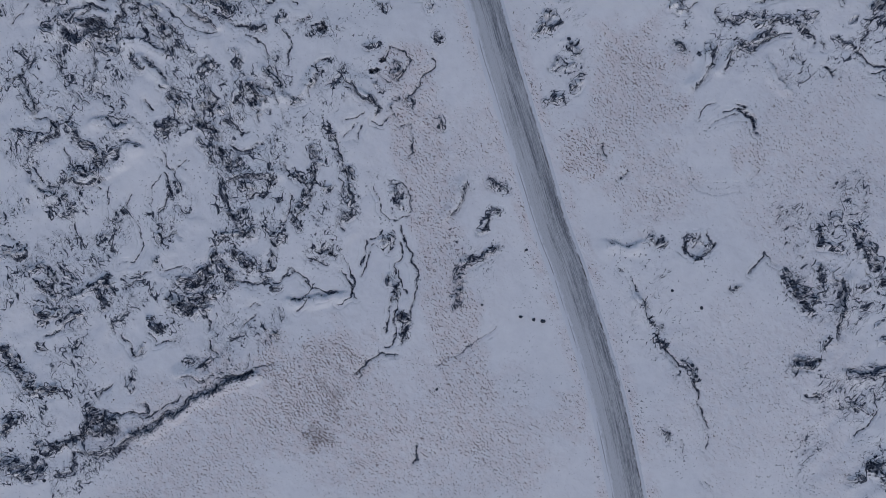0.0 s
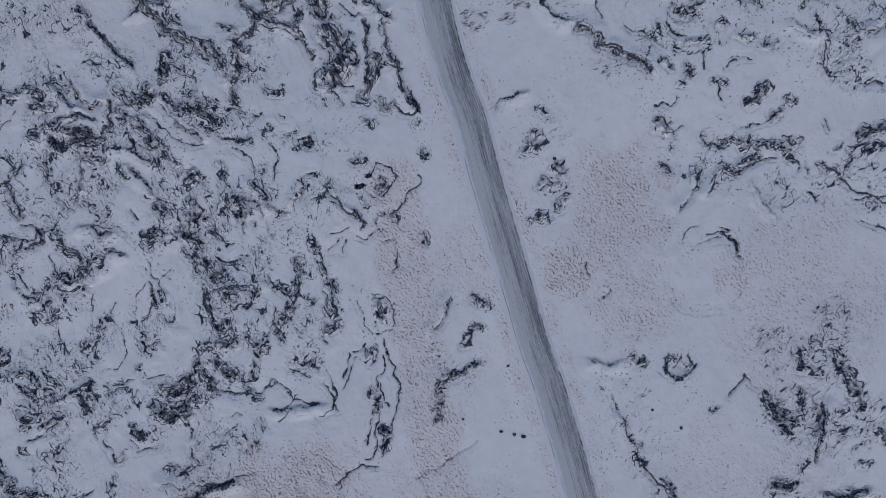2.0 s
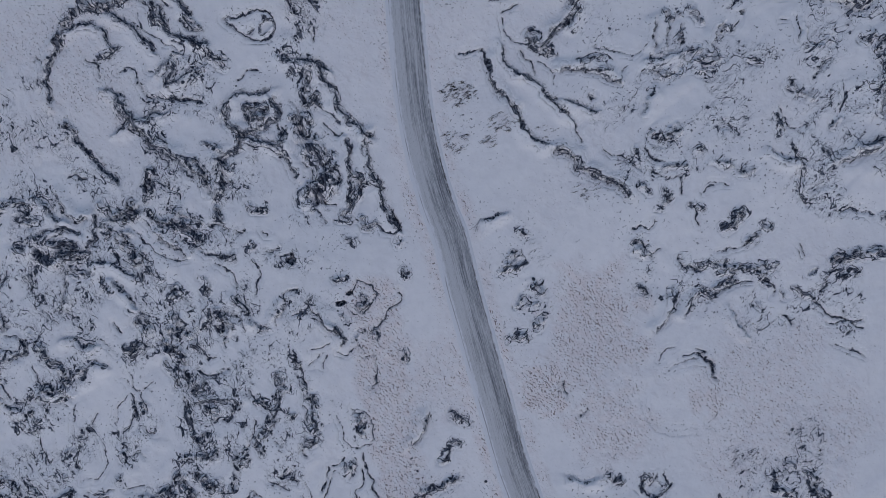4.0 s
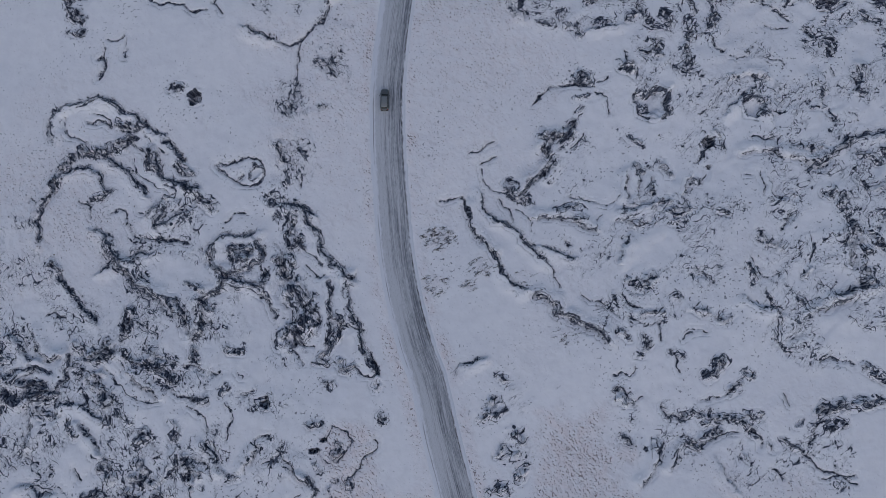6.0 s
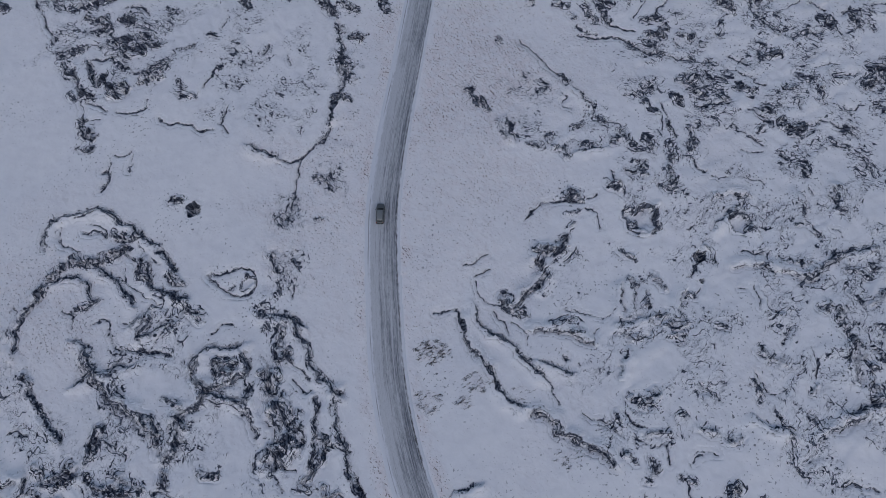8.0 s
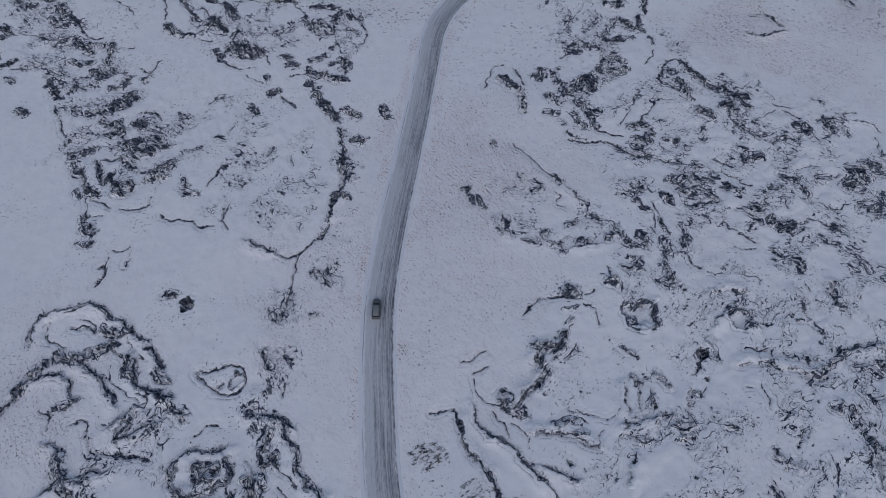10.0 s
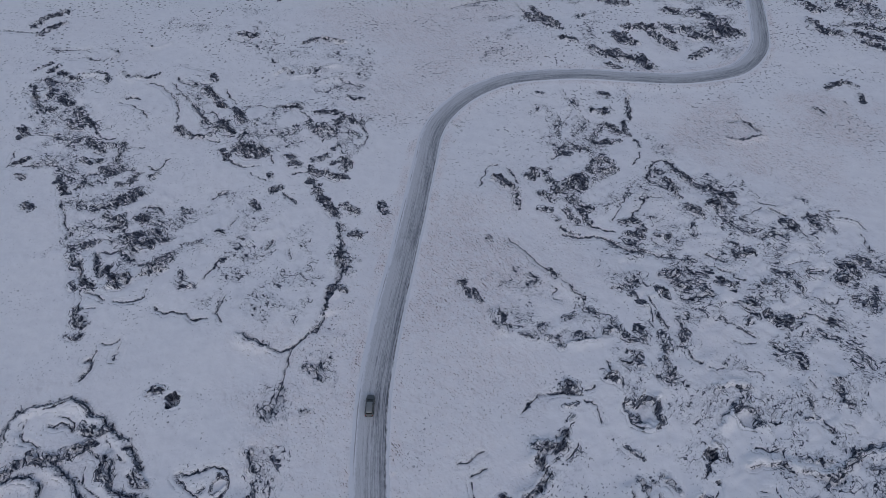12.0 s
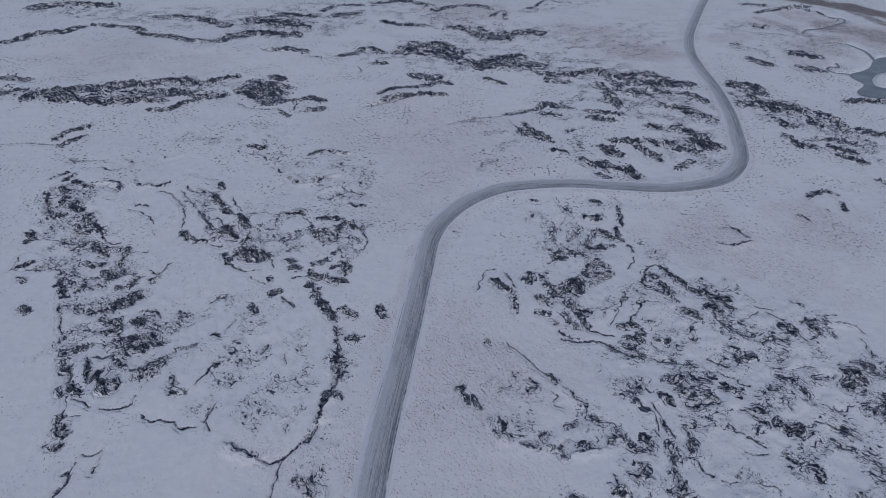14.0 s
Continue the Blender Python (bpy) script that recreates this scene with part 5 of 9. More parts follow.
scrub(6.1, 68.4, 2.7, 0.90)
scrub(14.7, 63.4, 2.3, 0.70)
scrub(5.9, 59.7, 2.3, 0.70)
scrub(12.2, 60.0, 1.5, 0.60)
scrub(30.3, 51.4, 2.1, 0.70)
scrub(22.6, 62.1, 1.7, 0.50)
heath(-68.2, 72.2, 21.6, 0.40)
heath(5.9, 87.5, 21.1, 0.30)
heath(-13.0, 81.5, 12.7, 0.30)
heath(33.1, 29.6, 9.4, 0.80)
fissure(0.9, 0.90, (-126.7, 217.3), (-121.8, 217.0), (-117.5, 218.1))
fissure(0.7, 0.90, (-116.5, 213.1), (-113.5, 211.3), (-109.6, 210.9), (-108.5, 212.7))
outcrop(1.2, 0.50, (-129.9, 218.1), (-126.9, 215.8))
fissure(0.5, 0.50, (-123.4, 212.6), (-120.2, 211.8), (-116.9, 212.7))
outcrop(1.4, 0.50, (-109.8, 218.0), (-105.6, 214.8), (-105.8, 213.0))
outcrop(1.8, 0.80, (-124.1, 203.0), (-122.7, 204.8), (-122.6, 207.1))
outcrop(1.4, 0.70, (-128.4, 204.3), (-127.5, 206.0), (-125.7, 207.9))
outcrop(1.7, 0.90, (-124.1, 195.0), (-120.6, 189.2), (-117.2, 183.7))
outcrop(2.6, 0.70, (-121.8, 198.3), (-117.8, 194.0), (-116.4, 189.6))
outcrop(1.8, 0.80, (-119.8, 203.3), (-115.7, 200.4), (-112.3, 199.1))
outcrop(1.3, 0.80, (-113.4, 201.3), (-110.5, 202.8), (-106.8, 202.8), (-103.3, 200.8))
fissure(0.7, 0.80, (-116.6, 198.8), (-113.3, 197.4), (-111.9, 198.2))
outcrop(1.3, 0.70, (-103.3, 200.8), (-101.7, 198.4))
fissure(0.7, 0.60, (-108.5, 200.4), (-105.0, 198.7), (-101.5, 196.8))
outcrop(2.1, 0.80, (-113.1, 189.8), (-110.1, 187.1), (-107.8, 185.9))
outcrop(1.7, 0.70, (-113.7, 182.6), (-112.1, 182.7))
outcrop(1.7, 0.50, (-104.8, 183.2), (-101.4, 179.4), (-97.0, 177.0))
outcrop(2.1, 0.60, (-104.7, 177.8), (-101.9, 175.3), (-99.5, 175.5))
fissure(0.6, 0.70, (-97.0, 177.0), (-93.1, 172.1), (-89.5, 171.0), (-87.9, 171.2))
outcrop(2.0, 0.75, (-117.1, 174.2), (-114.2, 171.8), (-114.8, 170.5))
fissure(0.6, 0.60, (-113.9, 171.8), (-110.4, 171.3), (-106.3, 171.1), (-102.6, 170.1))
outcrop(1.2, 0.75, (-102.0, 168.9), (-99.2, 169.6), (-96.7, 171.0))
fissure(0.6, 0.70, (-99.7, 167.3), (-98.2, 169.2))
outcrop(1.8, 0.70, (-94.3, 169.4), (-91.7, 167.1), (-88.7, 165.7))
outcrop(2.0, 0.60, (-90.7, 168.4), (-87.2, 167.5))
fissure(0.8, 0.70, (-90.7, 164.8), (-87.9, 163.8))
fissure(0.4, 0.50, (-111.5, 157.5), (-111.9, 160.9), (-113.0, 164.4))
outcrop(1.6, 0.75, (-109.9, 158.7), (-108.3, 160.0), (-107.5, 161.2))
fissure(0.6, 0.90, (-107.2, 157.8), (-104.2, 158.0), (-100.8, 158.7), (-98.4, 158.4))
fissure(0.6, 0.70, (-98.4, 158.4), (-95.3, 156.8), (-92.7, 156.1))
outcrop(1.2, 0.60, (-106.9, 154.4), (-104.4, 153.5))
outcrop(1.8, 0.75, (-95.0, 153.0), (-92.0, 150.0), (-90.6, 148.4))
fissure(0.6, 0.80, (-89.2, 150.2), (-88.1, 152.4), (-88.1, 155.7), (-85.4, 156.3))
outcrop(1.6, 0.65, (-92.8, 161.1), (-89.4, 160.2), (-87.6, 161.4))
outcrop(2.0, 0.60, (-85.4, 158.1), (-82.6, 156.8))
outcrop(1.6, 0.55, (-83.2, 161.8), (-83.6, 165.3), (-84.6, 168.9))
fissure(0.5, 0.50, (-82.4, 167.3), (-77.9, 167.9))
hollow(-91.4, 190.6, 1.0, 1.10)
fissure(0.7, 0.90, (-93.1, 190.5), (-91.8, 191.5), (-88.9, 190.2))
fissure(0.5, 0.50, (-94.1, 187.5), (-90.5, 187.2), (-87.2, 185.2), (-84.1, 182.6))
fissure(0.6, 0.70, (-84.5, 183.4), (-82.8, 180.8))
fissure(0.5, 0.50, (-81.9, 178.1), (-79.8, 175.6))
outcrop(1.3, 0.60, (-99.0, 203.4), (-96.0, 200.4), (-94.6, 203.7))
outcrop(1.4, 0.60, (-93.7, 201.5), (-90.5, 202.4), (-88.5, 204.2))
fissure(0.7, 0.80, (-88.9, 199.4), (-85.3, 198.1), (-81.3, 194.4), (-77.8, 191.1))
fissure(0.7, 0.80, (-82.4, 199.9), (-78.2, 195.6), (-74.1, 191.4), (-69.7, 185.9))
outcrop(1.3, 0.60, (-78.5, 194.0), (-75.5, 192.8))
fissure(0.7, 0.70, (-77.8, 191.1), (-75.2, 185.5), (-73.6, 180.1))
outcrop(2.1, 0.65, (-72.3, 177.5), (-70.2, 175.0), (-67.4, 173.9))
fissure(0.5, 0.70, (-69.7, 185.9), (-67.2, 183.3), (-65.5, 180.7))
fissure(0.9, 0.80, (-81.7, 203.2), (-78.9, 200.2), (-73.5, 200.0), (-70.0, 200.3))
outcrop(3.1, 0.60, (-71.0, 197.7), (-67.0, 193.4), (-63.1, 189.3))
fissure(0.6, 0.80, (-68.5, 184.6), (-65.4, 181.2), (-63.1, 180.9))
fissure(0.7, 0.70, (-64.8, 186.3), (-61.9, 182.3), (-59.0, 179.8))
outcrop(1.2, 0.70, (-65.8, 174.1), (-63.4, 174.2), (-62.4, 176.1))
outcrop(2.1, 0.75, (-62.3, 178.2), (-60.0, 178.9))
fissure(0.6, 0.60, (-62.2, 173.0), (-58.7, 172.0))
outcrop(1.6, 0.80, (-56.9, 168.4), (-54.9, 166.1))
outcrop(1.6, 0.65, (-79.0, 152.0), (-76.6, 153.2), (-75.7, 156.6))
fissure(0.6, 0.70, (-80.6, 159.2), (-77.6, 157.6), (-74.5, 157.3))
fissure(0.6, 0.60, (-74.1, 160.1), (-71.2, 158.5), (-70.4, 160.3), (-70.5, 162.7), (-69.4, 163.9))
outcrop(1.6, 0.50, (-71.7, 155.7), (-70.9, 157.6))
outcrop(1.8, 0.70, (-71.7, 205.6), (-69.3, 202.5))
fissure(0.5, 0.40, (-82.8, 211.4), (-78.4, 209.4), (-72.4, 207.9))
outcrop(0.9, 0.40, (-99.2, 222.6), (-95.8, 221.0), (-93.0, 223.8))
fissure(0.4, 0.40, (-72.1, 228.7), (-66.8, 227.2), (-62.4, 225.7), (-59.7, 220.4))
outcrop(3.0, 0.60, (-70.5, 233.5), (-67.1, 232.2), (-64.6, 232.4))
fissure(0.4, 0.40, (-58.5, 218.0), (-55.5, 217.2), (-52.8, 213.9))
outcrop(1.2, 0.50, (-50.7, 208.9), (-48.6, 211.8), (-46.2, 209.3))
outcrop(1.2, 0.50, (-45.0, 207.8), (-41.6, 209.0), (-39.7, 210.5))
outcrop(1.4, 0.45, (-41.1, 211.4), (-36.9, 213.5), (-33.4, 215.1))
outcrop(1.3, 0.40, (-40.3, 232.2), (-36.0, 229.9), (-33.0, 230.1))
fissure(0.5, 0.30, (-54.4, 198.4), (-50.6, 200.8), (-47.4, 202.7))
outcrop(1.2, 0.50, (-37.0, 199.7), (-35.1, 199.0))
outcrop(1.2, 0.60, (-33.4, 199.1), (-31.0, 200.8))
outcrop(1.2, 0.50, (-36.3, 205.2), (-33.9, 207.0), (-30.4, 207.9))
fissure(0.7, 0.70, (-28.1, 204.9), (-25.2, 203.8), (-22.3, 202.5))
outcrop(1.2, 0.50, (-25.9, 196.6), (-23.1, 195.3), (-21.5, 196.1))
outcrop(1.0, 0.40, (-45.4, 190.1), (-42.7, 189.4))
outcrop(3.1, 0.55, (-43.0, 190.8), (-39.5, 190.5))
fissure(0.5, 0.60, (-56.5, 189.8), (-53.2, 190.6), (-49.6, 189.7), (-46.9, 189.1))
fissure(0.5, 0.60, (-39.0, 188.3), (-36.9, 186.2), (-35.2, 184.3))
fissure(0.9, 0.70, (-64.9, 198.2), (-61.9, 193.8), (-59.4, 191.0))
outcrop(1.7, 0.75, (-59.4, 188.1), (-56.9, 185.5), (-55.0, 181.5))
outcrop(1.7, 0.80, (-61.5, 181.0), (-58.6, 178.5), (-55.9, 176.1))
outcrop(0.8, 0.50, (-52.7, 176.3), (-53.6, 173.7))
outcrop(1.6, 0.70, (-33.8, 187.2), (-30.6, 188.3), (-27.1, 187.7))
outcrop(1.3, 0.75, (-35.2, 181.6), (-33.2, 179.9), (-31.1, 181.9))
outcrop(1.7, 0.80, (-27.1, 183.0), (-25.4, 185.9))
outcrop(1.6, 0.80, (-25.5, 186.5), (-22.3, 183.9), (-20.6, 183.5))
fissure(0.6, 0.90, (-20.6, 183.5), (-18.4, 180.2), (-17.2, 176.8), (-17.6, 173.7))
outcrop(1.3, 0.65, (-21.5, 178.6), (-19.7, 177.4))
outcrop(2.1, 0.70, (-32.1, 178.4), (-29.0, 179.4), (-27.1, 177.7))
fissure(0.6, 0.60, (-41.3, 175.9), (-39.2, 177.3), (-37.9, 178.7))
fissure(0.5, 0.50, (-44.5, 175.6), (-42.2, 176.3))
fissure(0.5, 0.70, (-19.0, 172.4), (-17.5, 173.2))
outcrop(1.2, 0.60, (-25.9, 170.7), (-24.5, 172.0))
outcrop(4.8, 0.75, (-51.8, 170.0), (-48.1, 167.8), (-45.7, 168.0))
fissure(0.8, 0.90, (-55.0, 164.9), (-52.3, 163.5), (-48.9, 162.3), (-45.1, 162.6))
fissure(0.8, 0.80, (-54.6, 165.0), (-54.2, 167.4), (-52.6, 170.0))
fissure(0.8, 0.90, (-46.7, 171.6), (-44.4, 168.8), (-42.3, 166.6))
fissure(0.6, 0.70, (-42.3, 166.6), (-41.2, 163.6))
outcrop(1.6, 0.60, (-38.4, 166.8), (-36.0, 166.3))
outcrop(1.6, 0.65, (-36.2, 163.9), (-34.1, 163.4))
outcrop(1.6, 0.80, (-30.4, 165.5), (-28.2, 166.1), (-27.2, 167.6))
outcrop(1.2, 0.80, (-24.8, 164.7), (-23.1, 165.5), (-21.4, 167.3))
outcrop(2.3, 0.65, (-22.7, 166.0), (-20.9, 164.3), (-21.4, 162.6))
fissure(0.6, 0.70, (-21.4, 167.3), (-19.5, 165.1), (-19.6, 162.7))
fissure(0.6, 0.80, (-35.2, 159.4), (-32.4, 160.3), (-30.3, 161.3))
outcrop(1.6, 0.80, (-30.5, 162.0), (-28.5, 159.8), (-26.5, 161.1))
outcrop(2.0, 0.70, (-25.6, 160.1), (-23.1, 159.1), (-20.9, 159.2))
outcrop(2.0, 0.60, (-29.6, 157.5), (-27.7, 155.5))
fissure(0.4, 0.50, (-46.7, 159.7), (-44.0, 158.1), (-41.4, 156.7))
outcrop(0.9, 0.60, (-41.2, 159.0), (-40.1, 157.5))
outcrop(2.1, 0.70, (-98.7, 143.4), (-96.9, 142.5))
fissure(0.6, 0.70, (-91.8, 147.9), (-91.8, 150.0), (-92.3, 152.1))
fissure(0.7, 0.70, (-90.3, 145.0), (-87.5, 141.2), (-85.7, 138.4), (-82.6, 134.0))
fissure(0.3, 0.30, (-89.3, 145.0), (-86.4, 144.2), (-83.0, 142.5))
fissure(0.6, 0.70, (-86.2, 145.2), (-83.9, 143.4))
outcrop(1.3, 0.60, (-80.9, 143.0), (-78.6, 144.3), (-76.7, 144.9))
outcrop(2.6, 0.65, (-76.7, 146.5), (-74.1, 147.1), (-72.8, 149.2))
outcrop(1.8, 0.65, (-77.1, 140.9), (-74.7, 140.1), (-73.0, 141.2))
outcrop(2.1, 0.65, (-72.8, 137.4), (-71.2, 138.4), (-72.7, 140.2))
fissure(0.5, 0.60, (-75.5, 137.2), (-73.0, 137.7), (-70.8, 139.0))
fissure(0.6, 0.80, (-69.4, 144.3), (-67.6, 145.1), (-65.3, 144.6), (-63.2, 142.8))
outcrop(1.8, 0.70, (-68.6, 141.5), (-66.3, 140.6))
fissure(0.5, 0.60, (-64.8, 139.8), (-61.8, 139.0))
outcrop(2.5, 0.65, (-69.1, 134.8), (-66.8, 135.9))
outcrop(3.8, 0.55, (-65.4, 132.4), (-62.8, 132.5))
outcrop(1.7, 0.60, (-64.1, 136.1), (-60.9, 134.8), (-58.8, 134.6))
fissure(0.5, 0.70, (-73.9, 133.6), (-71.8, 133.4))
fissure(0.6, 0.80, (-69.2, 130.4), (-66.6, 128.8), (-64.0, 127.3))
fissure(0.8, 0.95, (-63.0, 126.5), (-60.5, 126.6), (-58.4, 128.0), (-56.8, 129.1))
fissure(0.4, 0.60, (-61.8, 124.9), (-60.7, 122.9))
outcrop(1.0, 0.50, (-56.3, 127.7), (-55.6, 129.5))
outcrop(3.6, 0.35, (-59.9, 125.0), (-57.6, 126.0))
fissure(0.3, 0.50, (-58.0, 121.9), (-57.1, 123.6))
outcrop(1.7, 0.85, (-78.0, 130.7), (-76.4, 131.7), (-75.3, 132.6))
fissure(0.5, 0.60, (-80.2, 129.7), (-78.6, 130.7))
outcrop(1.3, 0.75, (-79.0, 127.2), (-76.9, 125.6), (-75.7, 124.9))
outcrop(1.3, 0.90, (-76.1, 126.5), (-74.2, 123.3), (-72.9, 121.0))
outcrop(1.3, 0.85, (-73.6, 128.4), (-71.9, 125.1), (-70.5, 122.7))
outcrop(2.0, 0.85, (-72.5, 120.2), (-70.3, 119.6))
fissure(0.5, 0.80, (-70.9, 118.0), (-68.1, 117.4), (-65.8, 116.3))
outcrop(3.2, 0.55, (-66.7, 121.4), (-64.5, 120.7), (-63.9, 122.3))
outcrop(2.0, 0.60, (-69.6, 123.6), (-69.0, 125.3))
fissure(0.5, 0.75, (-72.7, 129.3), (-70.4, 129.9), (-68.6, 130.4))
fissure(0.5, 0.85, (-63.8, 116.1), (-61.3, 116.0), (-59.1, 116.7), (-57.9, 117.7))
fissure(0.4, 0.70, (-57.9, 117.7), (-58.1, 119.5))
outcrop(0.8, 0.60, (-75.4, 120.4), (-74.0, 118.6))
fissure(0.5, 0.80, (-54.9, 115.2), (-53.2, 114.1), (-50.7, 113.9), (-49.0, 114.0))
fissure(0.6, 0.80, (-49.0, 114.0), (-46.9, 113.4), (-44.8, 112.5), (-42.5, 113.0))
outcrop(1.2, 0.80, (-70.6, 113.5), (-70.2, 111.3), (-68.9, 109.3))
outcrop(0.9, 0.70, (-69.5, 107.2), (-67.4, 106.6), (-66.6, 107.3))
outcrop(1.6, 0.50, (-68.5, 111.4), (-67.0, 108.7))
fissure(0.4, 0.60, (-69.4, 113.6), (-67.1, 113.7))
fissure(0.4, 0.40, (-72.4, 118.7), (-70.4, 114.2))
fissure(0.6, 0.85, (-61.7, 105.6), (-59.4, 105.7), (-58.9, 106.7))
outcrop(0.9, 0.60, (-52.6, 124.6), (-51.2, 122.3))
outcrop(1.3, 0.50, (-50.7, 120.8), (-48.3, 121.4))
fissure(0.5, 0.75, (-45.0, 129.3), (-45.6, 126.7), (-46.1, 125.0), (-46.8, 123.4))
fissure(0.6, 0.80, (-40.7, 119.0), (-41.0, 116.7), (-41.2, 114.5), (-39.4, 112.4))
fissure(0.4, 0.60, (-53.9, 134.0), (-51.7, 133.6), (-50.9, 135.1))
outcrop(0.9, 0.60, (-59.7, 145.0), (-58.0, 144.1))
fissure(0.6, 0.80, (-53.3, 149.5), (-52.3, 151.0), (-50.2, 151.2))
outcrop(1.0, 0.45, (-48.4, 138.0), (-46.7, 137.2))
fissure(0.9, 0.90, (17.9, 167.0), (19.8, 167.4))
fissure(0.5, 0.60, (17.4, 166.5), (16.3, 163.0), (15.4, 158.4))
fissure(0.6, 0.80, (22.8, 166.2), (24.3, 163.5), (25.6, 160.2))
outcrop(3.1, 0.40, (19.7, 162.1), (22.6, 158.9))
outcrop(1.6, 0.50, (23.4, 159.0), (24.7, 155.8), (25.0, 151.2))
outcrop(1.4, 0.40, (33.9, 204.4), (35.6, 203.6))
fissure(0.3, 0.50, (32.3, 199.6), (33.3, 195.2))
fissure(0.4, 0.50, (42.1, 206.6), (43.5, 202.0), (45.1, 197.6), (46.5, 194.8))
outcrop(3.1, 0.75, (50.7, 196.5), (53.1, 195.3), (55.1, 196.9))
outcrop(2.0, 0.70, (54.3, 206.0), (56.3, 205.2))
outcrop(2.2, 0.75, (54.0, 189.6), (55.5, 188.4), (56.7, 185.7))
outcrop(1.2, 0.80, (62.2, 208.2), (63.1, 205.1), (61.4, 201.3))
outcrop(1.6, 0.90, (62.0, 201.9), (62.1, 197.4), (61.0, 193.0))
outcrop(1.6, 0.80, (59.4, 191.4), (59.0, 187.2), (59.5, 184.6))
fissure(0.3, 0.60, (53.4, 191.0), (50.9, 185.3), (47.8, 181.1))
outcrop(1.6, 0.80, (48.6, 180.6), (50.9, 180.0), (52.8, 181.4))
outcrop(1.3, 0.60, (53.4, 180.2), (56.1, 181.7))
fissure(0.5, 0.50, (46.8, 193.3), (47.7, 190.6), (45.2, 186.2), (42.4, 183.3))
fissure(0.3, 0.40, (42.0, 191.5), (43.5, 194.5), (44.6, 196.1))
fissure(0.5, 0.60, (38.2, 183.0), (39.5, 188.5), (39.4, 192.8))
outcrop(1.7, 0.75, (39.2, 176.6), (41.8, 178.0), (44.1, 176.9), (45.9, 176.3))
fissure(0.6, 0.60, (35.6, 171.4), (38.2, 174.0), (40.6, 174.2))
outcrop(2.1, 0.75, (47.3, 171.0), (50.0, 173.1), (52.1, 171.3))
outcrop(2.1, 0.70, (46.2, 168.5), (50.0, 167.6), (53.2, 168.5))
fissure(0.5, 0.50, (58.2, 170.6), (60.5, 174.4), (61.4, 176.9))
outcrop(1.0, 0.60, (61.1, 182.0), (61.9, 179.5))
fissure(0.6, 0.80, (61.0, 164.9), (62.5, 168.5), (63.9, 171.7))
fissure(0.8, 0.90, (64.0, 172.2), (67.3, 172.9), (68.5, 171.3))
outcrop(1.4, 0.95, (68.5, 171.3), (69.5, 169.0), (70.9, 166.7))
fissure(0.5, 0.60, (61.1, 163.8), (62.9, 162.8), (64.9, 161.8))
outcrop(2.0, 0.75, (66.2, 164.1), (67.0, 160.8), (67.1, 158.2))
outcrop(1.2, 0.70, (63.9, 167.9), (65.0, 168.0))
outcrop(2.0, 0.70, (28.1, 163.1), (29.6, 162.7), (30.5, 166.2))
outcrop(1.6, 0.60, (32.8, 165.2), (34.0, 161.9), (35.4, 159.8))
outcrop(4.0, 0.75, (40.1, 162.3), (42.5, 163.6), (42.1, 160.2))
outcrop(2.7, 0.70, (35.2, 157.6), (37.5, 158.8), (39.4, 160.1))
outcrop(2.0, 0.55, (31.4, 156.3), (33.4, 154.3))
outcrop(2.0, 0.75, (39.3, 154.7), (41.3, 152.7), (42.6, 151.8))
outcrop(1.4, 0.85, (37.4, 150.4), (38.6, 148.1), (39.9, 146.6))
outcrop(1.4, 0.75, (41.0, 150.7), (42.1, 147.7), (42.7, 146.8))
fissure(0.4, 0.60, (49.0, 148.2), (50.5, 151.3), (52.4, 154.5), (54.0, 157.8))
fissure(0.6, 0.70, (59.7, 158.2), (57.6, 154.9), (55.6, 152.0), (53.7, 149.5))
fissure(0.6, 0.70, (59.7, 158.2), (61.0, 157.2), (63.2, 157.3))
outcrop(1.6, 0.80, (51.3, 147.3), (53.6, 148.5), (54.8, 147.6))
outcrop(1.2, 0.50, (31.0, 151.0), (33.1, 150.1))
outcrop(0.9, 0.50, (33.6, 148.2), (35.0, 147.3))
fissure(0.7, 0.80, (35.4, 144.4), (37.4, 143.0), (40.1, 142.8))
fissure(0.7, 0.80, (43.3, 145.9), (45.9, 144.7), (48.7, 144.3))
outcrop(2.2, 0.60, (52.0, 143.5), (54.8, 143.3), (55.9, 145.7))
outcrop(2.2, 0.55, (59.7, 144.0), (61.7, 143.2))
fissure(0.7, 0.90, (35.9, 142.1), (40.0, 141.7), (43.5, 142.1))
fissure(0.8, 0.95, (44.2, 142.1), (46.8, 141.3), (49.2, 139.3), (51.7, 138.0))
fissure(0.7, 0.90, (51.7, 138.0), (55.1, 137.9), (57.6, 136.9), (60.9, 136.8))
outcrop(1.4, 0.75, (50.3, 141.6), (52.1, 140.2))
fissure(0.4, 0.60, (57.3, 142.0), (58.3, 140.2))
fissure(0.4, 0.60, (22.0, 140.1), (24.0, 138.1), (25.9, 136.4), (27.2, 134.3))
outcrop(0.7, 0.40, (17.2, 140.4), (17.9, 138.6))
fissure(0.5, 0.60, (27.2, 134.3), (29.0, 132.2), (30.9, 130.6))
outcrop(1.0, 0.85, (31.9, 130.2), (32.7, 129.1))
outcrop(1.0, 0.60, (33.8, 127.5), (35.6, 126.0), (36.7, 124.0))
fissure(0.5, 0.70, (36.2, 125.2), (37.6, 123.0), (38.2, 121.0))
outcrop(0.9, 0.70, (38.7, 120.0), (40.4, 119.0))
fissure(0.4, 0.50, (40.4, 118.6), (42.9, 119.2), (44.0, 118.0))
outcrop(1.2, 0.75, (43.9, 117.3), (44.8, 115.2), (45.7, 113.8))
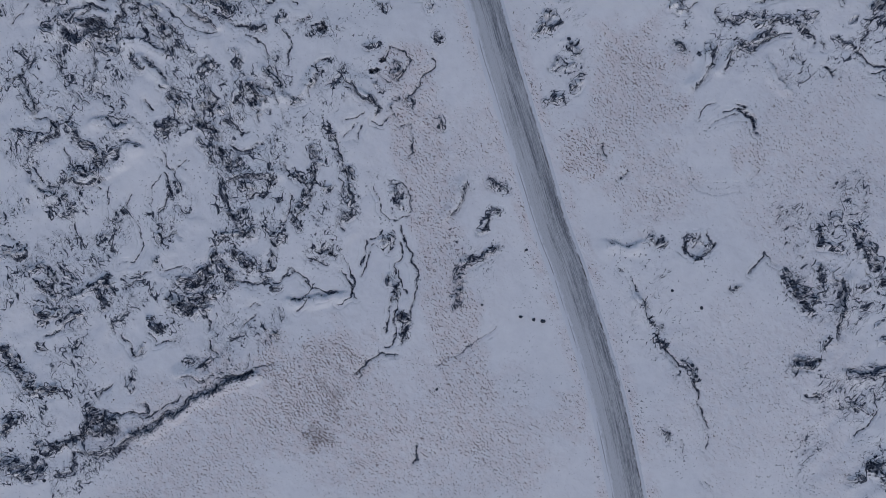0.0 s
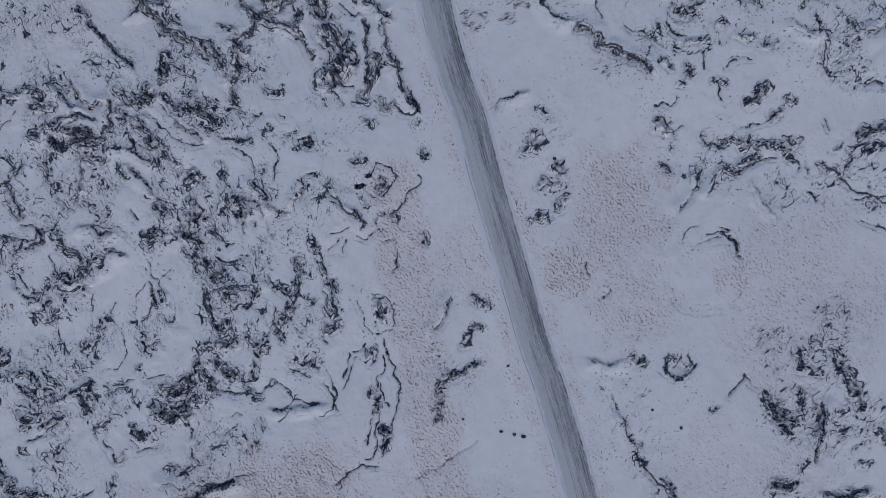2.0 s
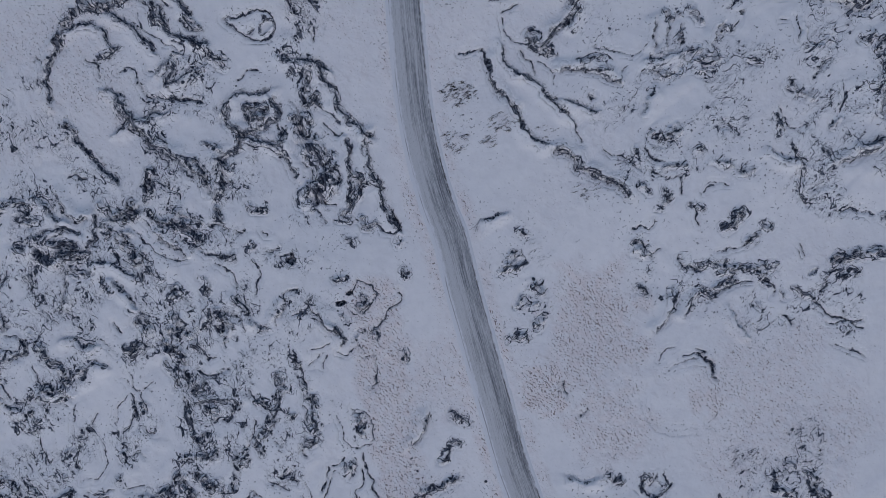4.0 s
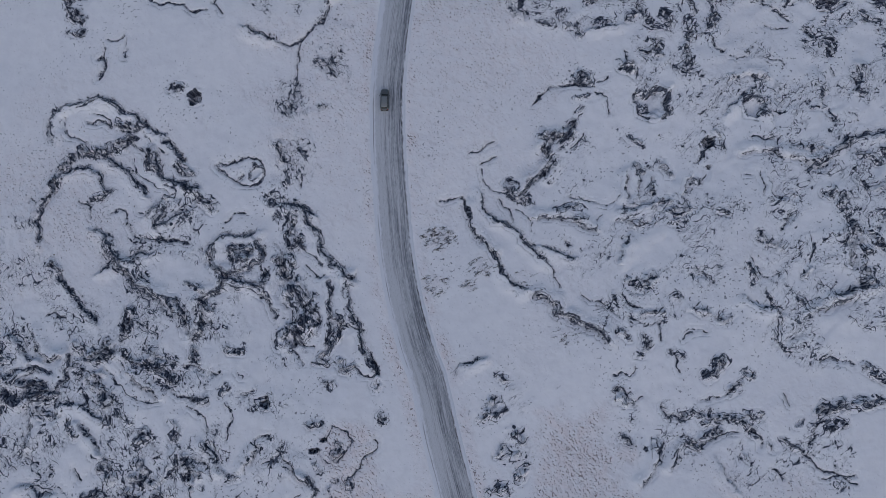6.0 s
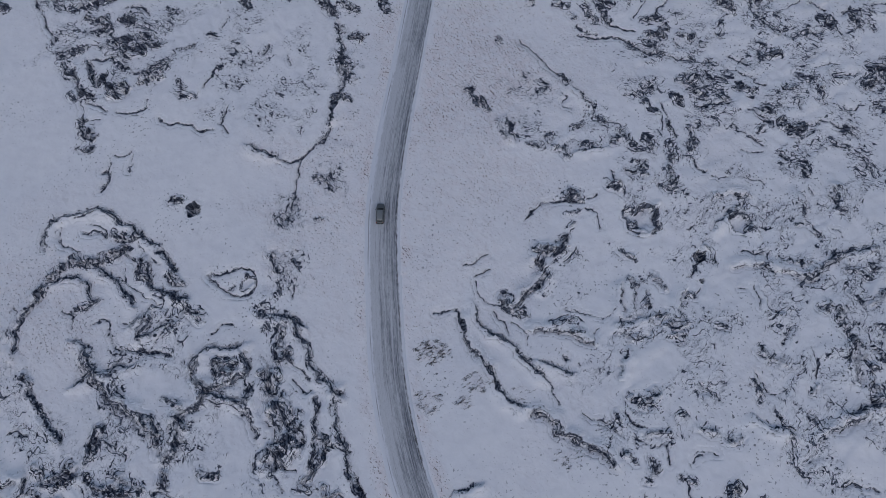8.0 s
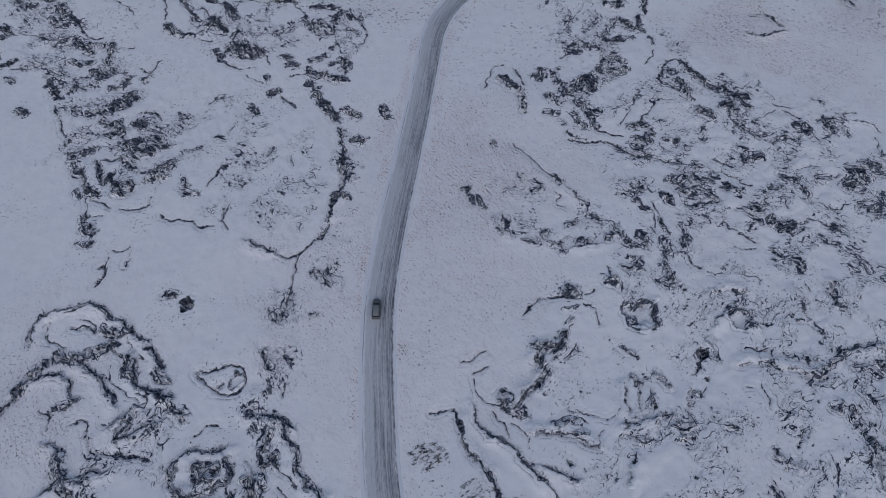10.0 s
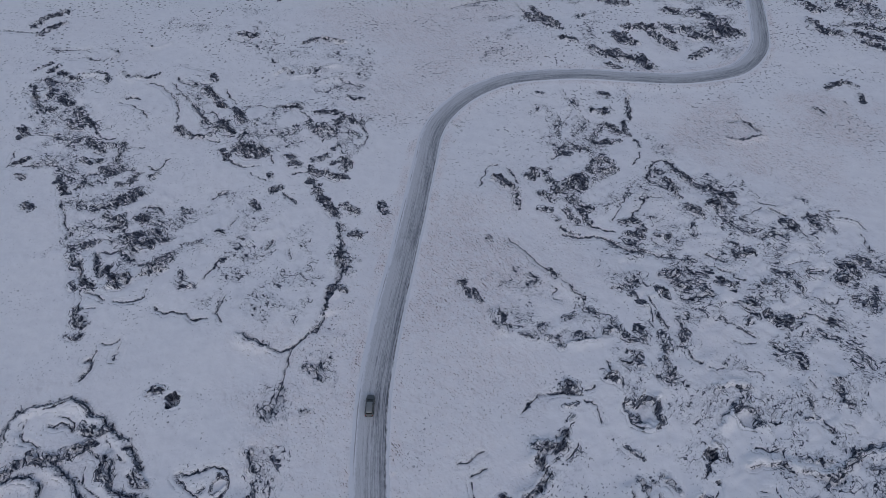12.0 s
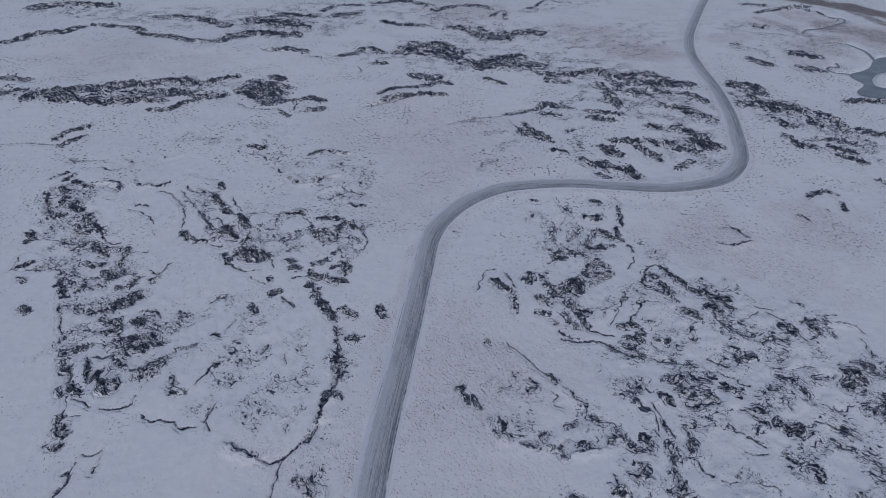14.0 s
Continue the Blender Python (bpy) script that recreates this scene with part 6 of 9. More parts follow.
outcrop(0.9, 0.90, (45.2, 114.1), (46.1, 112.7), (47.3, 112.5))
outcrop(1.8, 0.60, (49.0, 115.4), (49.8, 113.4))
outcrop(1.3, 0.50, (41.6, 114.3), (42.9, 115.1))
outcrop(0.9, 0.45, (33.4, 116.7), (35.4, 118.3))
fissure(0.4, 0.50, (31.2, 126.5), (32.3, 125.0), (31.5, 122.6), (33.3, 121.9))
outcrop(0.7, 0.50, (26.2, 128.7), (27.5, 128.2))
outcrop(0.7, 0.50, (26.7, 126.2), (28.7, 127.2))
fissure(0.4, 0.60, (19.0, 125.0), (20.3, 125.5))
outcrop(0.7, 0.50, (28.4, 114.2), (29.7, 115.0))
outcrop(0.8, 0.60, (31.2, 112.3), (32.2, 110.3))
outcrop(0.7, 0.50, (29.4, 112.2), (31.2, 111.6))
outcrop(0.8, 0.55, (34.8, 111.8), (36.6, 112.6), (39.0, 112.7))
outcrop(0.7, 0.50, (24.7, 112.6), (25.9, 112.4))
outcrop(0.8, 0.40, (19.5, 118.1), (20.0, 115.2), (20.6, 113.8))
outcrop(1.2, 0.60, (46.2, 109.7), (47.2, 108.5), (45.2, 107.3))
outcrop(0.8, 0.60, (46.9, 107.1), (48.0, 106.8))
fissure(0.5, 0.80, (41.0, 107.5), (41.6, 105.8), (42.7, 104.6))
outcrop(2.5, 0.40, (40.8, 104.2), (42.4, 103.7))
fissure(0.3, 0.60, (43.5, 103.7), (43.2, 101.9))
fissure(0.3, 0.40, (29.1, 99.9), (30.7, 100.2), (32.4, 100.0), (34.6, 99.6))
outcrop(1.4, 0.70, (32.1, 102.5), (33.1, 101.9), (32.5, 100.7))
fissure(0.4, 0.70, (49.0, 126.0), (49.9, 127.7), (51.3, 129.4))
outcrop(1.0, 0.80, (49.4, 124.4), (50.4, 122.9), (51.5, 122.2))
fissure(0.5, 0.70, (52.6, 124.6), (53.4, 122.4), (54.2, 120.4))
outcrop(1.2, 0.60, (54.0, 119.4), (54.6, 117.9), (54.9, 116.1))
outcrop(1.3, 0.80, (53.8, 114.3), (53.8, 112.2), (53.8, 110.8))
outcrop(1.6, 0.90, (52.7, 108.8), (53.0, 106.8), (53.4, 104.9))
outcrop(0.9, 0.95, (52.1, 104.2), (52.7, 103.4), (53.9, 103.9))
fissure(0.3, 0.40, (50.2, 106.0), (50.9, 104.2), (51.7, 102.6))
fissure(0.4, 0.50, (52.6, 121.5), (52.3, 117.1))
outcrop(2.7, 0.65, (58.3, 130.6), (61.1, 131.6))
outcrop(2.0, 0.65, (55.5, 126.4), (56.9, 125.2))
outcrop(1.7, 0.60, (59.7, 128.3), (62.1, 127.6))
outcrop(1.6, 0.50, (58.8, 118.9), (58.6, 115.3), (57.5, 113.1))
fissure(0.8, 0.90, (72.2, 163.9), (74.1, 162.4), (76.2, 161.9))
outcrop(2.0, 0.90, (77.2, 162.6), (79.4, 159.9), (82.2, 159.3))
outcrop(1.6, 0.80, (70.4, 166.0), (72.4, 164.6))
outcrop(3.9, 0.75, (76.2, 156.1), (77.8, 154.1))
outcrop(1.6, 0.85, (80.2, 157.4), (81.8, 155.4))
outcrop(3.0, 0.65, (69.7, 153.6), (72.1, 151.7))
fissure(0.7, 0.80, (75.9, 152.6), (77.4, 150.0))
fissure(0.4, 0.60, (82.8, 151.4), (86.4, 153.7), (88.2, 154.8))
fissure(0.4, 0.70, (88.3, 157.5), (90.2, 156.4), (92.3, 156.1))
fissure(0.7, 0.90, (90.4, 155.0), (92.1, 153.6), (93.9, 152.5))
outcrop(2.6, 0.75, (93.1, 150.1), (94.4, 148.6))
fissure(0.6, 0.70, (84.9, 144.7), (88.7, 145.5), (91.5, 145.7))
fissure(0.6, 0.80, (98.2, 152.4), (100.5, 153.0), (101.7, 152.2))
outcrop(2.0, 0.70, (100.0, 151.5), (100.7, 149.6))
fissure(0.4, 0.60, (104.8, 149.3), (105.1, 147.4))
outcrop(0.9, 0.50, (106.3, 152.9), (109.1, 152.7), (111.0, 152.2))
fissure(0.4, 0.70, (111.0, 152.2), (112.3, 150.3), (113.3, 149.4))
fissure(0.4, 0.60, (105.7, 154.9), (108.8, 155.6))
outcrop(1.2, 0.50, (68.9, 147.5), (68.9, 144.6))
fissure(0.4, 0.50, (79.0, 148.2), (81.7, 145.5))
outcrop(2.2, 0.65, (77.6, 138.7), (80.5, 139.5))
fissure(0.5, 0.80, (69.3, 138.2), (71.1, 137.1), (73.0, 136.7))
fissure(0.5, 0.70, (69.1, 134.7), (71.5, 133.6), (73.8, 132.4))
fissure(0.5, 0.80, (74.4, 132.5), (74.2, 130.8), (76.5, 130.6))
outcrop(2.3, 0.65, (71.2, 130.3), (72.7, 128.7))
fissure(0.5, 0.70, (63.5, 133.5), (65.1, 131.9), (67.5, 131.2))
fissure(0.5, 0.75, (61.0, 124.4), (64.0, 125.0), (66.8, 125.8))
fissure(0.5, 0.60, (62.5, 129.2), (65.6, 128.6))
fissure(0.4, 0.60, (64.1, 136.1), (66.1, 135.9))
outcrop(1.3, 0.60, (66.5, 127.1), (67.7, 125.9))
fissure(0.5, 0.75, (72.0, 124.2), (74.1, 122.8), (75.9, 120.7))
fissure(0.5, 0.75, (70.2, 118.1), (72.1, 116.1), (73.7, 115.4))
fissure(0.4, 0.60, (68.2, 119.5), (69.1, 118.3))
outcrop(1.3, 0.65, (73.0, 119.0), (74.2, 119.8))
fissure(0.5, 0.80, (84.6, 133.4), (86.2, 132.3), (88.1, 134.2))
outcrop(1.0, 0.60, (80.9, 130.4), (82.8, 130.0))
outcrop(1.3, 0.55, (88.9, 130.9), (88.3, 127.6))
fissure(0.5, 0.70, (83.1, 127.3), (83.0, 125.2))
fissure(0.4, 0.50, (89.0, 135.9), (91.9, 137.3), (94.5, 137.1))
fissure(0.5, 0.65, (92.2, 134.4), (96.2, 134.7), (98.6, 135.7))
outcrop(1.7, 0.55, (75.2, 124.4), (76.9, 123.8))
outcrop(2.6, 0.80, (79.1, 120.8), (80.4, 119.4), (82.6, 120.3))
fissure(0.8, 0.95, (83.3, 120.6), (85.2, 120.8), (86.6, 121.3))
fissure(0.5, 0.80, (86.9, 122.1), (89.2, 121.4), (91.4, 120.8))
fissure(0.5, 0.70, (91.4, 120.8), (93.0, 120.2), (94.0, 119.2))
fissure(0.4, 0.50, (81.8, 118.1), (85.4, 119.7))
outcrop(2.5, 0.80, (101.7, 136.7), (103.4, 136.0), (104.0, 134.3))
outcrop(3.1, 0.70, (101.3, 134.1), (99.2, 132.3))
outcrop(2.2, 0.65, (105.2, 138.7), (107.6, 138.0))
fissure(0.6, 0.70, (110.3, 142.6), (110.9, 145.4), (111.3, 147.4))
fissure(0.4, 0.70, (107.5, 136.2), (110.7, 136.1))
outcrop(1.7, 0.50, (100.7, 126.7), (103.0, 126.1))
fissure(0.5, 0.80, (106.1, 130.3), (105.3, 127.8), (104.2, 124.6))
fissure(0.4, 0.60, (93.2, 125.5), (95.1, 125.3), (97.5, 126.5))
fissure(0.5, 0.80, (88.3, 117.0), (89.6, 116.4), (91.3, 116.0))
fissure(0.5, 0.70, (77.2, 113.6), (78.1, 112.6), (79.2, 112.3))
fissure(0.4, 0.60, (69.0, 113.8), (71.2, 113.2), (73.1, 113.7))
outcrop(1.6, 0.50, (80.8, 110.4), (81.5, 109.1))
fissure(0.3, 0.70, (71.0, 106.9), (71.9, 106.2), (72.3, 105.7))
fissure(0.4, 0.50, (69.3, 107.1), (71.0, 106.9))
fissure(0.5, 0.80, (58.1, 110.4), (59.3, 108.5), (60.4, 108.2))
fissure(0.3, 0.60, (61.4, 107.3), (63.5, 106.8), (64.9, 107.5))
outcrop(0.8, 0.50, (61.9, 102.9), (62.9, 102.3))
fissure(0.5, 0.60, (65.9, 103.1), (67.3, 102.2), (67.2, 100.7))
fissure(0.5, 0.70, (81.2, 105.2), (81.7, 104.0))
fissure(0.5, 0.70, (85.3, 104.2), (86.0, 103.0), (86.0, 101.8))
fissure(0.4, 0.70, (95.8, 111.2), (96.2, 109.6))
fissure(0.4, 0.60, (94.6, 113.9), (95.3, 112.8))
outcrop(1.7, 0.70, (-10.2, 150.0), (-8.5, 147.1))
fissure(0.9, 0.75, (-63.0, 101.4), (-61.8, 104.1))
fissure(1.0, 0.85, (-62.5, 97.6), (-61.4, 100.2), (-62.9, 102.0))
fissure(0.6, 0.60, (-58.1, 105.6), (-57.7, 102.3))
fissure(0.7, 0.80, (-28.2, 106.7), (-25.8, 106.1), (-23.6, 106.9), (-21.2, 109.5), (-19.1, 111.3), (-17.8, 114.3))
fissure(0.6, 0.80, (-23.1, 107.6), (-23.5, 103.6), (-23.4, 97.9), (-24.0, 93.1))
outcrop(1.2, 0.60, (-19.4, 103.2), (-17.4, 102.0))
outcrop(1.1, 0.60, (-17.2, 102.6), (-16.0, 100.2))
outcrop(1.4, 0.80, (-47.4, 96.0), (-45.8, 96.4))
hollow(-43.0, 94.6, 1.3, 1.30)
hollow(-46.6, 96.0, 1.0, 0.60)
outcrop(1.2, 0.65, (11.1, 126.0), (13.1, 122.1))
outcrop(1.1, 0.65, (13.7, 123.7), (15.2, 120.7))
fissure(0.5, 0.60, (23.3, 95.6), (26.2, 98.8), (30.8, 100.2), (34.1, 99.8))
field(23.2, 0.45, (-117.9, 195.3), (-97.1, 164.9), (-78.1, 148.6))
field(29.4, 0.45, (-72.1, 133.6), (-62.8, 137.9))
field(30.8, 0.35, (-53.5, 180.5), (-25.7, 179.9))
field(37.5, 0.30, (-43.5, 137.2), (-35.7, 122.4))
field(26.1, 0.38, (41.5, 190.1), (43.0, 158.7))
field(29.2, 0.38, (63.9, 160.1), (84.1, 153.1), (95.2, 147.9))
field(33.5, 0.42, (58.2, 131.3), (78.1, 132.5), (106.3, 134.2))
field(34.7, 0.30, (55.8, 107.4), (78.9, 107.3), (100.6, 112.6))
field(18.4, 0.25, (25.1, 124.4), (38.1, 116.1))
field(30.2, 0.20, (-37.9, 210.9), (-25.7, 202.4))
field(6.7, 0.20, (-18.2, 103.2), (-12.9, 98.5))
heath(12.7, 106.3, 17.4, 0.40)
heath(21.4, 129.0, 26.0, 0.30)
heath(-8.1, 114.8, 11.0, 0.40)
heath(-11.8, 203.4, 21.1, 0.40)
heath(105.1, 176.6, 18.9, 0.40)
heath(-18.4, 98.2, 16.8, 0.40)
scrub(9.0, 185.0, 1.6, 0.50)
scrub(7.5, 177.6, 1.3, 0.50)
outcrop(5.2, 0.80, (-207.0, 291.1), (-198.7, 290.6), (-192.4, 289.2))
outcrop(8.0, 0.90, (-195.9, 275.1), (-189.1, 274.5))
outcrop(11.3, 0.80, (-178.1, 269.3), (-172.5, 274.4), (-161.9, 269.2))
outcrop(11.0, 0.70, (-167.2, 278.2), (-153.4, 281.1), (-143.2, 286.3))
outcrop(7.6, 0.75, (-159.5, 269.5), (-146.2, 267.8), (-132.7, 270.5))
outcrop(9.1, 0.75, (-136.6, 278.3), (-122.0, 279.9), (-106.5, 279.6))
outcrop(8.3, 0.80, (-151.3, 286.8), (-137.0, 289.8), (-124.2, 297.0), (-116.3, 294.3))
outcrop(4.1, 0.85, (-130.4, 270.7), (-120.3, 270.6))
outcrop(3.5, 0.90, (-122.2, 261.4), (-114.2, 262.2), (-110.3, 270.4), (-102.4, 275.6), (-96.7, 280.7))
outcrop(4.2, 0.80, (-111.1, 291.3), (-108.6, 298.8), (-99.4, 303.5))
outcrop(15.0, 0.85, (-88.1, 293.9), (-80.7, 291.2), (-75.6, 278.5))
outcrop(4.7, 0.75, (-93.5, 286.4), (-84.0, 280.8))
outcrop(4.7, 0.80, (-83.5, 305.4), (-77.1, 302.4))
outcrop(4.1, 0.75, (-75.2, 295.3), (-70.4, 292.4))
fissure(2.3, 0.80, (-89.2, 273.9), (-82.5, 268.5), (-75.0, 268.1), (-67.4, 267.1))
outcrop(4.4, 0.80, (-70.2, 277.1), (-63.3, 279.8), (-58.8, 282.2), (-52.4, 279.0))
fissure(1.0, 0.80, (-62.6, 267.6), (-63.7, 276.6))
outcrop(4.7, 0.70, (-56.7, 268.2), (-51.1, 270.6))
outcrop(2.6, 0.75, (-66.6, 264.2), (-63.5, 261.7))
outcrop(3.4, 0.80, (-144.6, 232.9), (-144.1, 239.3), (-140.9, 241.6), (-139.4, 244.8))
outcrop(2.5, 0.65, (-140.1, 227.3), (-138.4, 233.5), (-135.6, 236.2))
fissure(1.4, 0.40, (-162.1, 226.6), (-152.6, 228.4), (-141.9, 228.5))
outcrop(8.3, 0.90, (-236.6, 338.0), (-232.3, 345.5), (-227.0, 354.4), (-217.8, 357.8), (-213.6, 367.2))
outcrop(6.0, 0.85, (-207.3, 373.7), (-196.7, 372.9), (-182.6, 371.5), (-174.5, 361.6))
outcrop(7.2, 0.85, (-170.5, 360.0), (-156.9, 358.6), (-144.9, 353.0), (-125.7, 352.5))
outcrop(12.0, 0.75, (-263.3, 403.1), (-245.3, 415.6), (-219.9, 416.7))
outcrop(10.1, 0.60, (-180.5, 395.7), (-160.5, 398.6), (-133.9, 384.0))
outcrop(17.7, 0.85, (-121.2, 398.0), (-102.6, 394.4), (-91.0, 390.0))
outcrop(13.7, 0.70, (-124.4, 357.7), (-112.3, 370.0), (-88.7, 367.7))
outcrop(8.3, 0.80, (-107.7, 412.9), (-88.6, 409.1), (-85.6, 412.2))
outcrop(10.1, 0.75, (-71.5, 414.2), (-61.5, 419.7))
outcrop(7.4, 0.50, (-94.2, 342.0), (-82.4, 343.5), (-75.3, 339.7))
fissure(2.5, 0.60, (-71.3, 335.7), (-62.0, 334.2))
outcrop(4.7, 0.75, (-56.7, 337.5), (-48.6, 343.1), (-44.0, 353.2), (-33.5, 345.0))
outcrop(4.2, 0.90, (-37.4, 329.3), (-31.6, 330.0))
fissure(1.2, 0.80, (-43.8, 323.5), (-41.1, 315.7))
outcrop(5.7, 0.70, (-84.4, 423.2), (-76.2, 438.8), (-61.7, 444.0))
outcrop(9.1, 0.60, (-54.7, 449.7), (-31.7, 456.4), (-15.3, 448.1))
outcrop(6.5, 0.70, (-41.2, 405.7), (-26.3, 399.1), (-15.9, 400.6))
outcrop(21.5, 0.85, (-16.0, 356.7), (-3.5, 358.3), (3.1, 349.5))
outcrop(7.7, 0.75, (-27.5, 345.7), (-17.2, 351.7))
outcrop(8.7, 0.85, (-14.1, 313.4), (-4.1, 310.7))
outcrop(4.9, 0.85, (-25.5, 281.9), (-15.8, 286.9), (-5.7, 290.6))
outcrop(3.3, 0.70, (-28.9, 288.1), (-21.9, 295.6), (-6.2, 299.5))
fissure(2.4, 0.70, (-32.1, 275.0), (-20.3, 281.2))
outcrop(9.8, 0.80, (-2.8, 344.2), (9.4, 338.5), (18.4, 333.5))
outcrop(11.6, 0.75, (1.8, 397.0), (19.2, 393.5))
outcrop(17.6, 0.85, (19.0, 382.1), (32.4, 380.6))
outcrop(13.2, 0.80, (36.2, 390.0), (53.8, 394.7))
outcrop(12.5, 0.80, (18.3, 329.2), (33.2, 335.3), (48.0, 334.5))
outcrop(9.2, 0.70, (21.4, 338.2), (40.2, 349.5))
outcrop(4.1, 0.80, (20.9, 313.6), (29.0, 308.5))
outcrop(5.5, 0.80, (47.0, 324.4), (58.2, 321.7), (73.7, 329.2), (80.1, 332.4))
outcrop(6.2, 0.75, (51.8, 315.6), (60.0, 314.2))
outcrop(6.4, 0.70, (-6.4, 303.0), (1.6, 305.4))
outcrop(4.9, 0.75, (-3.0, 288.2), (0.9, 290.0))
fissure(2.4, 0.85, (27.4, 273.9), (35.2, 279.0), (42.8, 280.4), (48.5, 286.6))
outcrop(3.6, 0.75, (46.0, 287.0), (53.1, 282.7))
outcrop(5.8, 0.90, (34.7, 256.8), (40.2, 253.2), (43.1, 248.5))
outcrop(1.6, 0.70, (54.5, 257.2), (56.1, 260.0))
outcrop(4.7, 0.65, (44.8, 275.7), (50.7, 273.4))
outcrop(6.3, 0.85, (76.3, 312.3), (79.1, 298.4), (80.3, 285.5))
outcrop(6.0, 0.80, (66.4, 272.1), (73.3, 269.9))
outcrop(11.1, 0.75, (81.5, 324.4), (96.2, 326.1))
outcrop(7.4, 0.80, (84.8, 313.3), (104.8, 315.5))
outcrop(8.8, 0.70, (88.0, 302.9), (98.1, 300.5))
outcrop(4.3, 0.75, (64.9, 277.8), (79.5, 276.3))
outcrop(3.2, 0.80, (55.3, 233.3), (58.0, 230.6))
outcrop(6.6, 0.85, (65.7, 243.4), (69.2, 239.1))
outcrop(7.0, 0.85, (61.2, 230.8), (66.9, 228.0))
outcrop(5.1, 0.85, (71.1, 228.4), (74.1, 223.7))
outcrop(4.3, 0.80, (69.2, 250.0), (81.0, 252.1))
outcrop(3.6, 0.85, (79.8, 247.1), (82.5, 240.3))
outcrop(3.2, 0.70, (59.8, 223.2), (62.5, 221.5))
outcrop(3.3, 0.65, (45.4, 239.2), (49.6, 238.6))
outcrop(11.0, 0.80, (101.9, 315.2), (111.0, 317.7), (120.6, 317.3))
outcrop(10.6, 0.70, (103.1, 331.0), (109.9, 323.7), (102.8, 308.0))
outcrop(7.4, 0.75, (107.4, 305.0), (117.8, 304.0), (122.0, 296.4))
outcrop(5.4, 0.75, (102.5, 287.9), (112.0, 285.7))
outcrop(5.0, 0.75, (111.0, 282.6), (115.9, 278.3))
outcrop(4.4, 0.70, (87.9, 265.8), (94.0, 266.4))
outcrop(7.4, 0.80, (101.8, 264.5), (106.1, 259.6), (106.2, 249.6))
outcrop(5.7, 0.80, (95.1, 246.1), (101.9, 246.8))
outcrop(3.2, 0.85, (90.2, 230.1), (97.7, 237.2))
outcrop(5.3, 0.75, (85.7, 252.5), (94.2, 250.9))
outcrop(6.5, 0.80, (108.2, 252.2), (112.0, 250.1))
outcrop(4.5, 0.75, (83.1, 242.7), (85.2, 238.3))
outcrop(11.9, 0.80, (145.4, 320.1), (152.6, 317.2), (152.4, 309.9))
outcrop(8.8, 0.70, (139.7, 295.0), (147.8, 292.6))
outcrop(6.0, 0.75, (148.1, 305.9), (149.1, 289.6))
outcrop(16.2, 0.92, (153.2, 293.2), (159.8, 290.7))
outcrop(5.5, 0.70, (148.8, 277.5), (149.9, 272.0))
outcrop(4.8, 0.80, (144.8, 263.3), (145.9, 255.8), (151.3, 252.8))
outcrop(5.2, 0.70, (163.2, 281.9), (163.9, 273.3))
outcrop(5.8, 0.75, (171.7, 288.8), (174.7, 280.1), (173.5, 268.8))
outcrop(3.6, 0.70, (158.2, 262.0), (166.5, 260.3), (172.3, 258.3))
outcrop(4.5, 0.75, (159.6, 247.4), (166.2, 243.4))
outcrop(4.7, 0.80, (158.9, 254.5), (165.7, 250.3))
outcrop(9.2, 0.80, (170.4, 360.9), (176.1, 352.4))
outcrop(11.7, 0.85, (201.8, 374.4), (209.6, 370.4))
outcrop(9.4, 0.65, (193.4, 350.0), (200.7, 346.6))
outcrop(5.6, 0.95, (192.6, 303.9), (204.7, 306.5), (211.8, 305.9))
outcrop(6.6, 0.92, (180.7, 271.1), (187.6, 268.6))
outcrop(10.7, 0.60, (216.1, 483.7), (228.0, 482.3))
outcrop(4.1, 0.80, (163.7, 228.3), (165.0, 227.6))
outcrop(7.0, 0.50, (236.7, 474.2), (263.5, 487.7))
outcrop(7.1, 0.40, (170.5, 385.8), (173.1, 384.0))
field(25.8, 0.40, (-179.6, 273.6), (-134.2, 278.6), (-99.7, 289.1))
field(73.0, 0.40, (-109.3, 393.5), (-82.3, 397.3))
field(37.7, 0.35, (-250.0, 405.1), (-171.2, 390.8), (-126.0, 391.1))
field(54.2, 0.40, (-2.8, 344.2), (48.7, 341.5), (89.4, 321.4))
field(42.0, 0.45, (79.1, 298.4), (107.8, 288.4), (100.4, 249.0))
field(39.9, 0.40, (147.9, 299.1), (160.6, 281.6), (169.0, 260.5))
field(42.2, 0.30, (-60.0, 433.9), (-14.4, 433.7), (8.9, 386.3))
field(11.6, 0.22, (-74.1, 249.8), (-45.6, 235.3))
field(9.0, 0.22, (-27.7, 207.9), (-20.4, 197.9))
field(18.1, 0.20, (41.0, 238.8), (59.2, 231.5))
heath(-5.8, 253.9, 46.1, 0.35)
heath(214.5, 432.9, 22.3, 0.60)
heath(244.9, 457.7, 19.5, 0.80)
heath(204.6, 360.4, 18.7, 0.50)
fissure(0.3, 0.65, (-65.9, 91.1), (-63.8, 91.9), (-61.9, 92.8))
fissure(0.4, 0.75, (-63.6, 88.2), (-62.0, 88.9), (-60.4, 88.6), (-59.0, 87.5))
fissure(0.3, 0.85, (-62.6, 90.6), (-61.0, 90.1), (-59.3, 88.8), (-58.7, 87.5))
fissure(0.3, 0.95, (-56.5, 87.1), (-53.9, 87.2), (-51.5, 87.8))
fissure(0.4, 0.55, (-54.0, 89.8), (-51.8, 88.3), (-51.5, 87.2))
fissure(0.3, 0.65, (-52.2, 86.7), (-51.1, 85.1))
fissure(0.3, 0.75, (-48.9, 84.1), (-47.2, 82.5))
fissure(0.4, 0.85, (-47.3, 85.2), (-45.0, 82.6), (-43.7, 81.6))
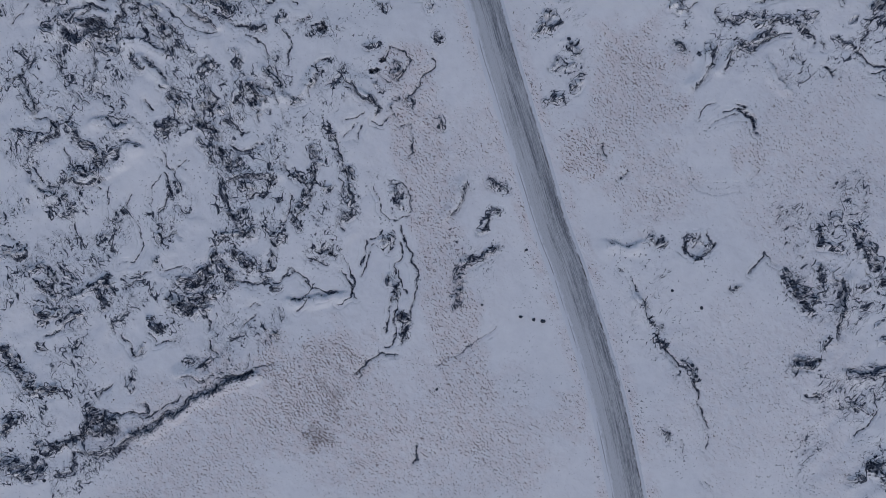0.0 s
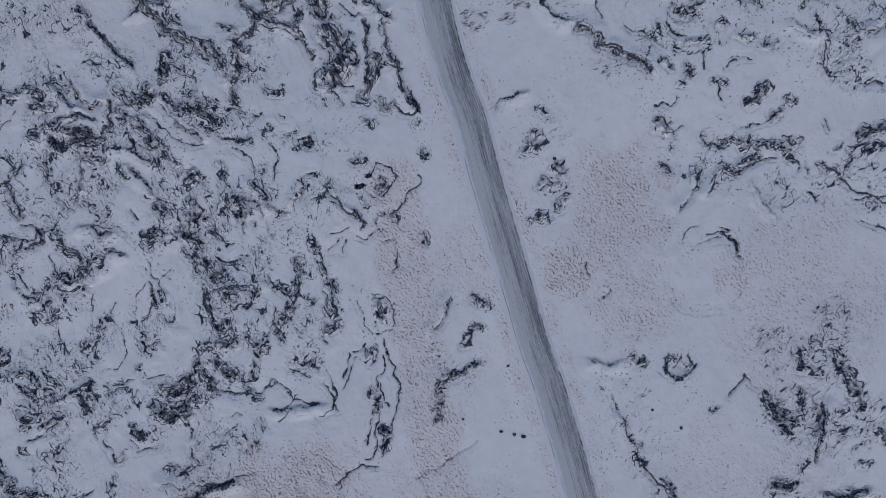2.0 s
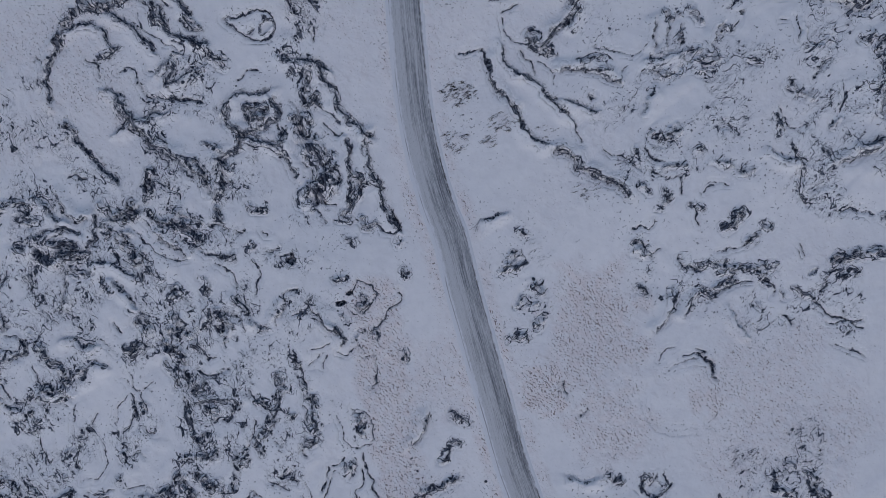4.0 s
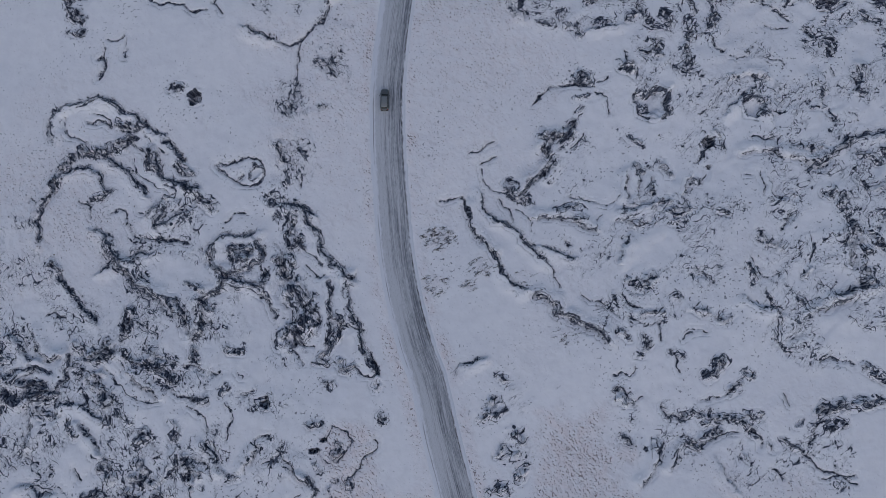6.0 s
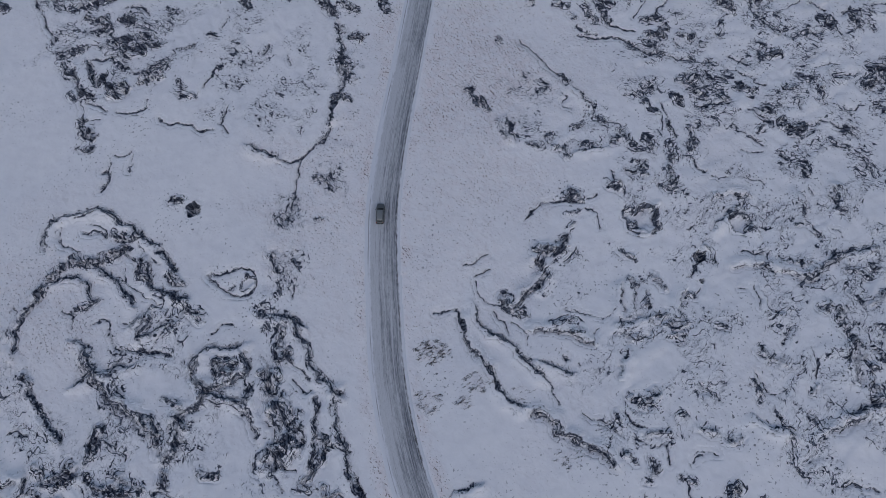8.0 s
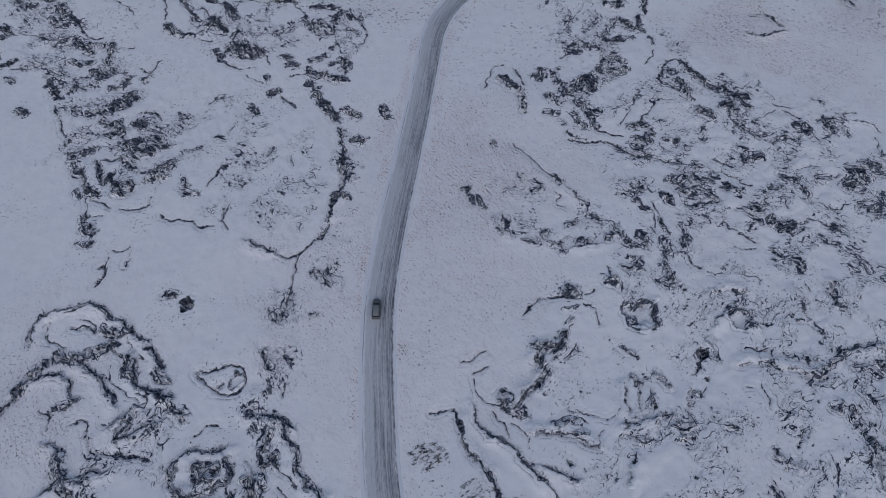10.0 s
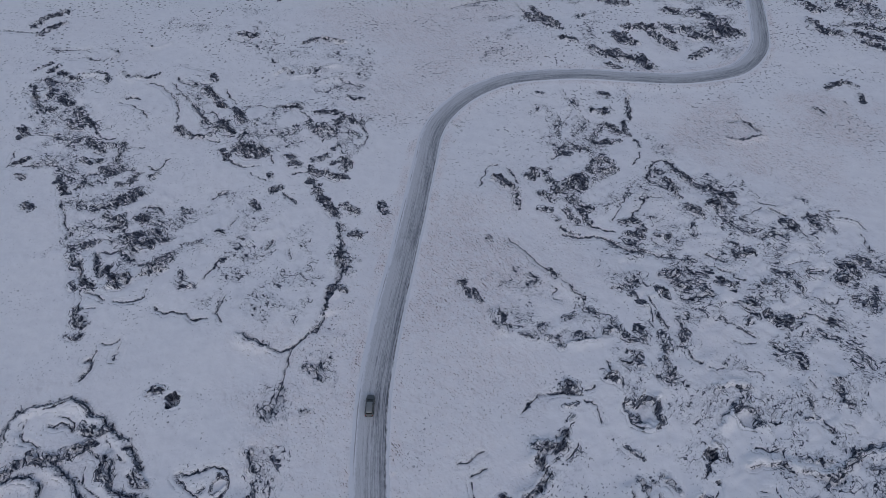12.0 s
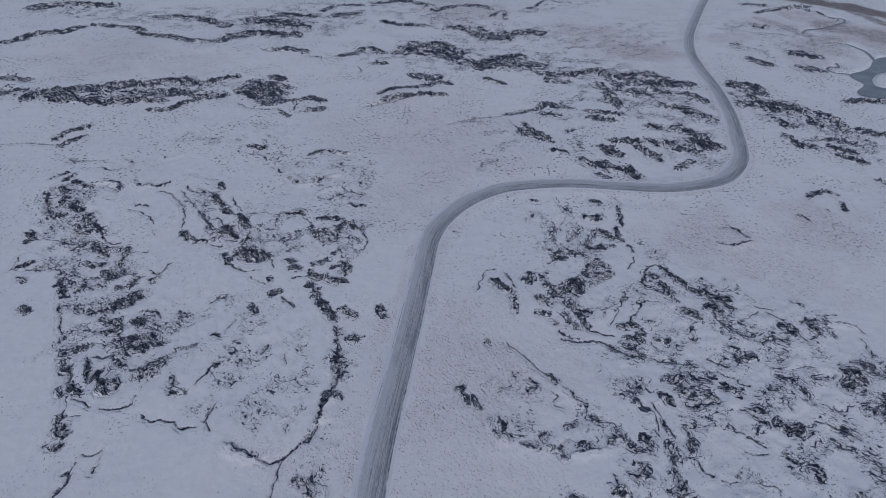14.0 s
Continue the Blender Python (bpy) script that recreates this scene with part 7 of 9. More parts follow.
fissure(0.3, 0.95, (-55.3, 84.4), (-53.2, 84.0), (-51.3, 82.6), (-50.5, 80.3))
fissure(0.3, 0.55, (-53.6, 81.3), (-52.4, 78.6), (-50.1, 77.1), (-48.0, 76.1), (-45.2, 75.1))
fissure(0.4, 0.65, (-46.9, 76.7), (-44.9, 76.0), (-44.9, 74.6), (-46.8, 74.5))
fissure(0.3, 0.75, (-44.8, 77.3), (-42.0, 75.8))
fissure(0.3, 0.85, (-46.0, 80.4), (-43.8, 78.9), (-41.6, 78.5))
fissure(0.4, 0.95, (-48.1, 78.8), (-47.5, 77.7), (-43.7, 76.8))
fissure(0.3, 0.55, (-51.5, 71.2), (-49.3, 70.2), (-48.5, 69.7), (-46.7, 72.4))
fissure(0.3, 0.65, (-44.4, 68.2), (-42.9, 70.4), (-41.3, 71.0))
fissure(0.4, 0.75, (-47.5, 66.0), (-44.3, 66.3), (-41.0, 65.7))
fissure(0.3, 0.85, (-62.9, 72.9), (-60.7, 71.9), (-60.3, 69.8))
fissure(0.3, 0.95, (-37.3, 64.7), (-36.6, 62.1), (-35.5, 60.6))
fissure(0.4, 0.55, (-32.4, 62.8), (-30.3, 64.5), (-29.2, 64.0))
fissure(0.3, 0.65, (-31.2, 60.2), (-29.1, 61.3), (-27.0, 62.5))
fissure(0.3, 0.75, (-33.2, 58.0), (-31.1, 57.5), (-28.4, 57.1), (-26.8, 56.6))
fissure(0.4, 0.85, (-27.0, 61.9), (-26.4, 59.8))
fissure(0.3, 0.95, (-25.1, 66.2), (-23.4, 64.2), (-22.9, 61.0), (-22.1, 59.4))
fissure(0.3, 0.55, (-23.8, 60.4), (-21.6, 58.9))
fissure(0.4, 0.65, (-21.0, 57.9), (-19.4, 58.5), (-18.3, 56.9))
fissure(0.3, 0.75, (-19.7, 65.4), (-17.6, 64.4), (-15.3, 62.3))
fissure(0.3, 0.85, (-18.5, 62.2), (-16.3, 60.2), (-14.7, 60.8))
fissure(0.4, 0.95, (-19.8, 55.3), (-18.2, 54.8), (-17.2, 55.9))
fissure(0.3, 0.55, (-22.4, 54.7), (-20.8, 53.7), (-20.2, 51.6))
fissure(0.3, 0.65, (-18.1, 53.2), (-16.1, 53.9), (-15.5, 52.3), (-17.0, 51.2))
fissure(0.4, 0.75, (-21.2, 50.5), (-19.0, 49.5), (-17.9, 47.5), (-15.8, 47.0))
fissure(0.3, 0.95, (-12.3, 52.4), (-9.6, 50.9), (-7.5, 50.5))
fissure(0.3, 0.65, (-54.2, 60.4), (-52.0, 58.9), (-49.7, 56.3), (-46.9, 53.8))
fissure(0.3, 0.75, (-49.3, 59.0), (-47.6, 57.8))
fissure(0.4, 0.85, (-44.3, 55.5), (-41.6, 54.0), (-40.4, 52.4))
fissure(0.3, 0.55, (-48.9, 51.6), (-47.2, 49.5), (-45.6, 49.0), (-44.5, 47.0))
fissure(0.3, 0.95, (-66.1, 50.9), (-64.5, 51.5), (-62.8, 50.5))
fissure(0.3, 0.55, (27.4, 75.0), (29.5, 76.1), (32.1, 76.2), (34.2, 75.7))
fissure(0.3, 0.55, (23.8, 73.3), (23.4, 70.9))
fissure(0.3, 0.65, (20.6, 74.7), (22.8, 73.2), (23.3, 72.2))
fissure(0.4, 0.85, (-75.4, -40.0), (-72.1, -39.4), (-69.9, -37.2), (-68.2, -33.4))
fissure(0.3, 0.95, (-68.8, -36.1), (-65.5, -35.6), (-64.4, -37.2))
fissure(0.3, 0.55, (-69.9, -39.4), (-65.6, -38.3), (-64.0, -39.9), (-65.6, -41.5), (-69.4, -42.1), (-69.9, -39.4))
fissure(0.4, 0.65, (-63.4, -41.0), (-60.7, -39.3), (-59.6, -38.2))
fissure(0.3, 0.75, (-84.2, -44.4), (-82.1, -45.5), (-80.5, -47.7))
fissure(0.3, 0.85, (-57.9, -35.5), (-55.7, -33.9), (-53.5, -32.8), (-51.4, -31.2))
fissure(0.4, 0.95, (-56.9, -36.6), (-54.7, -35.0))
fissure(0.3, 0.55, (-68.2, -34.0), (-65.5, -34.3), (-63.3, -35.0))
fissure(0.3, 0.55, (73.7, -26.8), (76.8, -27.5), (79.7, -27.1))
fissure(0.4, 0.65, (76.9, -29.4), (77.8, -32.6), (76.0, -35.8), (74.0, -37.9))
fissure(1.2, 0.95, (-179.6, 273.6), (-168.3, 271.6), (-158.3, 275.9))
fissure(1.9, 0.55, (-154.2, 273.2), (-146.3, 277.3), (-135.1, 275.2))
fissure(1.9, 0.65, (-130.3, 275.8), (-120.1, 275.6), (-112.2, 281.0))
fissure(1.5, 0.75, (-92.4, 283.1), (-86.0, 287.2), (-77.5, 284.8))
fissure(2.4, 0.85, (-10.1, 362.5), (-0.7, 368.8), (6.0, 359.5))
fissure(2.3, 0.95, (-6.1, 348.4), (3.4, 340.4), (12.4, 341.5))
fissure(1.9, 0.55, (21.3, 333.8), (33.0, 331.0), (45.2, 336.7))
fissure(2.1, 0.65, (27.4, 338.9), (39.9, 344.9), (48.7, 341.5))
fissure(2.6, 0.75, (77.8, 320.1), (88.5, 317.5), (104.0, 323.1))
fissure(0.8, 0.85, (77.7, 291.6), (79.6, 282.4), (80.8, 276.5))
fissure(1.7, 0.95, (145.3, 312.7), (149.4, 302.6), (152.0, 296.3))
fissure(1.9, 0.55, (156.2, 300.0), (158.6, 293.7), (161.0, 287.7))
fissure(1.5, 0.65, (164.3, 279.1), (169.0, 273.8), (169.5, 265.7))
fissure(1.4, 0.75, (98.9, 258.9), (103.2, 254.2), (106.5, 247.2))
fissure(2.9, 0.95, (-119.8, 404.6), (-106.7, 409.1), (-94.0, 401.9))
field(35.4, 0.35, (87.1, 123.9), (85.1, 91.3), (77.4, 64.1))
field(21.5, 0.24, (50.9, 129.4), (60.8, 108.8), (52.6, 86.2))
field(7.0, 0.40, (-24.8, 87.4), (-23.0, 71.7))
field(8.8, 0.36, (-15.9, 103.4), (-17.9, 138.9))
field(11.7, 0.34, (18.8, 125.6), (21.1, 116.5), (30.7, 114.2))
field(32.9, 0.34, (-179.3, 409.0), (-135.6, 408.8), (-91.8, 439.4))
field(23.1, 0.34, (-44.8, 339.0), (-27.5, 345.7))
field(15.7, 0.30, (-42.6, 222.3), (-25.8, 219.7), (-26.5, 200.9))
field(16.6, 0.26, (-95.4, 240.1), (-66.7, 233.3), (-40.0, 210.6))
field(15.6, 0.30, (15.0, 264.1), (28.4, 247.1), (19.0, 227.9))
field(13.0, 0.30, (56.6, 289.4), (56.4, 254.8), (57.1, 231.3))
field(30.0, 0.26, (177.5, 386.7), (189.2, 367.9), (228.6, 416.1))
heath(8.3, 437.1, 34.3, 0.80)
heath(88.7, 397.1, 31.1, 0.70)
heath(109.1, 367.7, 25.7, 0.90)
heath(221.1, 387.0, 20.0, 0.90)
heath(125.3, 196.8, 17.9, 0.60)
heath(86.2, 187.7, 20.8, 0.60)
heath(9.1, 133.4, 26.2, 0.60)
moor(6.0, 0.75, (-8.5, 30.0), (-5.0, 12.0), (-2.5, -4.0), (1.0, -22.0), (4.0, -38.0))
heath(-25.5, -38.5, 3.8, 1.25)
heath(-22.5, -33.5, 3.2, 1.20)
heath(-28.5, -33.5, 2.6, 1.20)
moor(14.4, 1.75, (262.7, 512.9), (280.6, 505.3), (296.1, 494.3), (303.6, 478.1), (312.0, 458.8))
moor(6.4, 1.40, (291.4, 485.6), (292.5, 458.9), (297.5, 435.4))
moor(21.4, 1.30, (254.9, 432.0), (267.2, 421.3), (282.8, 411.5))
moor(7.3, 1.10, (212.6, 446.0), (220.5, 429.8), (224.8, 415.5), (233.7, 405.0))
moor(8.0, 0.90, (223.2, 398.1), (252.0, 413.3), (260.7, 392.1))
moor(10.8, 0.60, (164.1, 395.8), (180.8, 403.8))
heath(-176.1, 322.7, 35.2, 0.50)
heath(-131.0, 319.7, 26.0, 0.40)
heath(-3.2, 249.0, 45.3, 0.50)
field(65.4, 0.28, (71.0, 394.7), (101.5, 376.9), (124.5, 402.0))
field(57.1, 0.30, (192.1, 423.3), (217.1, 414.5), (222.5, 403.6))
field(25.7, 0.30, (8.5, 423.2), (55.8, 381.6), (73.1, 363.1))
field(17.0, 0.34, (50.7, 443.4), (81.4, 470.9), (108.1, 483.2))
outcrop(7.3, 0.70, (-10.6, 434.2), (0.4, 446.1), (20.0, 450.5), (26.8, 442.7))
outcrop(3.6, 0.60, (26.3, 425.8), (35.2, 441.1), (36.1, 420.6))
outcrop(2.6, 0.70, (49.0, 446.0), (57.7, 456.3), (67.8, 476.9), (75.8, 474.8))
outcrop(5.9, 0.70, (215.4, 462.1), (234.5, 473.9), (252.9, 482.9), (256.9, 474.2))
outcrop(6.0, 0.60, (198.7, 430.6), (204.9, 427.6))
outcrop(3.7, 0.50, (261.8, 471.9), (266.3, 453.7), (271.4, 450.3))
field(11.0, 0.30, (-77.4, 198.4), (-64.6, 185.0))
field(11.2, 0.32, (-119.6, 195.2), (-106.5, 181.9), (-95.7, 172.3))
field(14.0, 0.30, (-107.2, 166.6), (-88.6, 166.7))
field(10.0, 0.30, (68.6, 184.1), (68.2, 174.0))
fissure(0.3, 0.50, (24.6, 88.9), (26.4, 87.7), (26.9, 84.2))
outcrop(2.9, 0.60, (-180.3, 265.8), (-176.9, 271.8), (-170.8, 273.6))
fissure(1.6, 0.50, (3.9, 261.3), (17.5, 268.3), (28.3, 272.3), (38.8, 277.5))
outcrop(2.1, 0.80, (28.3, 272.3), (38.8, 277.5), (48.2, 287.9), (56.2, 283.0))
outcrop(2.7, 0.70, (35.3, 264.4), (39.4, 257.3), (44.5, 246.6))
fissure(1.0, 0.50, (29.6, 268.3), (32.7, 260.3), (34.4, 252.6))
outcrop(2.2, 0.50, (-47.2, 228.3), (-41.6, 232.0), (-33.9, 230.9))
fissure(1.6, 0.50, (-20.3, 281.2), (-13.2, 287.1), (-5.8, 292.6))

outcrop(2.1, 0.90, (-27.5, 154.0), (-24.6, 150.1), (-21.0, 145.3))
outcrop(1.3, 0.80, (-42.8, 147.8), (-40.9, 146.0))
outcrop(1.9, 0.70, (-39.0, 153.2), (-37.1, 154.4))
fissure(0.6, 0.70, (-35.9, 152.4), (-31.5, 148.6))
outcrop(2.1, 0.60, (-19.0, 148.4), (-16.2, 146.6))
outcrop(1.1, 0.80, (-34.2, 109.3), (-30.9, 107.9), (-29.0, 107.3))
outcrop(1.1, 0.90, (-18.2, 116.5), (-17.7, 121.1), (-16.4, 125.1), (-16.4, 129.3))
outcrop(1.1, 0.80, (-17.7, 129.2), (-18.0, 135.2), (-19.8, 142.5))
outcrop(1.4, 0.70, (-18.0, 122.6), (-15.1, 122.0))
outcrop(1.8, 0.65, (-17.6, 132.6), (-15.6, 128.5))
outcrop(2.6, 0.60, (-15.8, 139.0), (-13.8, 139.1))
fissure(0.9, 0.80, (-35.1, 133.3), (-34.3, 136.0))
fissure(0.6, 0.70, (-29.8, 133.6), (-28.8, 130.7))
fissure(1.5, 0.85, (92.7, 194.4), (96.6, 193.6), (99.4, 188.9))
outcrop(1.2, 0.80, (89.2, 185.0), (92.9, 183.7), (95.9, 185.5), (99.4, 186.3))
outcrop(1.7, 0.85, (130.7, 214.4), (135.8, 218.0), (139.8, 219.0))
outcrop(1.8, 0.70, (140.6, 212.0), (139.5, 207.4))
outcrop(1.5, 0.80, (121.7, 202.2), (123.2, 199.5))
fissure(1.6, 0.60, (133.1, 206.9), (134.3, 205.5))
outcrop(1.8, 0.75, (131.1, 215.9), (138.2, 218.4), (141.3, 216.8))
fissure(0.4, 0.50, (-45.6, 140.1), (-45.5, 142.7))
fissure(0.4, 0.60, (-42.0, 146.5), (-42.3, 148.9), (-44.0, 150.0))
fissure(0.6, 0.50, (-39.3, 152.0), (-37.3, 153.4))
fissure(0.5, 0.45, (-35.9, 152.4), (-33.9, 151.1), (-31.2, 149.2))
fissure(0.3, 0.50, (73.2, 60.5), (74.5, 59.0), (75.6, 57.8))
outcrop(0.8, 0.85, (75.6, 57.8), (77.7, 58.6), (79.8, 59.5), (82.0, 60.4), (82.5, 60.9))
outcrop(1.2, 0.50, (63.4, 59.5), (64.9, 58.6), (66.9, 58.1), (68.4, 57.5))
fissure(0.3, 0.50, (66.6, 61.7), (67.3, 59.7), (68.2, 57.7), (68.8, 54.7), (69.0, 51.2), (70.0, 49.7))
outcrop(1.4, 0.40, (53.5, 57.5), (55.6, 56.6))
outcrop(1.4, 0.55, (57.6, 55.7), (59.1, 55.4), (60.2, 56.3))
fissure(0.3, 0.50, (51.8, 52.9), (53.4, 53.5), (55.9, 53.3))
outcrop(1.7, 0.85, (58.5, 48.3), (57.0, 46.1), (55.7, 45.1))
outcrop(1.3, 0.75, (59.7, 42.6), (61.7, 44.2))
outcrop(1.1, 0.75, (62.7, 46.2), (63.9, 45.6))
outcrop(1.9, 0.75, (76.2, 40.1), (80.3, 41.3), (86.5, 42.1))
fissure(0.7, 0.65, (77.0, 49.0), (79.6, 49.4), (82.2, 48.2))
fissure(0.5, 0.80, (69.5, 42.5), (70.3, 40.9))
fissure(0.3, 0.65, (54.6, 40.8), (57.1, 41.5), (59.7, 42.3))
fissure(0.8, 0.95, (-24.6, -4.3), (-22.8, -2.9))
fissure(0.6, 0.50, (-27.0, -5.0), (-23.3, -6.6))
fissure(0.5, 0.60, (-21.2, -7.6), (-19.1, -9.7), (-18.3, -12.4))
outcrop(1.1, 0.40, (-29.7, -12.9), (-25.5, -12.4), (-21.2, -11.8))
fissure(0.5, 0.60, (-17.0, -8.5), (-15.4, -3.9))
outcrop(2.2, 0.75, (-84.7, -22.7), (-82.6, -25.9), (-80.0, -29.2))
outcrop(2.6, 0.55, (-79.5, -30.2), (-75.1, -30.2))
outcrop(1.0, 0.60, (-61.0, -30.1), (-60.4, -26.9))
fissure(0.9, 0.60, (-67.0, -31.3), (-64.8, -29.6))
fissure(0.3, 0.65, (-15.9, -5.0), (-14.9, -2.4))
fissure(0.3, 0.75, (-27.6, -9.7), (-24.4, -11.3), (-21.2, -11.8))
fissure(0.3, 0.85, (-31.8, -8.7), (-29.7, -7.1), (-27.1, -9.7))
fissure(0.3, 0.50, (-66.7, -30.4), (-64.3, -29.1))
fissure(0.3, 0.50, (-62.1, -26.9), (-61.8, -29.3))
fissure(0.4, 0.60, (-85.8, -24.9), (-81.6, -27.0), (-80.3, -29.4))
fissure(0.3, 0.50, (-77.3, -30.2), (-74.9, -29.7), (-73.0, -31.3))
fissure(0.3, 0.50, (-26.0, -9.7), (-27.1, -11.9), (-30.3, -12.9))
fissure(0.3, 0.50, (-20.1, -5.5), (-18.6, -8.7), (-18.9, -11.8), (-21.3, -14.0))
MARSH = (216.8, 348.5)
PONDS = [spline([(204.6, 313.5), (206.0, 319.4), (215.1, 329.5), (214.2, 337.3), (215.9, 344.1), (224.9, 349.4), (233.5, 356.6), (243.7, 369.8), (253.7, 375.9), (261.7, 372.0), (249.3, 352.3), (234.6, 348.0), (224.6, 338.5), (220.2, 328.5), (223.3, 325.0), (230.5, 322.1), (224.7, 312.8), (210.1, 311.3)], 1.0)]
STREAMS = [(0.5, spline([(215.9, 344.1), (208.9, 345.0), (207.0, 349.9), (211.0, 354.8), (215.4, 354.4), (217.9, 362.0)], 1.5)), (0.5, spline([(243.7, 369.8), (247.2, 383.1), (246.2, 390.2), (243.4, 397.4), (236.7, 400.9)], 1.5)), (0.6, spline([(226.0, 418.1), (232.9, 426.5), (242.9, 430.4), (257.3, 440.2), (270.1, 450.1), (272.9, 458.9), (266.1, 460.7), (260.8, 465.8)], 1.5))]


# ---- the lie of the land ----
def half_width(y):
    y = np.asarray(y, float)
    return 112 + np.maximum(0, y - 140) * 0.84 + np.maximum(0, -75 - y) * 0.9


CORE = 560


def cell(y):
    return 2 * half_width(y) / CORE


def line_distance(x, y, line):
    """Distance to a line of corners, the side of it (1 or -1) and the way along it."""
    if len(line) == 1:
        return np.hypot(x - line[0][0], y - line[0][1]), 1.0, np.arctan2(y - line[0][1], x - line[0][0])
    run, along = 0.0, np.zeros(x.shape)
    best = np.full(x.shape, 1e9)
    side = np.ones(x.shape)
    for (ax, ay), (bx, by) in zip(line[:-1], line[1:]):
        dx, dy = bx - ax, by - ay
        s = np.clip(((x - ax) * dx + (y - ay) * dy) / (dx * dx + dy * dy + 1e-9), 0, 1)
        far = np.hypot(x - ax - s * dx, y - ay - s * dy)
        along = np.where(far < best, run + s * math.hypot(dx, dy), along)
        run += math.hypot(dx, dy)
        side = np.where(far < best, np.sign(dx * (y - ay) - dy * (x - ax)), side)
        best = np.minimum(best, far)
    return best, side, along


def window(x, y, x0, x1, y0, y1):
    """The block of a grid (one y for each row) that holds the given box, or None."""
    rows = np.nonzero((y[:, 0] >= y0) & (y[:, 0] <= y1))[0]
    if not len(rows):
        return None
    r = slice(rows[0], rows[-1] + 1)
    cols = np.nonzero(((x[r] >= x0) & (x[r] <= x1)).any(0))[0]
    return (r, slice(cols[0], cols[-1] + 1)) if len(cols) else None


def base_height(x, y):
    rise = 0.9 * perlin(x / 55, y / 55, 1) + 0.35 * perlin(x / 17, y / 17, 2)
    marsh = smooth(150, 70, np.hypot(x - MARSH[0], y - MARSH[1]))
    return rise * (1 - 0.85 * marsh) - 0.12 * marsh


ROAD_Z = base_height(ROAD[:, 0], ROAD[:, 1])
ROAD_Z = np.convolve(np.pad(ROAD_Z, 30, mode="edge"), np.ones(61) / 61, "valid") + 0.30


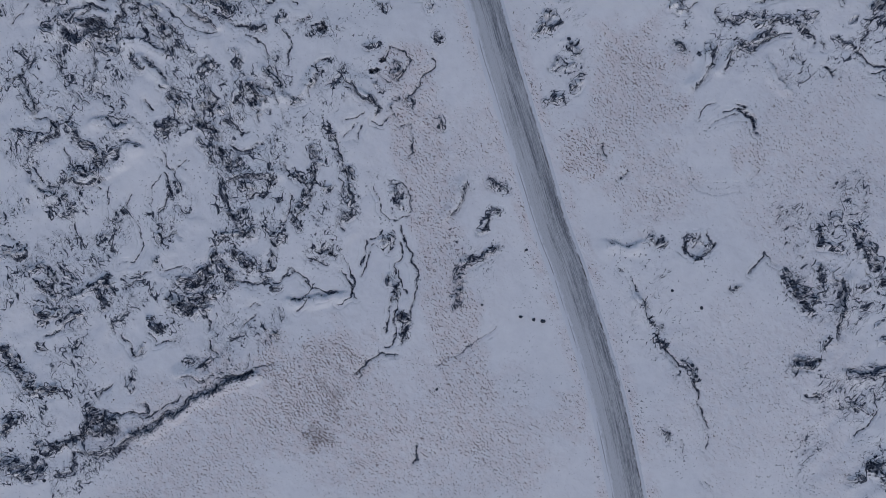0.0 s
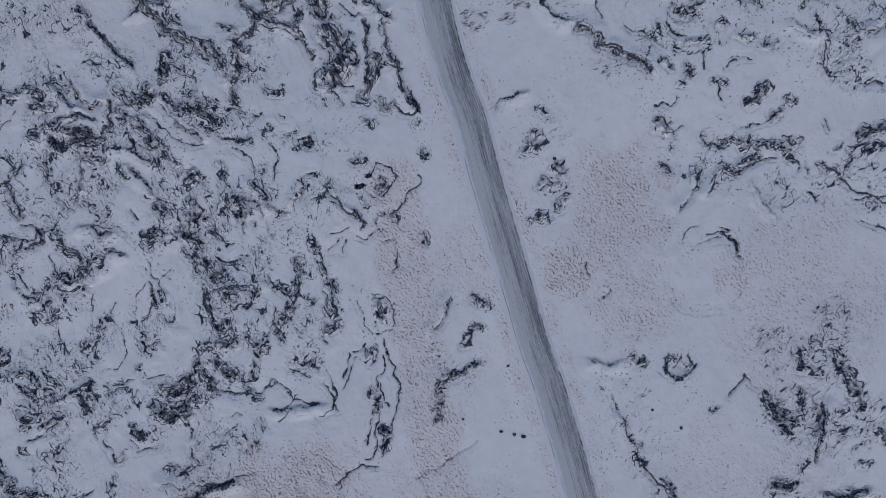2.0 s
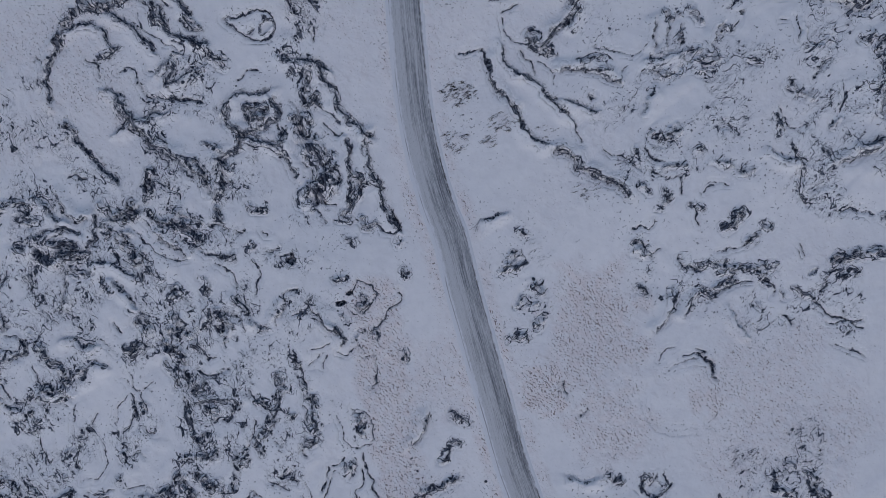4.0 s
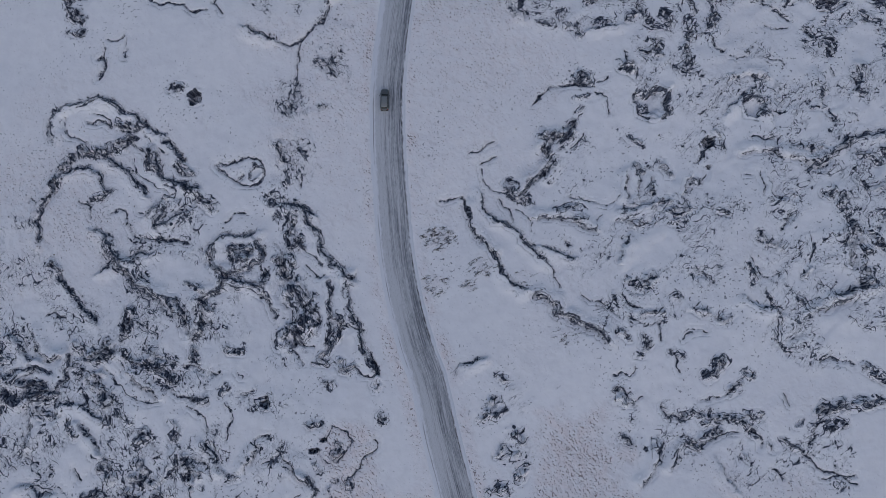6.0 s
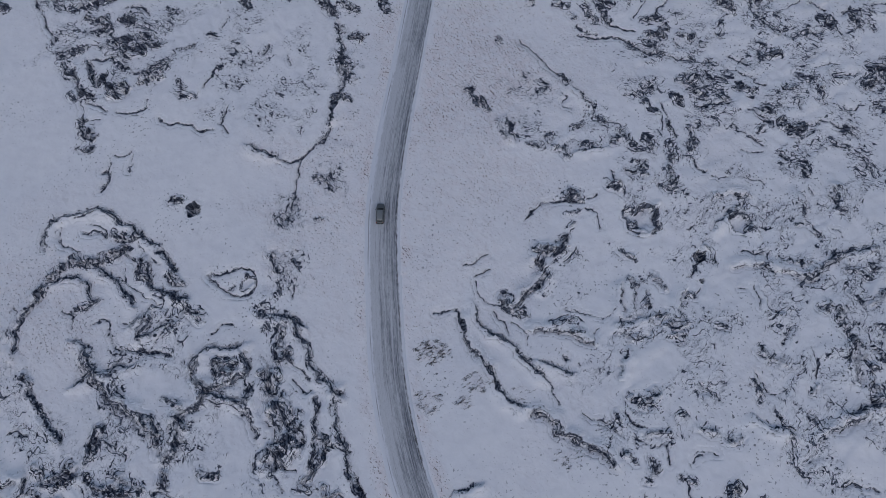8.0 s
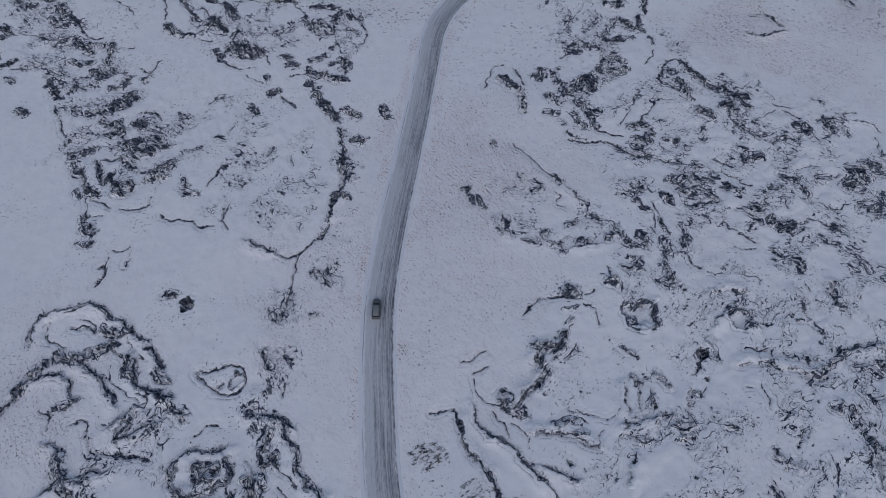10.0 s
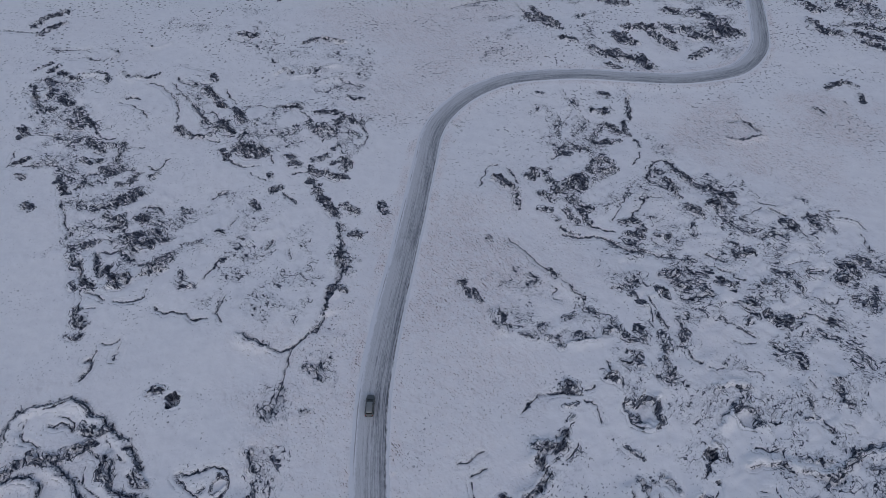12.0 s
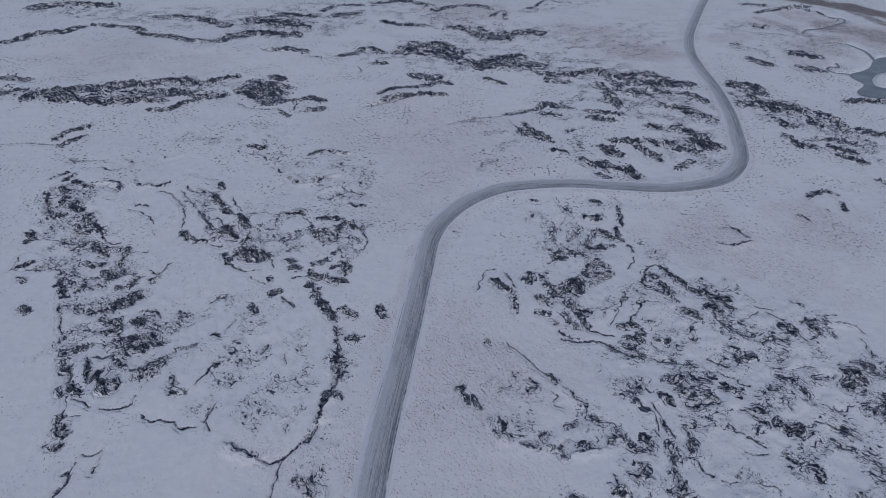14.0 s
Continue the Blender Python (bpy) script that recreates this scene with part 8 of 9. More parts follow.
def land(x, y):
    """Height, thinness of the snow, grass, owner and nearness to the owner's edge, on a grid with one y for each row."""
    h = base_height(x, y)
    c = np.broadcast_to(cell(y), x.shape)
    bare = np.zeros(x.shape)
    dust = np.zeros(x.shape)
    # winding creases of the flow, drawn out along its two directions
    far = np.maximum(1.0, c / 0.42)
    turn = np.where(x > 4, 0.85, 1.95)
    ax, ay = np.cos(turn), np.sin(turn)
    wx = x + 1.6 * perlin(x / 6, y / 6, 13) + 0.55 * perlin(x / 1.9, y / 1.9, 38)
    wy = y + 1.6 * perlin(x / 6, y / 6, 14) + 0.55 * perlin(x / 1.9, y / 1.9, 39)
    fa, fb = (wx * ax + wy * ay) / 1.9, -wx * ay + wy * ax
    flow_v = perlin(fa / 2.7, fb / 2.7, 15)
    flow = np.clip(1 - np.abs(flow_v) * 5.0, 0, 1)
    flow2 = np.clip(1 - np.abs(perlin(fa / 1.15 / far, fb / 1.15 / far, 16)) * 4.0, 0, 1)
    density = 0.05 + 0.10 * smooth(0.05, 0.5, perlin(x / 23, y / 23, 3))
    owner = np.full(x.shape, -1)
    claim = np.zeros(x.shape)
    sink = np.zeros(x.shape)
    folds = {key: np.zeros(x.shape) for key in ("across", "along", "core", "rim")}
    for n, (kind, half, dens, line) in enumerate(FEATURES):
        grow = half * 1.6 + 1.5 + 3 * float(cell(line[:, 1].max()))
        lo, hi = line.min(0) - grow, line.max(0) + grow
        w = window(x, y, lo[0], hi[0], lo[1], hi[1])
        if w is None:
            continue
        X, Y = x[w], y[w]
        Y = np.broadcast_to(Y, X.shape)
        wob = 0.5 + 0.12 * min(half, 4)
        d, side, along = line_distance(X + wob * perlin(X / 2.1, Y / 2.1, 34) + 0.18 * perlin(X / 0.7, Y / 0.7, 35),
                                Y + wob * perlin(X / 2.1, Y / 2.1, 36) + 0.18 * perlin(X / 0.7, Y / 0.7, 37), line)
        if kind == "field":
            m = 1 - smooth(0.5 * half, 1.1 * half, d + 0.4 * half * perlin(X / (half * 0.7), Y / (half * 0.7), 5))
            density[w] = np.maximum(density[w], dens * m)
            continue
        far_n = max(1.0, float(cell(line[:, 1].mean())) / 0.4)
        way = line[-1] - line[0]
        size = np.hypot(*way) + 1e-6
        ca, sa = (way / size) if size > 0.1 else (1.0, 0.0)
        A, B = (X * ca + Y * sa) / 1.8, -X * sa + Y * ca
        q = half * 0.8 + 0.5
        dw = d + 0.38 * half * perlin(X / q, Y / q, 6) + 0.22 * min(half, 1.2) * perlin(X / 0.8 / far_n, Y / 0.8 / far_n, 7)
        grain = perlin(X / 0.33 / far_n, Y / 0.33 / far_n, 8)
        if kind == "outcrop":
            m = 1 - smooth(0.45 * half, 1.2 * half, dw)
            s1 = min(max(0.8 * half, 0.9), 3.0)
            AW, BW = A + 0.5 * perlin(X / 1.7, Y / 1.7, 31), B + 0.5 * perlin(X / 1.7, Y / 1.7, 32)
            v1 = perlin(AW / s1, BW / s1, 9 + n % 7)
            r1 = np.clip(1 - np.abs(v1) * 4.0, 0, 1)
            plates = smooth(-0.07, 0.07, v1) + 0.6 * smooth(-0.08, 0.08, perlin(AW / s1 / 0.45, BW / s1 / 0.45, 54))
            show = 0.1 + 0.05 * float(line[0, 1] > 95) + 0.13 * float(line[0, 1] > 180) + 0.3 * dens + 0.16 * (r1 - 0.3) + (0.14 if far_n < 1.3 else 0.30) * perlin(X / 1.9 / far_n, Y / 1.9 / far_n, 53)
            skirt = 1 - smooth(0.6 * half, 1.25 * half + 1.3, dw)
            bare[w] = np.maximum(bare[w], np.maximum(m * show, skirt * (0.10 + 0.16 * dens + 0.10 * flow2[w])))
            dust[w] = np.maximum(dust[w], (0.80 * m + 0.12 * skirt) * dens * (0.45 + 0.75 * perlin(X / 2.2, Y / 2.2, 43) + 0.3 * r1))
            tall = 1.0 - 0.15 * smooth(150, 260, line[0, 1])
            lift = tall * (0.22 + 0.34 * min(half, 2.6))
            h[w] += m * (lift * (0.30 + 0.9 * perlin(X / s1 / 1.3, Y / s1 / 1.3, 30)) - 0.25 * r1 ** 2 * min(1, half) + tall * (0.22 + 0.22 * min(half, 2.2)) * (plates - 0.6))
        elif kind == "ledge":
            # a low step of the crust: a dark face, thin snow on the slope below it
            way_up = 1 if n % 3 else -1
            s = (d + 0.20 * perlin(X / 1.1, Y / 1.1, 7)) * side * way_up
            m = 1 - smooth(0.55 * half, 1.5 * half + 0.15, np.abs(s) + 0.16 * perlin(X / 0.6 / far_n, Y / 0.6 / far_n, 44))
            gap = smooth(-0.5, 0.15, perlin(A / 1.6, B / 1.6, 45))
            bare[w] = np.maximum(bare[w], m * (0.04 + 0.26 * dens) * (0.70 + 0.35 * gap))
            dust[w] = np.maximum(dust[w], m * dens * (0.70 + 0.5 * perlin(X / 1.3, Y / 1.3, 50)))
            slope = smooth(-0.3, 0.1, s) * (1 - smooth(0.4 * half, 2.2 * half + 0.9, s)) * smooth(half * 3 + 2, half, d)
            dust[w] = np.maximum(dust[w], dens * slope * (0.45 + 0.5 * perlin(X / 1.6, Y / 1.6, 46)))
            bare[w] = np.maximum(bare[w], slope * dens * (0.16 + 0.12 * flow2[w]))
            h[w] += (0.38 + 0.45 * half) * smooth(0.22, -0.18, s) * smooth(2.6, 0.3, d) - 0.22 * m
        elif kind == "fissure":
            m = 1 - smooth(0.25 * half, half + 0.12, dw)
            bare[w] = np.maximum(bare[w], m * (0.12 + 0.2 * dens))
            h[w] -= m * (0.20 + 0.45 * half) * min(1, 1.3 * dens)
            dust[w] = np.maximum(dust[w], 0.5 * dens * smooth(half + 0.7, half, d))
        else:
            m = 1 - smooth(0.50 * half, 1.12 * half, dw + 0.25 * half * perlin(X / half / 0.7, Y / half / 0.7, 10))
            rim = np.exp(-((dw - 0.95 * half) / (0.20 * half + 0.15)) ** 2)
            h[w] -= m * dens * (0.6 + 0.5 * half) * (0.55 if dens < 0.95 else 1.1)
            h[w] += rim * 0.12
            bare[w] = np.maximum(bare[w], rim * (0.34 + 0.12 * grain + 0.34 * perlin(X / half / 1.3, Y / half / 1.3, 33)) + m * (0.02 + 0.42 * max(0, dens - 0.75)))
            dust[w] = np.maximum(dust[w], m * (0.40 + 0.3 * perlin(X / 1.2, Y / 1.2, 52)))
        reach = half + 2.3 * c[w]
        near = 1 - d / reach
        take = near > np.maximum(claim[w], 0)
        shift = -0.95 * half if kind == "hollow" else 0.0
        folds["across"][w] = np.where(take, (d + shift) * side / far_n, folds["across"][w])
        edge = (0.8 if n % 2 else -0.8) * half if kind == "outcrop" else 0.0
        folds["rim"][w] = np.where(take, ((d + shift) * side - edge) / far_n, folds["rim"][w])
        folds["along"][w] = np.where(take, along / far_n + 7.7 * (n % 97), folds["along"][w])
        folds["core"][w] = np.where(take, {"outcrop": 0.25 + 0.40 * dens, "ledge": 0.30 + 0.6 * dens, "fissure": 0.42 + 0.5 * dens, "hollow": 0.45}[kind] * smooth(reach, half, d), folds["core"][w])
        claim[w] = np.where(take, near, claim[w])
        owner[w] = np.where(take, n, owner[w])
        sink[w] = np.maximum(sink[w], smooth(half + 1.5 * c[w], half + 0.4 * c[w], d))
    # broken crust between the outcrops
    g = perlin(x / 0.36 / far, y / 0.36 / far, 17)
    clump = perlin(x / 8.0, y / 8.0, 18)
    open_ = smooth(0.06, 0.40, density) * (0.25 + 0.95 * smooth(-0.30, 0.30, clump))
    bare = np.maximum(bare, np.clip(0.02 + 0.34 * density * (0.40 + 0.80 * smooth(-0.30, 0.25, clump)) + open_ * (0.13 * flow + 0.16 * flow2) + 0.03 * g, 0, 0.62))
    dust = np.maximum(dust, open_ * 0.28 * np.clip(flow * 0.8 + perlin(x / 3.3, y / 3.3, 47), 0, 1))
    crust = np.clip(density * 2.2, 0, 1)
    h += crust * (0.22 * perlin(x / 3.1, y / 3.1, 19) - 0.08 * flow + 0.16 * smooth(-0.08, 0.08, flow_v))
    # tussocks under the snow
    h += 0.022 * perlin(x / 0.85 / far, y / 0.7 / far, 21) + 0.03 * perlin(x / 2.2, y / 1.8, 22)
    grass = 0.02 + 0.25 * perlin(x / 19, y / 19, 23)
    for px, py, radius, amount, woody in PATCHES:
        w = window(x, y, px - radius * 1.6, px + radius * 1.6, py - radius * 1.6, py + radius * 1.6)
        if w is not None:
            d = np.hypot(x[w] - px, y[w] - py) / radius
            edge = 1 - smooth(0.35, 1.35, d + 0.5 * perlin(x[w] / (radius * 0.5), y[w] / (radius * 0.5), 24))
            grass[w] = np.maximum(grass[w], amount * edge * (0.5 if woody else 1.0))
    for half, amount, line in MOORS:
        lo, hi = line.min(0) - 1.5 * half, line.max(0) + 1.5 * half
        w = window(x, y, lo[0], hi[0], lo[1], hi[1])
        if w is not None:
            Y = np.broadcast_to(y[w], x[w].shape)
            d = line_distance(x[w], Y, line)[0] / half
            grass[w] = np.maximum(grass[w], amount * (1 - smooth(0.5, 1.2, d + 0.35 * perlin(x[w] / half / 1.5, Y / half / 0.8, 24))))
    # the road's bed and verges
    road_near = np.full(x.shape, 99.0)
    road_z = np.zeros(x.shape)
    for k in range(0, len(ROAD) - 10, 10):
        piece = ROAD[k:k + 11:5]
        lo, hi = piece.min(0) - 13, piece.max(0) + 13
        w = window(x, y, lo[0], hi[0], lo[1], hi[1])
        if w is not None:
            d = line_distance(x[w], np.broadcast_to(y[w], x[w].shape), piece)[0]
            closer = d < road_near[w]
            road_near[w] = np.where(closer, d, road_near[w])
            road_z[w] = np.where(closer, ROAD_Z[k + 5], road_z[w])
    verge = smooth(8.5, 3.6, road_near)
    h = h * (1 - verge) + verge * (road_z - 0.16)
    clear = smooth(3.6, 5.2, road_near + 0.5 * perlin(x / 3, y / 3, 25))
    bare *= clear
    dust *= clear
    grass = np.maximum(grass * clear, 0.75 * smooth(7.0, 4.4, road_near) * smooth(3.2, 3.9, road_near) * (0.6 + 0.6 * perlin(x / 6, y / 6, 26)))
    # standing and running water
    for line in PONDS:
        lo, hi = line.min(0) - 6, line.max(0) + 6
        w = window(x, y, lo[0], hi[0], lo[1], hi[1])
        if w is not None:
            X, Y = x[w], np.broadcast_to(y[w], x[w].shape)
            inside = np.zeros(X.shape, bool)
            for (ax, ay), (bx, by) in zip(line, np.roll(line, -1, 0)):
                inside ^= ((ay > Y) != (by > Y)) & (X < (bx - ax) * (Y - ay) / (by - ay + 1e-12) + ax)
            d = np.where(inside, -1, 1) * line_distance(X, Y, np.vstack([line, line[:1]]))[0]
            bed = smooth(2.2, -0.8, d)
            h[w] = h[w] * (1 - bed) + bed * -0.95
            bare[w] *= 1 - bed
    for half, line in STREAMS:
        lo, hi = line.min(0) - 9, line.max(0) + 9
        w = window(x, y, lo[0], hi[0], lo[1], hi[1])
        if w is not None:
            X, Y = x[w], np.broadcast_to(y[w], x[w].shape)
            bed = smooth(half + 2.4, half - 0.4, line_distance(X, Y, line[::3])[0])
            h[w] = h[w] * (1 - bed) + bed * -0.95
            bare[w] *= 1 - bed
    owner = np.where(road_near < 4.2, -1, owner)
    sink = np.where(road_near < 5.0, 0, sink)
    return h, bare, grass, np.clip(dust, 0, 0.95), owner, sink, folds


def grid_quads(rows, cols):
    i = np.arange(rows * cols).reshape(rows, cols)
    return np.stack([i[:-1, :-1], i[:-1, 1:], i[1:, 1:], i[1:, :-1]], -1)


def ground_rows():
    ys = [-62.0]
    while ys[-1] < 4300:
        y = ys[-1]
        ys.append(y + float(cell(y)) * (1.0 if y < 520 else 1 + (y - 520) / 60))
    south, step = [], 0.5
    y = -62.0
    while y > -3000:
        y -= step
        step *= 1.16
        south.append(y)
    return np.array(south[::-1] + ys)


def make_ground():
    ys = ground_rows()
    u = np.linspace(-1, 1, CORE + 1)
    out = 1 + np.cumsum(0.006 * 1.42 ** np.arange(1, 19))
    u = np.r_[-out[::-1], u, out]
    x = 8 + u[None, :] * half_width(ys)[:, None]
    y = np.repeat(ys[:, None], len(u), 1)
    h, bare, grass, dust, owner, sink, folds = land(x, y)
    me = array_mesh("ground", np.stack([x, y, h - 0.75 * sink], -1).reshape(-1, 3), grid_quads(*x.shape).reshape(-1, 4), [GROUND_MAT])
    attribute(me, "bare", bare.ravel())
    attribute(me, "grass", grass.ravel())
    attribute(me, "dust", dust.ravel())
    tagged(new("ground", me), "bumpy lava plain under a thin sheet of snow", "ground", kind="structure")


# ---- lava outcrops, fissures and hollows, each a thing of its own ----
def outcrop_words(kind, half, dens, line):
    span = np.linalg.norm(np.diff(line, axis=0), axis=1).sum() if len(line) > 1 else 0
    near = np.hypot(ROAD[:, 0, None] - line[:, 0], ROAD[:, 1, None] - line[:, 1]).min() < 14
    where = " beside the road" if near else " in the snowfield"
    if kind == "hollow":
        return "lava_hollow", ("deep dark" if dens > 1.1 else "shallow snow-floored") + " collapse hollow with a rocky rim" + where, "hollow"
    if kind == "fissure":
        if span < 5.5:
            return "lava_crack", "short thin dark crack in the lava crust" + where, "crack"
        return "lava_fissure", ("long winding" if span > 9 else "narrow winding") + " dark fissure in the lava crust" + where, "fissure"
    if kind == "ledge":
        return "lava_ledge", ("long" if span > 8 else "short") + (" black" if dens > 0.75 else " snow-dusted") + " ledge of broken lava crust" + where, "rock ledge"
    if span > 5 * half:
        return "lava_ridge", ("broad" if half > 1.2 else "narrow") + (" black" if dens > 0.75 else " snow-dusted") + " ridge of broken lava" + where, "rock ridge"
    return "lava_outcrop", ("rugged black" if dens > 0.75 else "low snow-dusted") + " outcrop of jagged lava" + where, "rock outcrop"


RASTERS = []


def pieces(owner):
    """Splits each owner's cells into connected pieces; crumbs go over to a neighbour. Returns the piece of each cell and each piece's owner."""
    owner = owner.copy()
    for last in (False, True):
        out, of = np.full(owner.shape, -1), []
        high, wide = owner.shape
        cells = np.argsort(owner.ravel(), kind="stable")
        ranks = owner.ravel()[cells]
        for n in range(len(FEATURES)):
            mine = cells[np.searchsorted(ranks, n):np.searchsorted(ranks, n, side="right")]
            if not len(mine):
                continue
            r, c = mine // wide, mine % wide
            r0, c0 = max(r.min() - 1, 0), max(c.min() - 1, 0)
            r1, c1 = r.max() + 2, c.max() + 2
            block_ = owner[r0:r1, c0:c1] == n
            mark = np.where(block_, np.arange(block_.size).reshape(block_.shape) + 1, 0)
            while True:
                p = np.pad(mark, 1)
                most = p[1:-1, 1:-1]
                for i in range(3):
                    for j in range(3):
                        most = np.maximum(most, p[i:i + mark.shape[0], j:j + mark.shape[1]])
                most = np.where(block_, most, 0)
                if (most == mark).all():
                    break
                mark = most
            for value in np.unique(mark[block_]):
                part_ = mark == value
                if part_.sum() < 40 and not last:
                    p = np.pad(part_, 1)
                    ring = np.zeros(part_.shape, bool)
                    for i in range(3):
                        for j in range(3):
                            ring |= p[i:i + part_.shape[0], j:j + part_.shape[1]]
                    near = owner[r0:r1, c0:c1][ring & ~part_]
                    near = near[near >= 0]
                    if len(near):
                        owner[r0:r1, c0:c1][part_] = np.bincount(near).argmax()
                        continue
                out[r0:r1, c0:c1][part_] = len(of)
                of.append(n)
    return out, of



def make_outcrops():
    for x0, x1, y0, y1, res in ((-118, 132, -64, 190, 0.23), (-190, 205, 190, 330, 0.48), (-420, 420, 330, 700, 1.0)):
        xs, ys = np.arange(x0, x1, res), np.arange(y0, y1, res)
        x, y = np.meshgrid(xs, ys)
        h, bare, grass, dust, owner, sink, folds = land(x, y)
        RASTERS.append((x0, x1, y0, y1, res, h))
        quads = grid_quads(*x.shape)
        own, of = pieces(owner[:-1, :-1])
        own = own.ravel()
        flat = quads.reshape(-1, 4)
        order = np.argsort(own, kind="stable")
        own, flat = own[order], flat[order]
        spots = np.stack([x, y, h], -1).reshape(-1, 3)
        bare, grass, dust = bare.ravel(), grass.ravel(), dust.ravel()
        for n, which in enumerate(of):
            kind, half, dens, line = FEATURES[which]
            a, b = np.searchsorted(own, n), np.searchsorted(own, n, side="right")
            if b - a < 6:
                continue
            used, inverse = np.unique(flat[a:b], return_inverse=True)
            name, label, category = outcrop_words(kind, half, dens, line)
            origin = spots[used].mean(0)
            me = array_mesh(name, spots[used] - origin, inverse.reshape(-1, 4), [LAVA_MATS[len(RASTERS) if len(RASTERS) > 1 or origin[1] > 108 else 0]])
            attribute(me, "bare", bare[used])
            attribute(me, "grass", grass[used])
            attribute(me, "dust", dust[used])
            for key, values in folds.items():
                attribute(me, key, values.ravel()[used])
            ob = tagged(new(name, me), label, category, group=category + "s in the lava field")
            ob.location = origin


def height_at(x, y):
    for x0, x1, y0, y1, res, h in RASTERS:
        if x0 <= x < x1 - res and y0 <= y < y1 - res:
            return float(h[int((y - y0) / res), int((x - x0) / res)])
    return 0.0


make_ground()
make_outcrops()


# ---- road ----
def make_road():
    tang = np.gradient(ROAD, axis=0)
    tang /= np.linalg.norm(tang, axis=1)[:, None]
    right = np.stack([tang[:, 1], -tang[:, 0]], 1)
    across = np.array([-3.6, -3.25, -3.0, -2.7, -2.3, -1.9, -1.5, -1.0, -0.5, 0, 0.5, 1.0, 1.5, 1.9, 2.3, 2.7, 2.95, 3.2, 3.6])
    run = np.arange(len(ROAD)) * 0.6
    x = ROAD[:, 0, None] + right[:, 0, None] * across
    y = ROAD[:, 1, None] + right[:, 1, None] * across
    a = np.broadcast_to(across, x.shape)
    s = np.repeat(run[:, None], len(across), 1)
    crown = 0.07 - 0.012 * a ** 2
    ruts = -0.025 * np.exp(-((np.abs(np.abs(a) - 1.35) - 0.72) / 0.22) ** 2)
    berm = 0.06 * np.exp(-((np.abs(a) - 3.05) / 0.20) ** 2) * (0.7 + 0.6 * perlin(s / 2.3, np.sign(a) * 5, 40))
    skirt = np.where(np.abs(a) > 3.5, -0.14, 0.0)
    z = ROAD_Z[:, None] + crown + ruts + berm + skirt + 0.012 * perlin(s / 0.9, a / 0.5, 41)
    quads = grid_quads(*x.shape).reshape(-1, 4)[:, ::-1]
    me = array_mesh("road", np.stack([x, y, z], -1).reshape(-1, 3), quads, [ROAD_MAT])
    uv = me.uv_layers.new(name="UVMap")
    idx = np.empty(len(me.loops), dtype=np.int32)
    me.loops.foreach_get("vertex_index", idx)
    uv.data.foreach_set("uv", np.stack([a.ravel()[idx], s.ravel()[idx]], -1).astype(np.float32).ravel())
    tagged(new("road", me), "winding gravel road of grey slush with wheel tracks", "road", kind="structure")


make_road()


# ---- water ----
def make_water():
    for line in PONDS:
        bm = bmesh.new()
        bm.faces.new([bm.verts.new((x, y, -0.52)) for x, y in line[::2]])
        bmesh.ops.recalc_face_normals(bm, faces=bm.faces)
        bmesh.ops.triangulate(bm, faces=bm.faces)
        ob = part("pond", bm, ICE_MAT, None)
        if ob.data.polygons[0].normal.z < 0:
            ob.data.flip_normals()
        tagged(ob, "grey half-frozen pond among snowy banks", "pond", kind="structure")
    for half, line in STREAMS:
        tang = np.gradient(line, axis=0)
        tang /= np.linalg.norm(tang, axis=1)[:, None]
        right = np.stack([tang[:, 1], -tang[:, 0]], 1)
        wide = half * (1 + 0.35 * perlin(np.arange(len(line)) / 6, 0 * line[:, 0], 42)) + 0.15
        left, rite = line - right * wide[:, None], line + right * wide[:, None]
        v = np.stack([np.c_[left, np.full(len(line), -0.53)], np.c_[rite, np.full(len(line), -0.53)]], 1)
        me = array_mesh("stream", v.reshape(-1, 3), grid_quads(len(line), 2).reshape(-1, 4)[:, ::-1], [ICE_MAT])
        tagged(new("stream", me), "narrow winding stream of grey icy water", "stream", kind="structure")


make_water()


# ---- loose rocks ----
def stone_points(rng, detail=1):
    """A lumpy, angular stone about 1 m across."""
    bm = bmesh.new()
    bmesh.ops.create_icosphere(bm, subdivisions=detail, radius=0.5)
    cuts = [Vector(rng.normal(size=3)).normalized() for _ in range(5)]
    for v in bm.verts:
        k = 1 + 0.25 * noise.noise(v.co * 2.3 + Vector((rng.rand() * 0.05, 0, 0)))
        v.co *= k
        for c in cuts:
            over = v.co.dot(c) - 0.33
            if over > 0:
                v.co -= c * over * 0.85
        v.co.z *= 0.72
    return bm


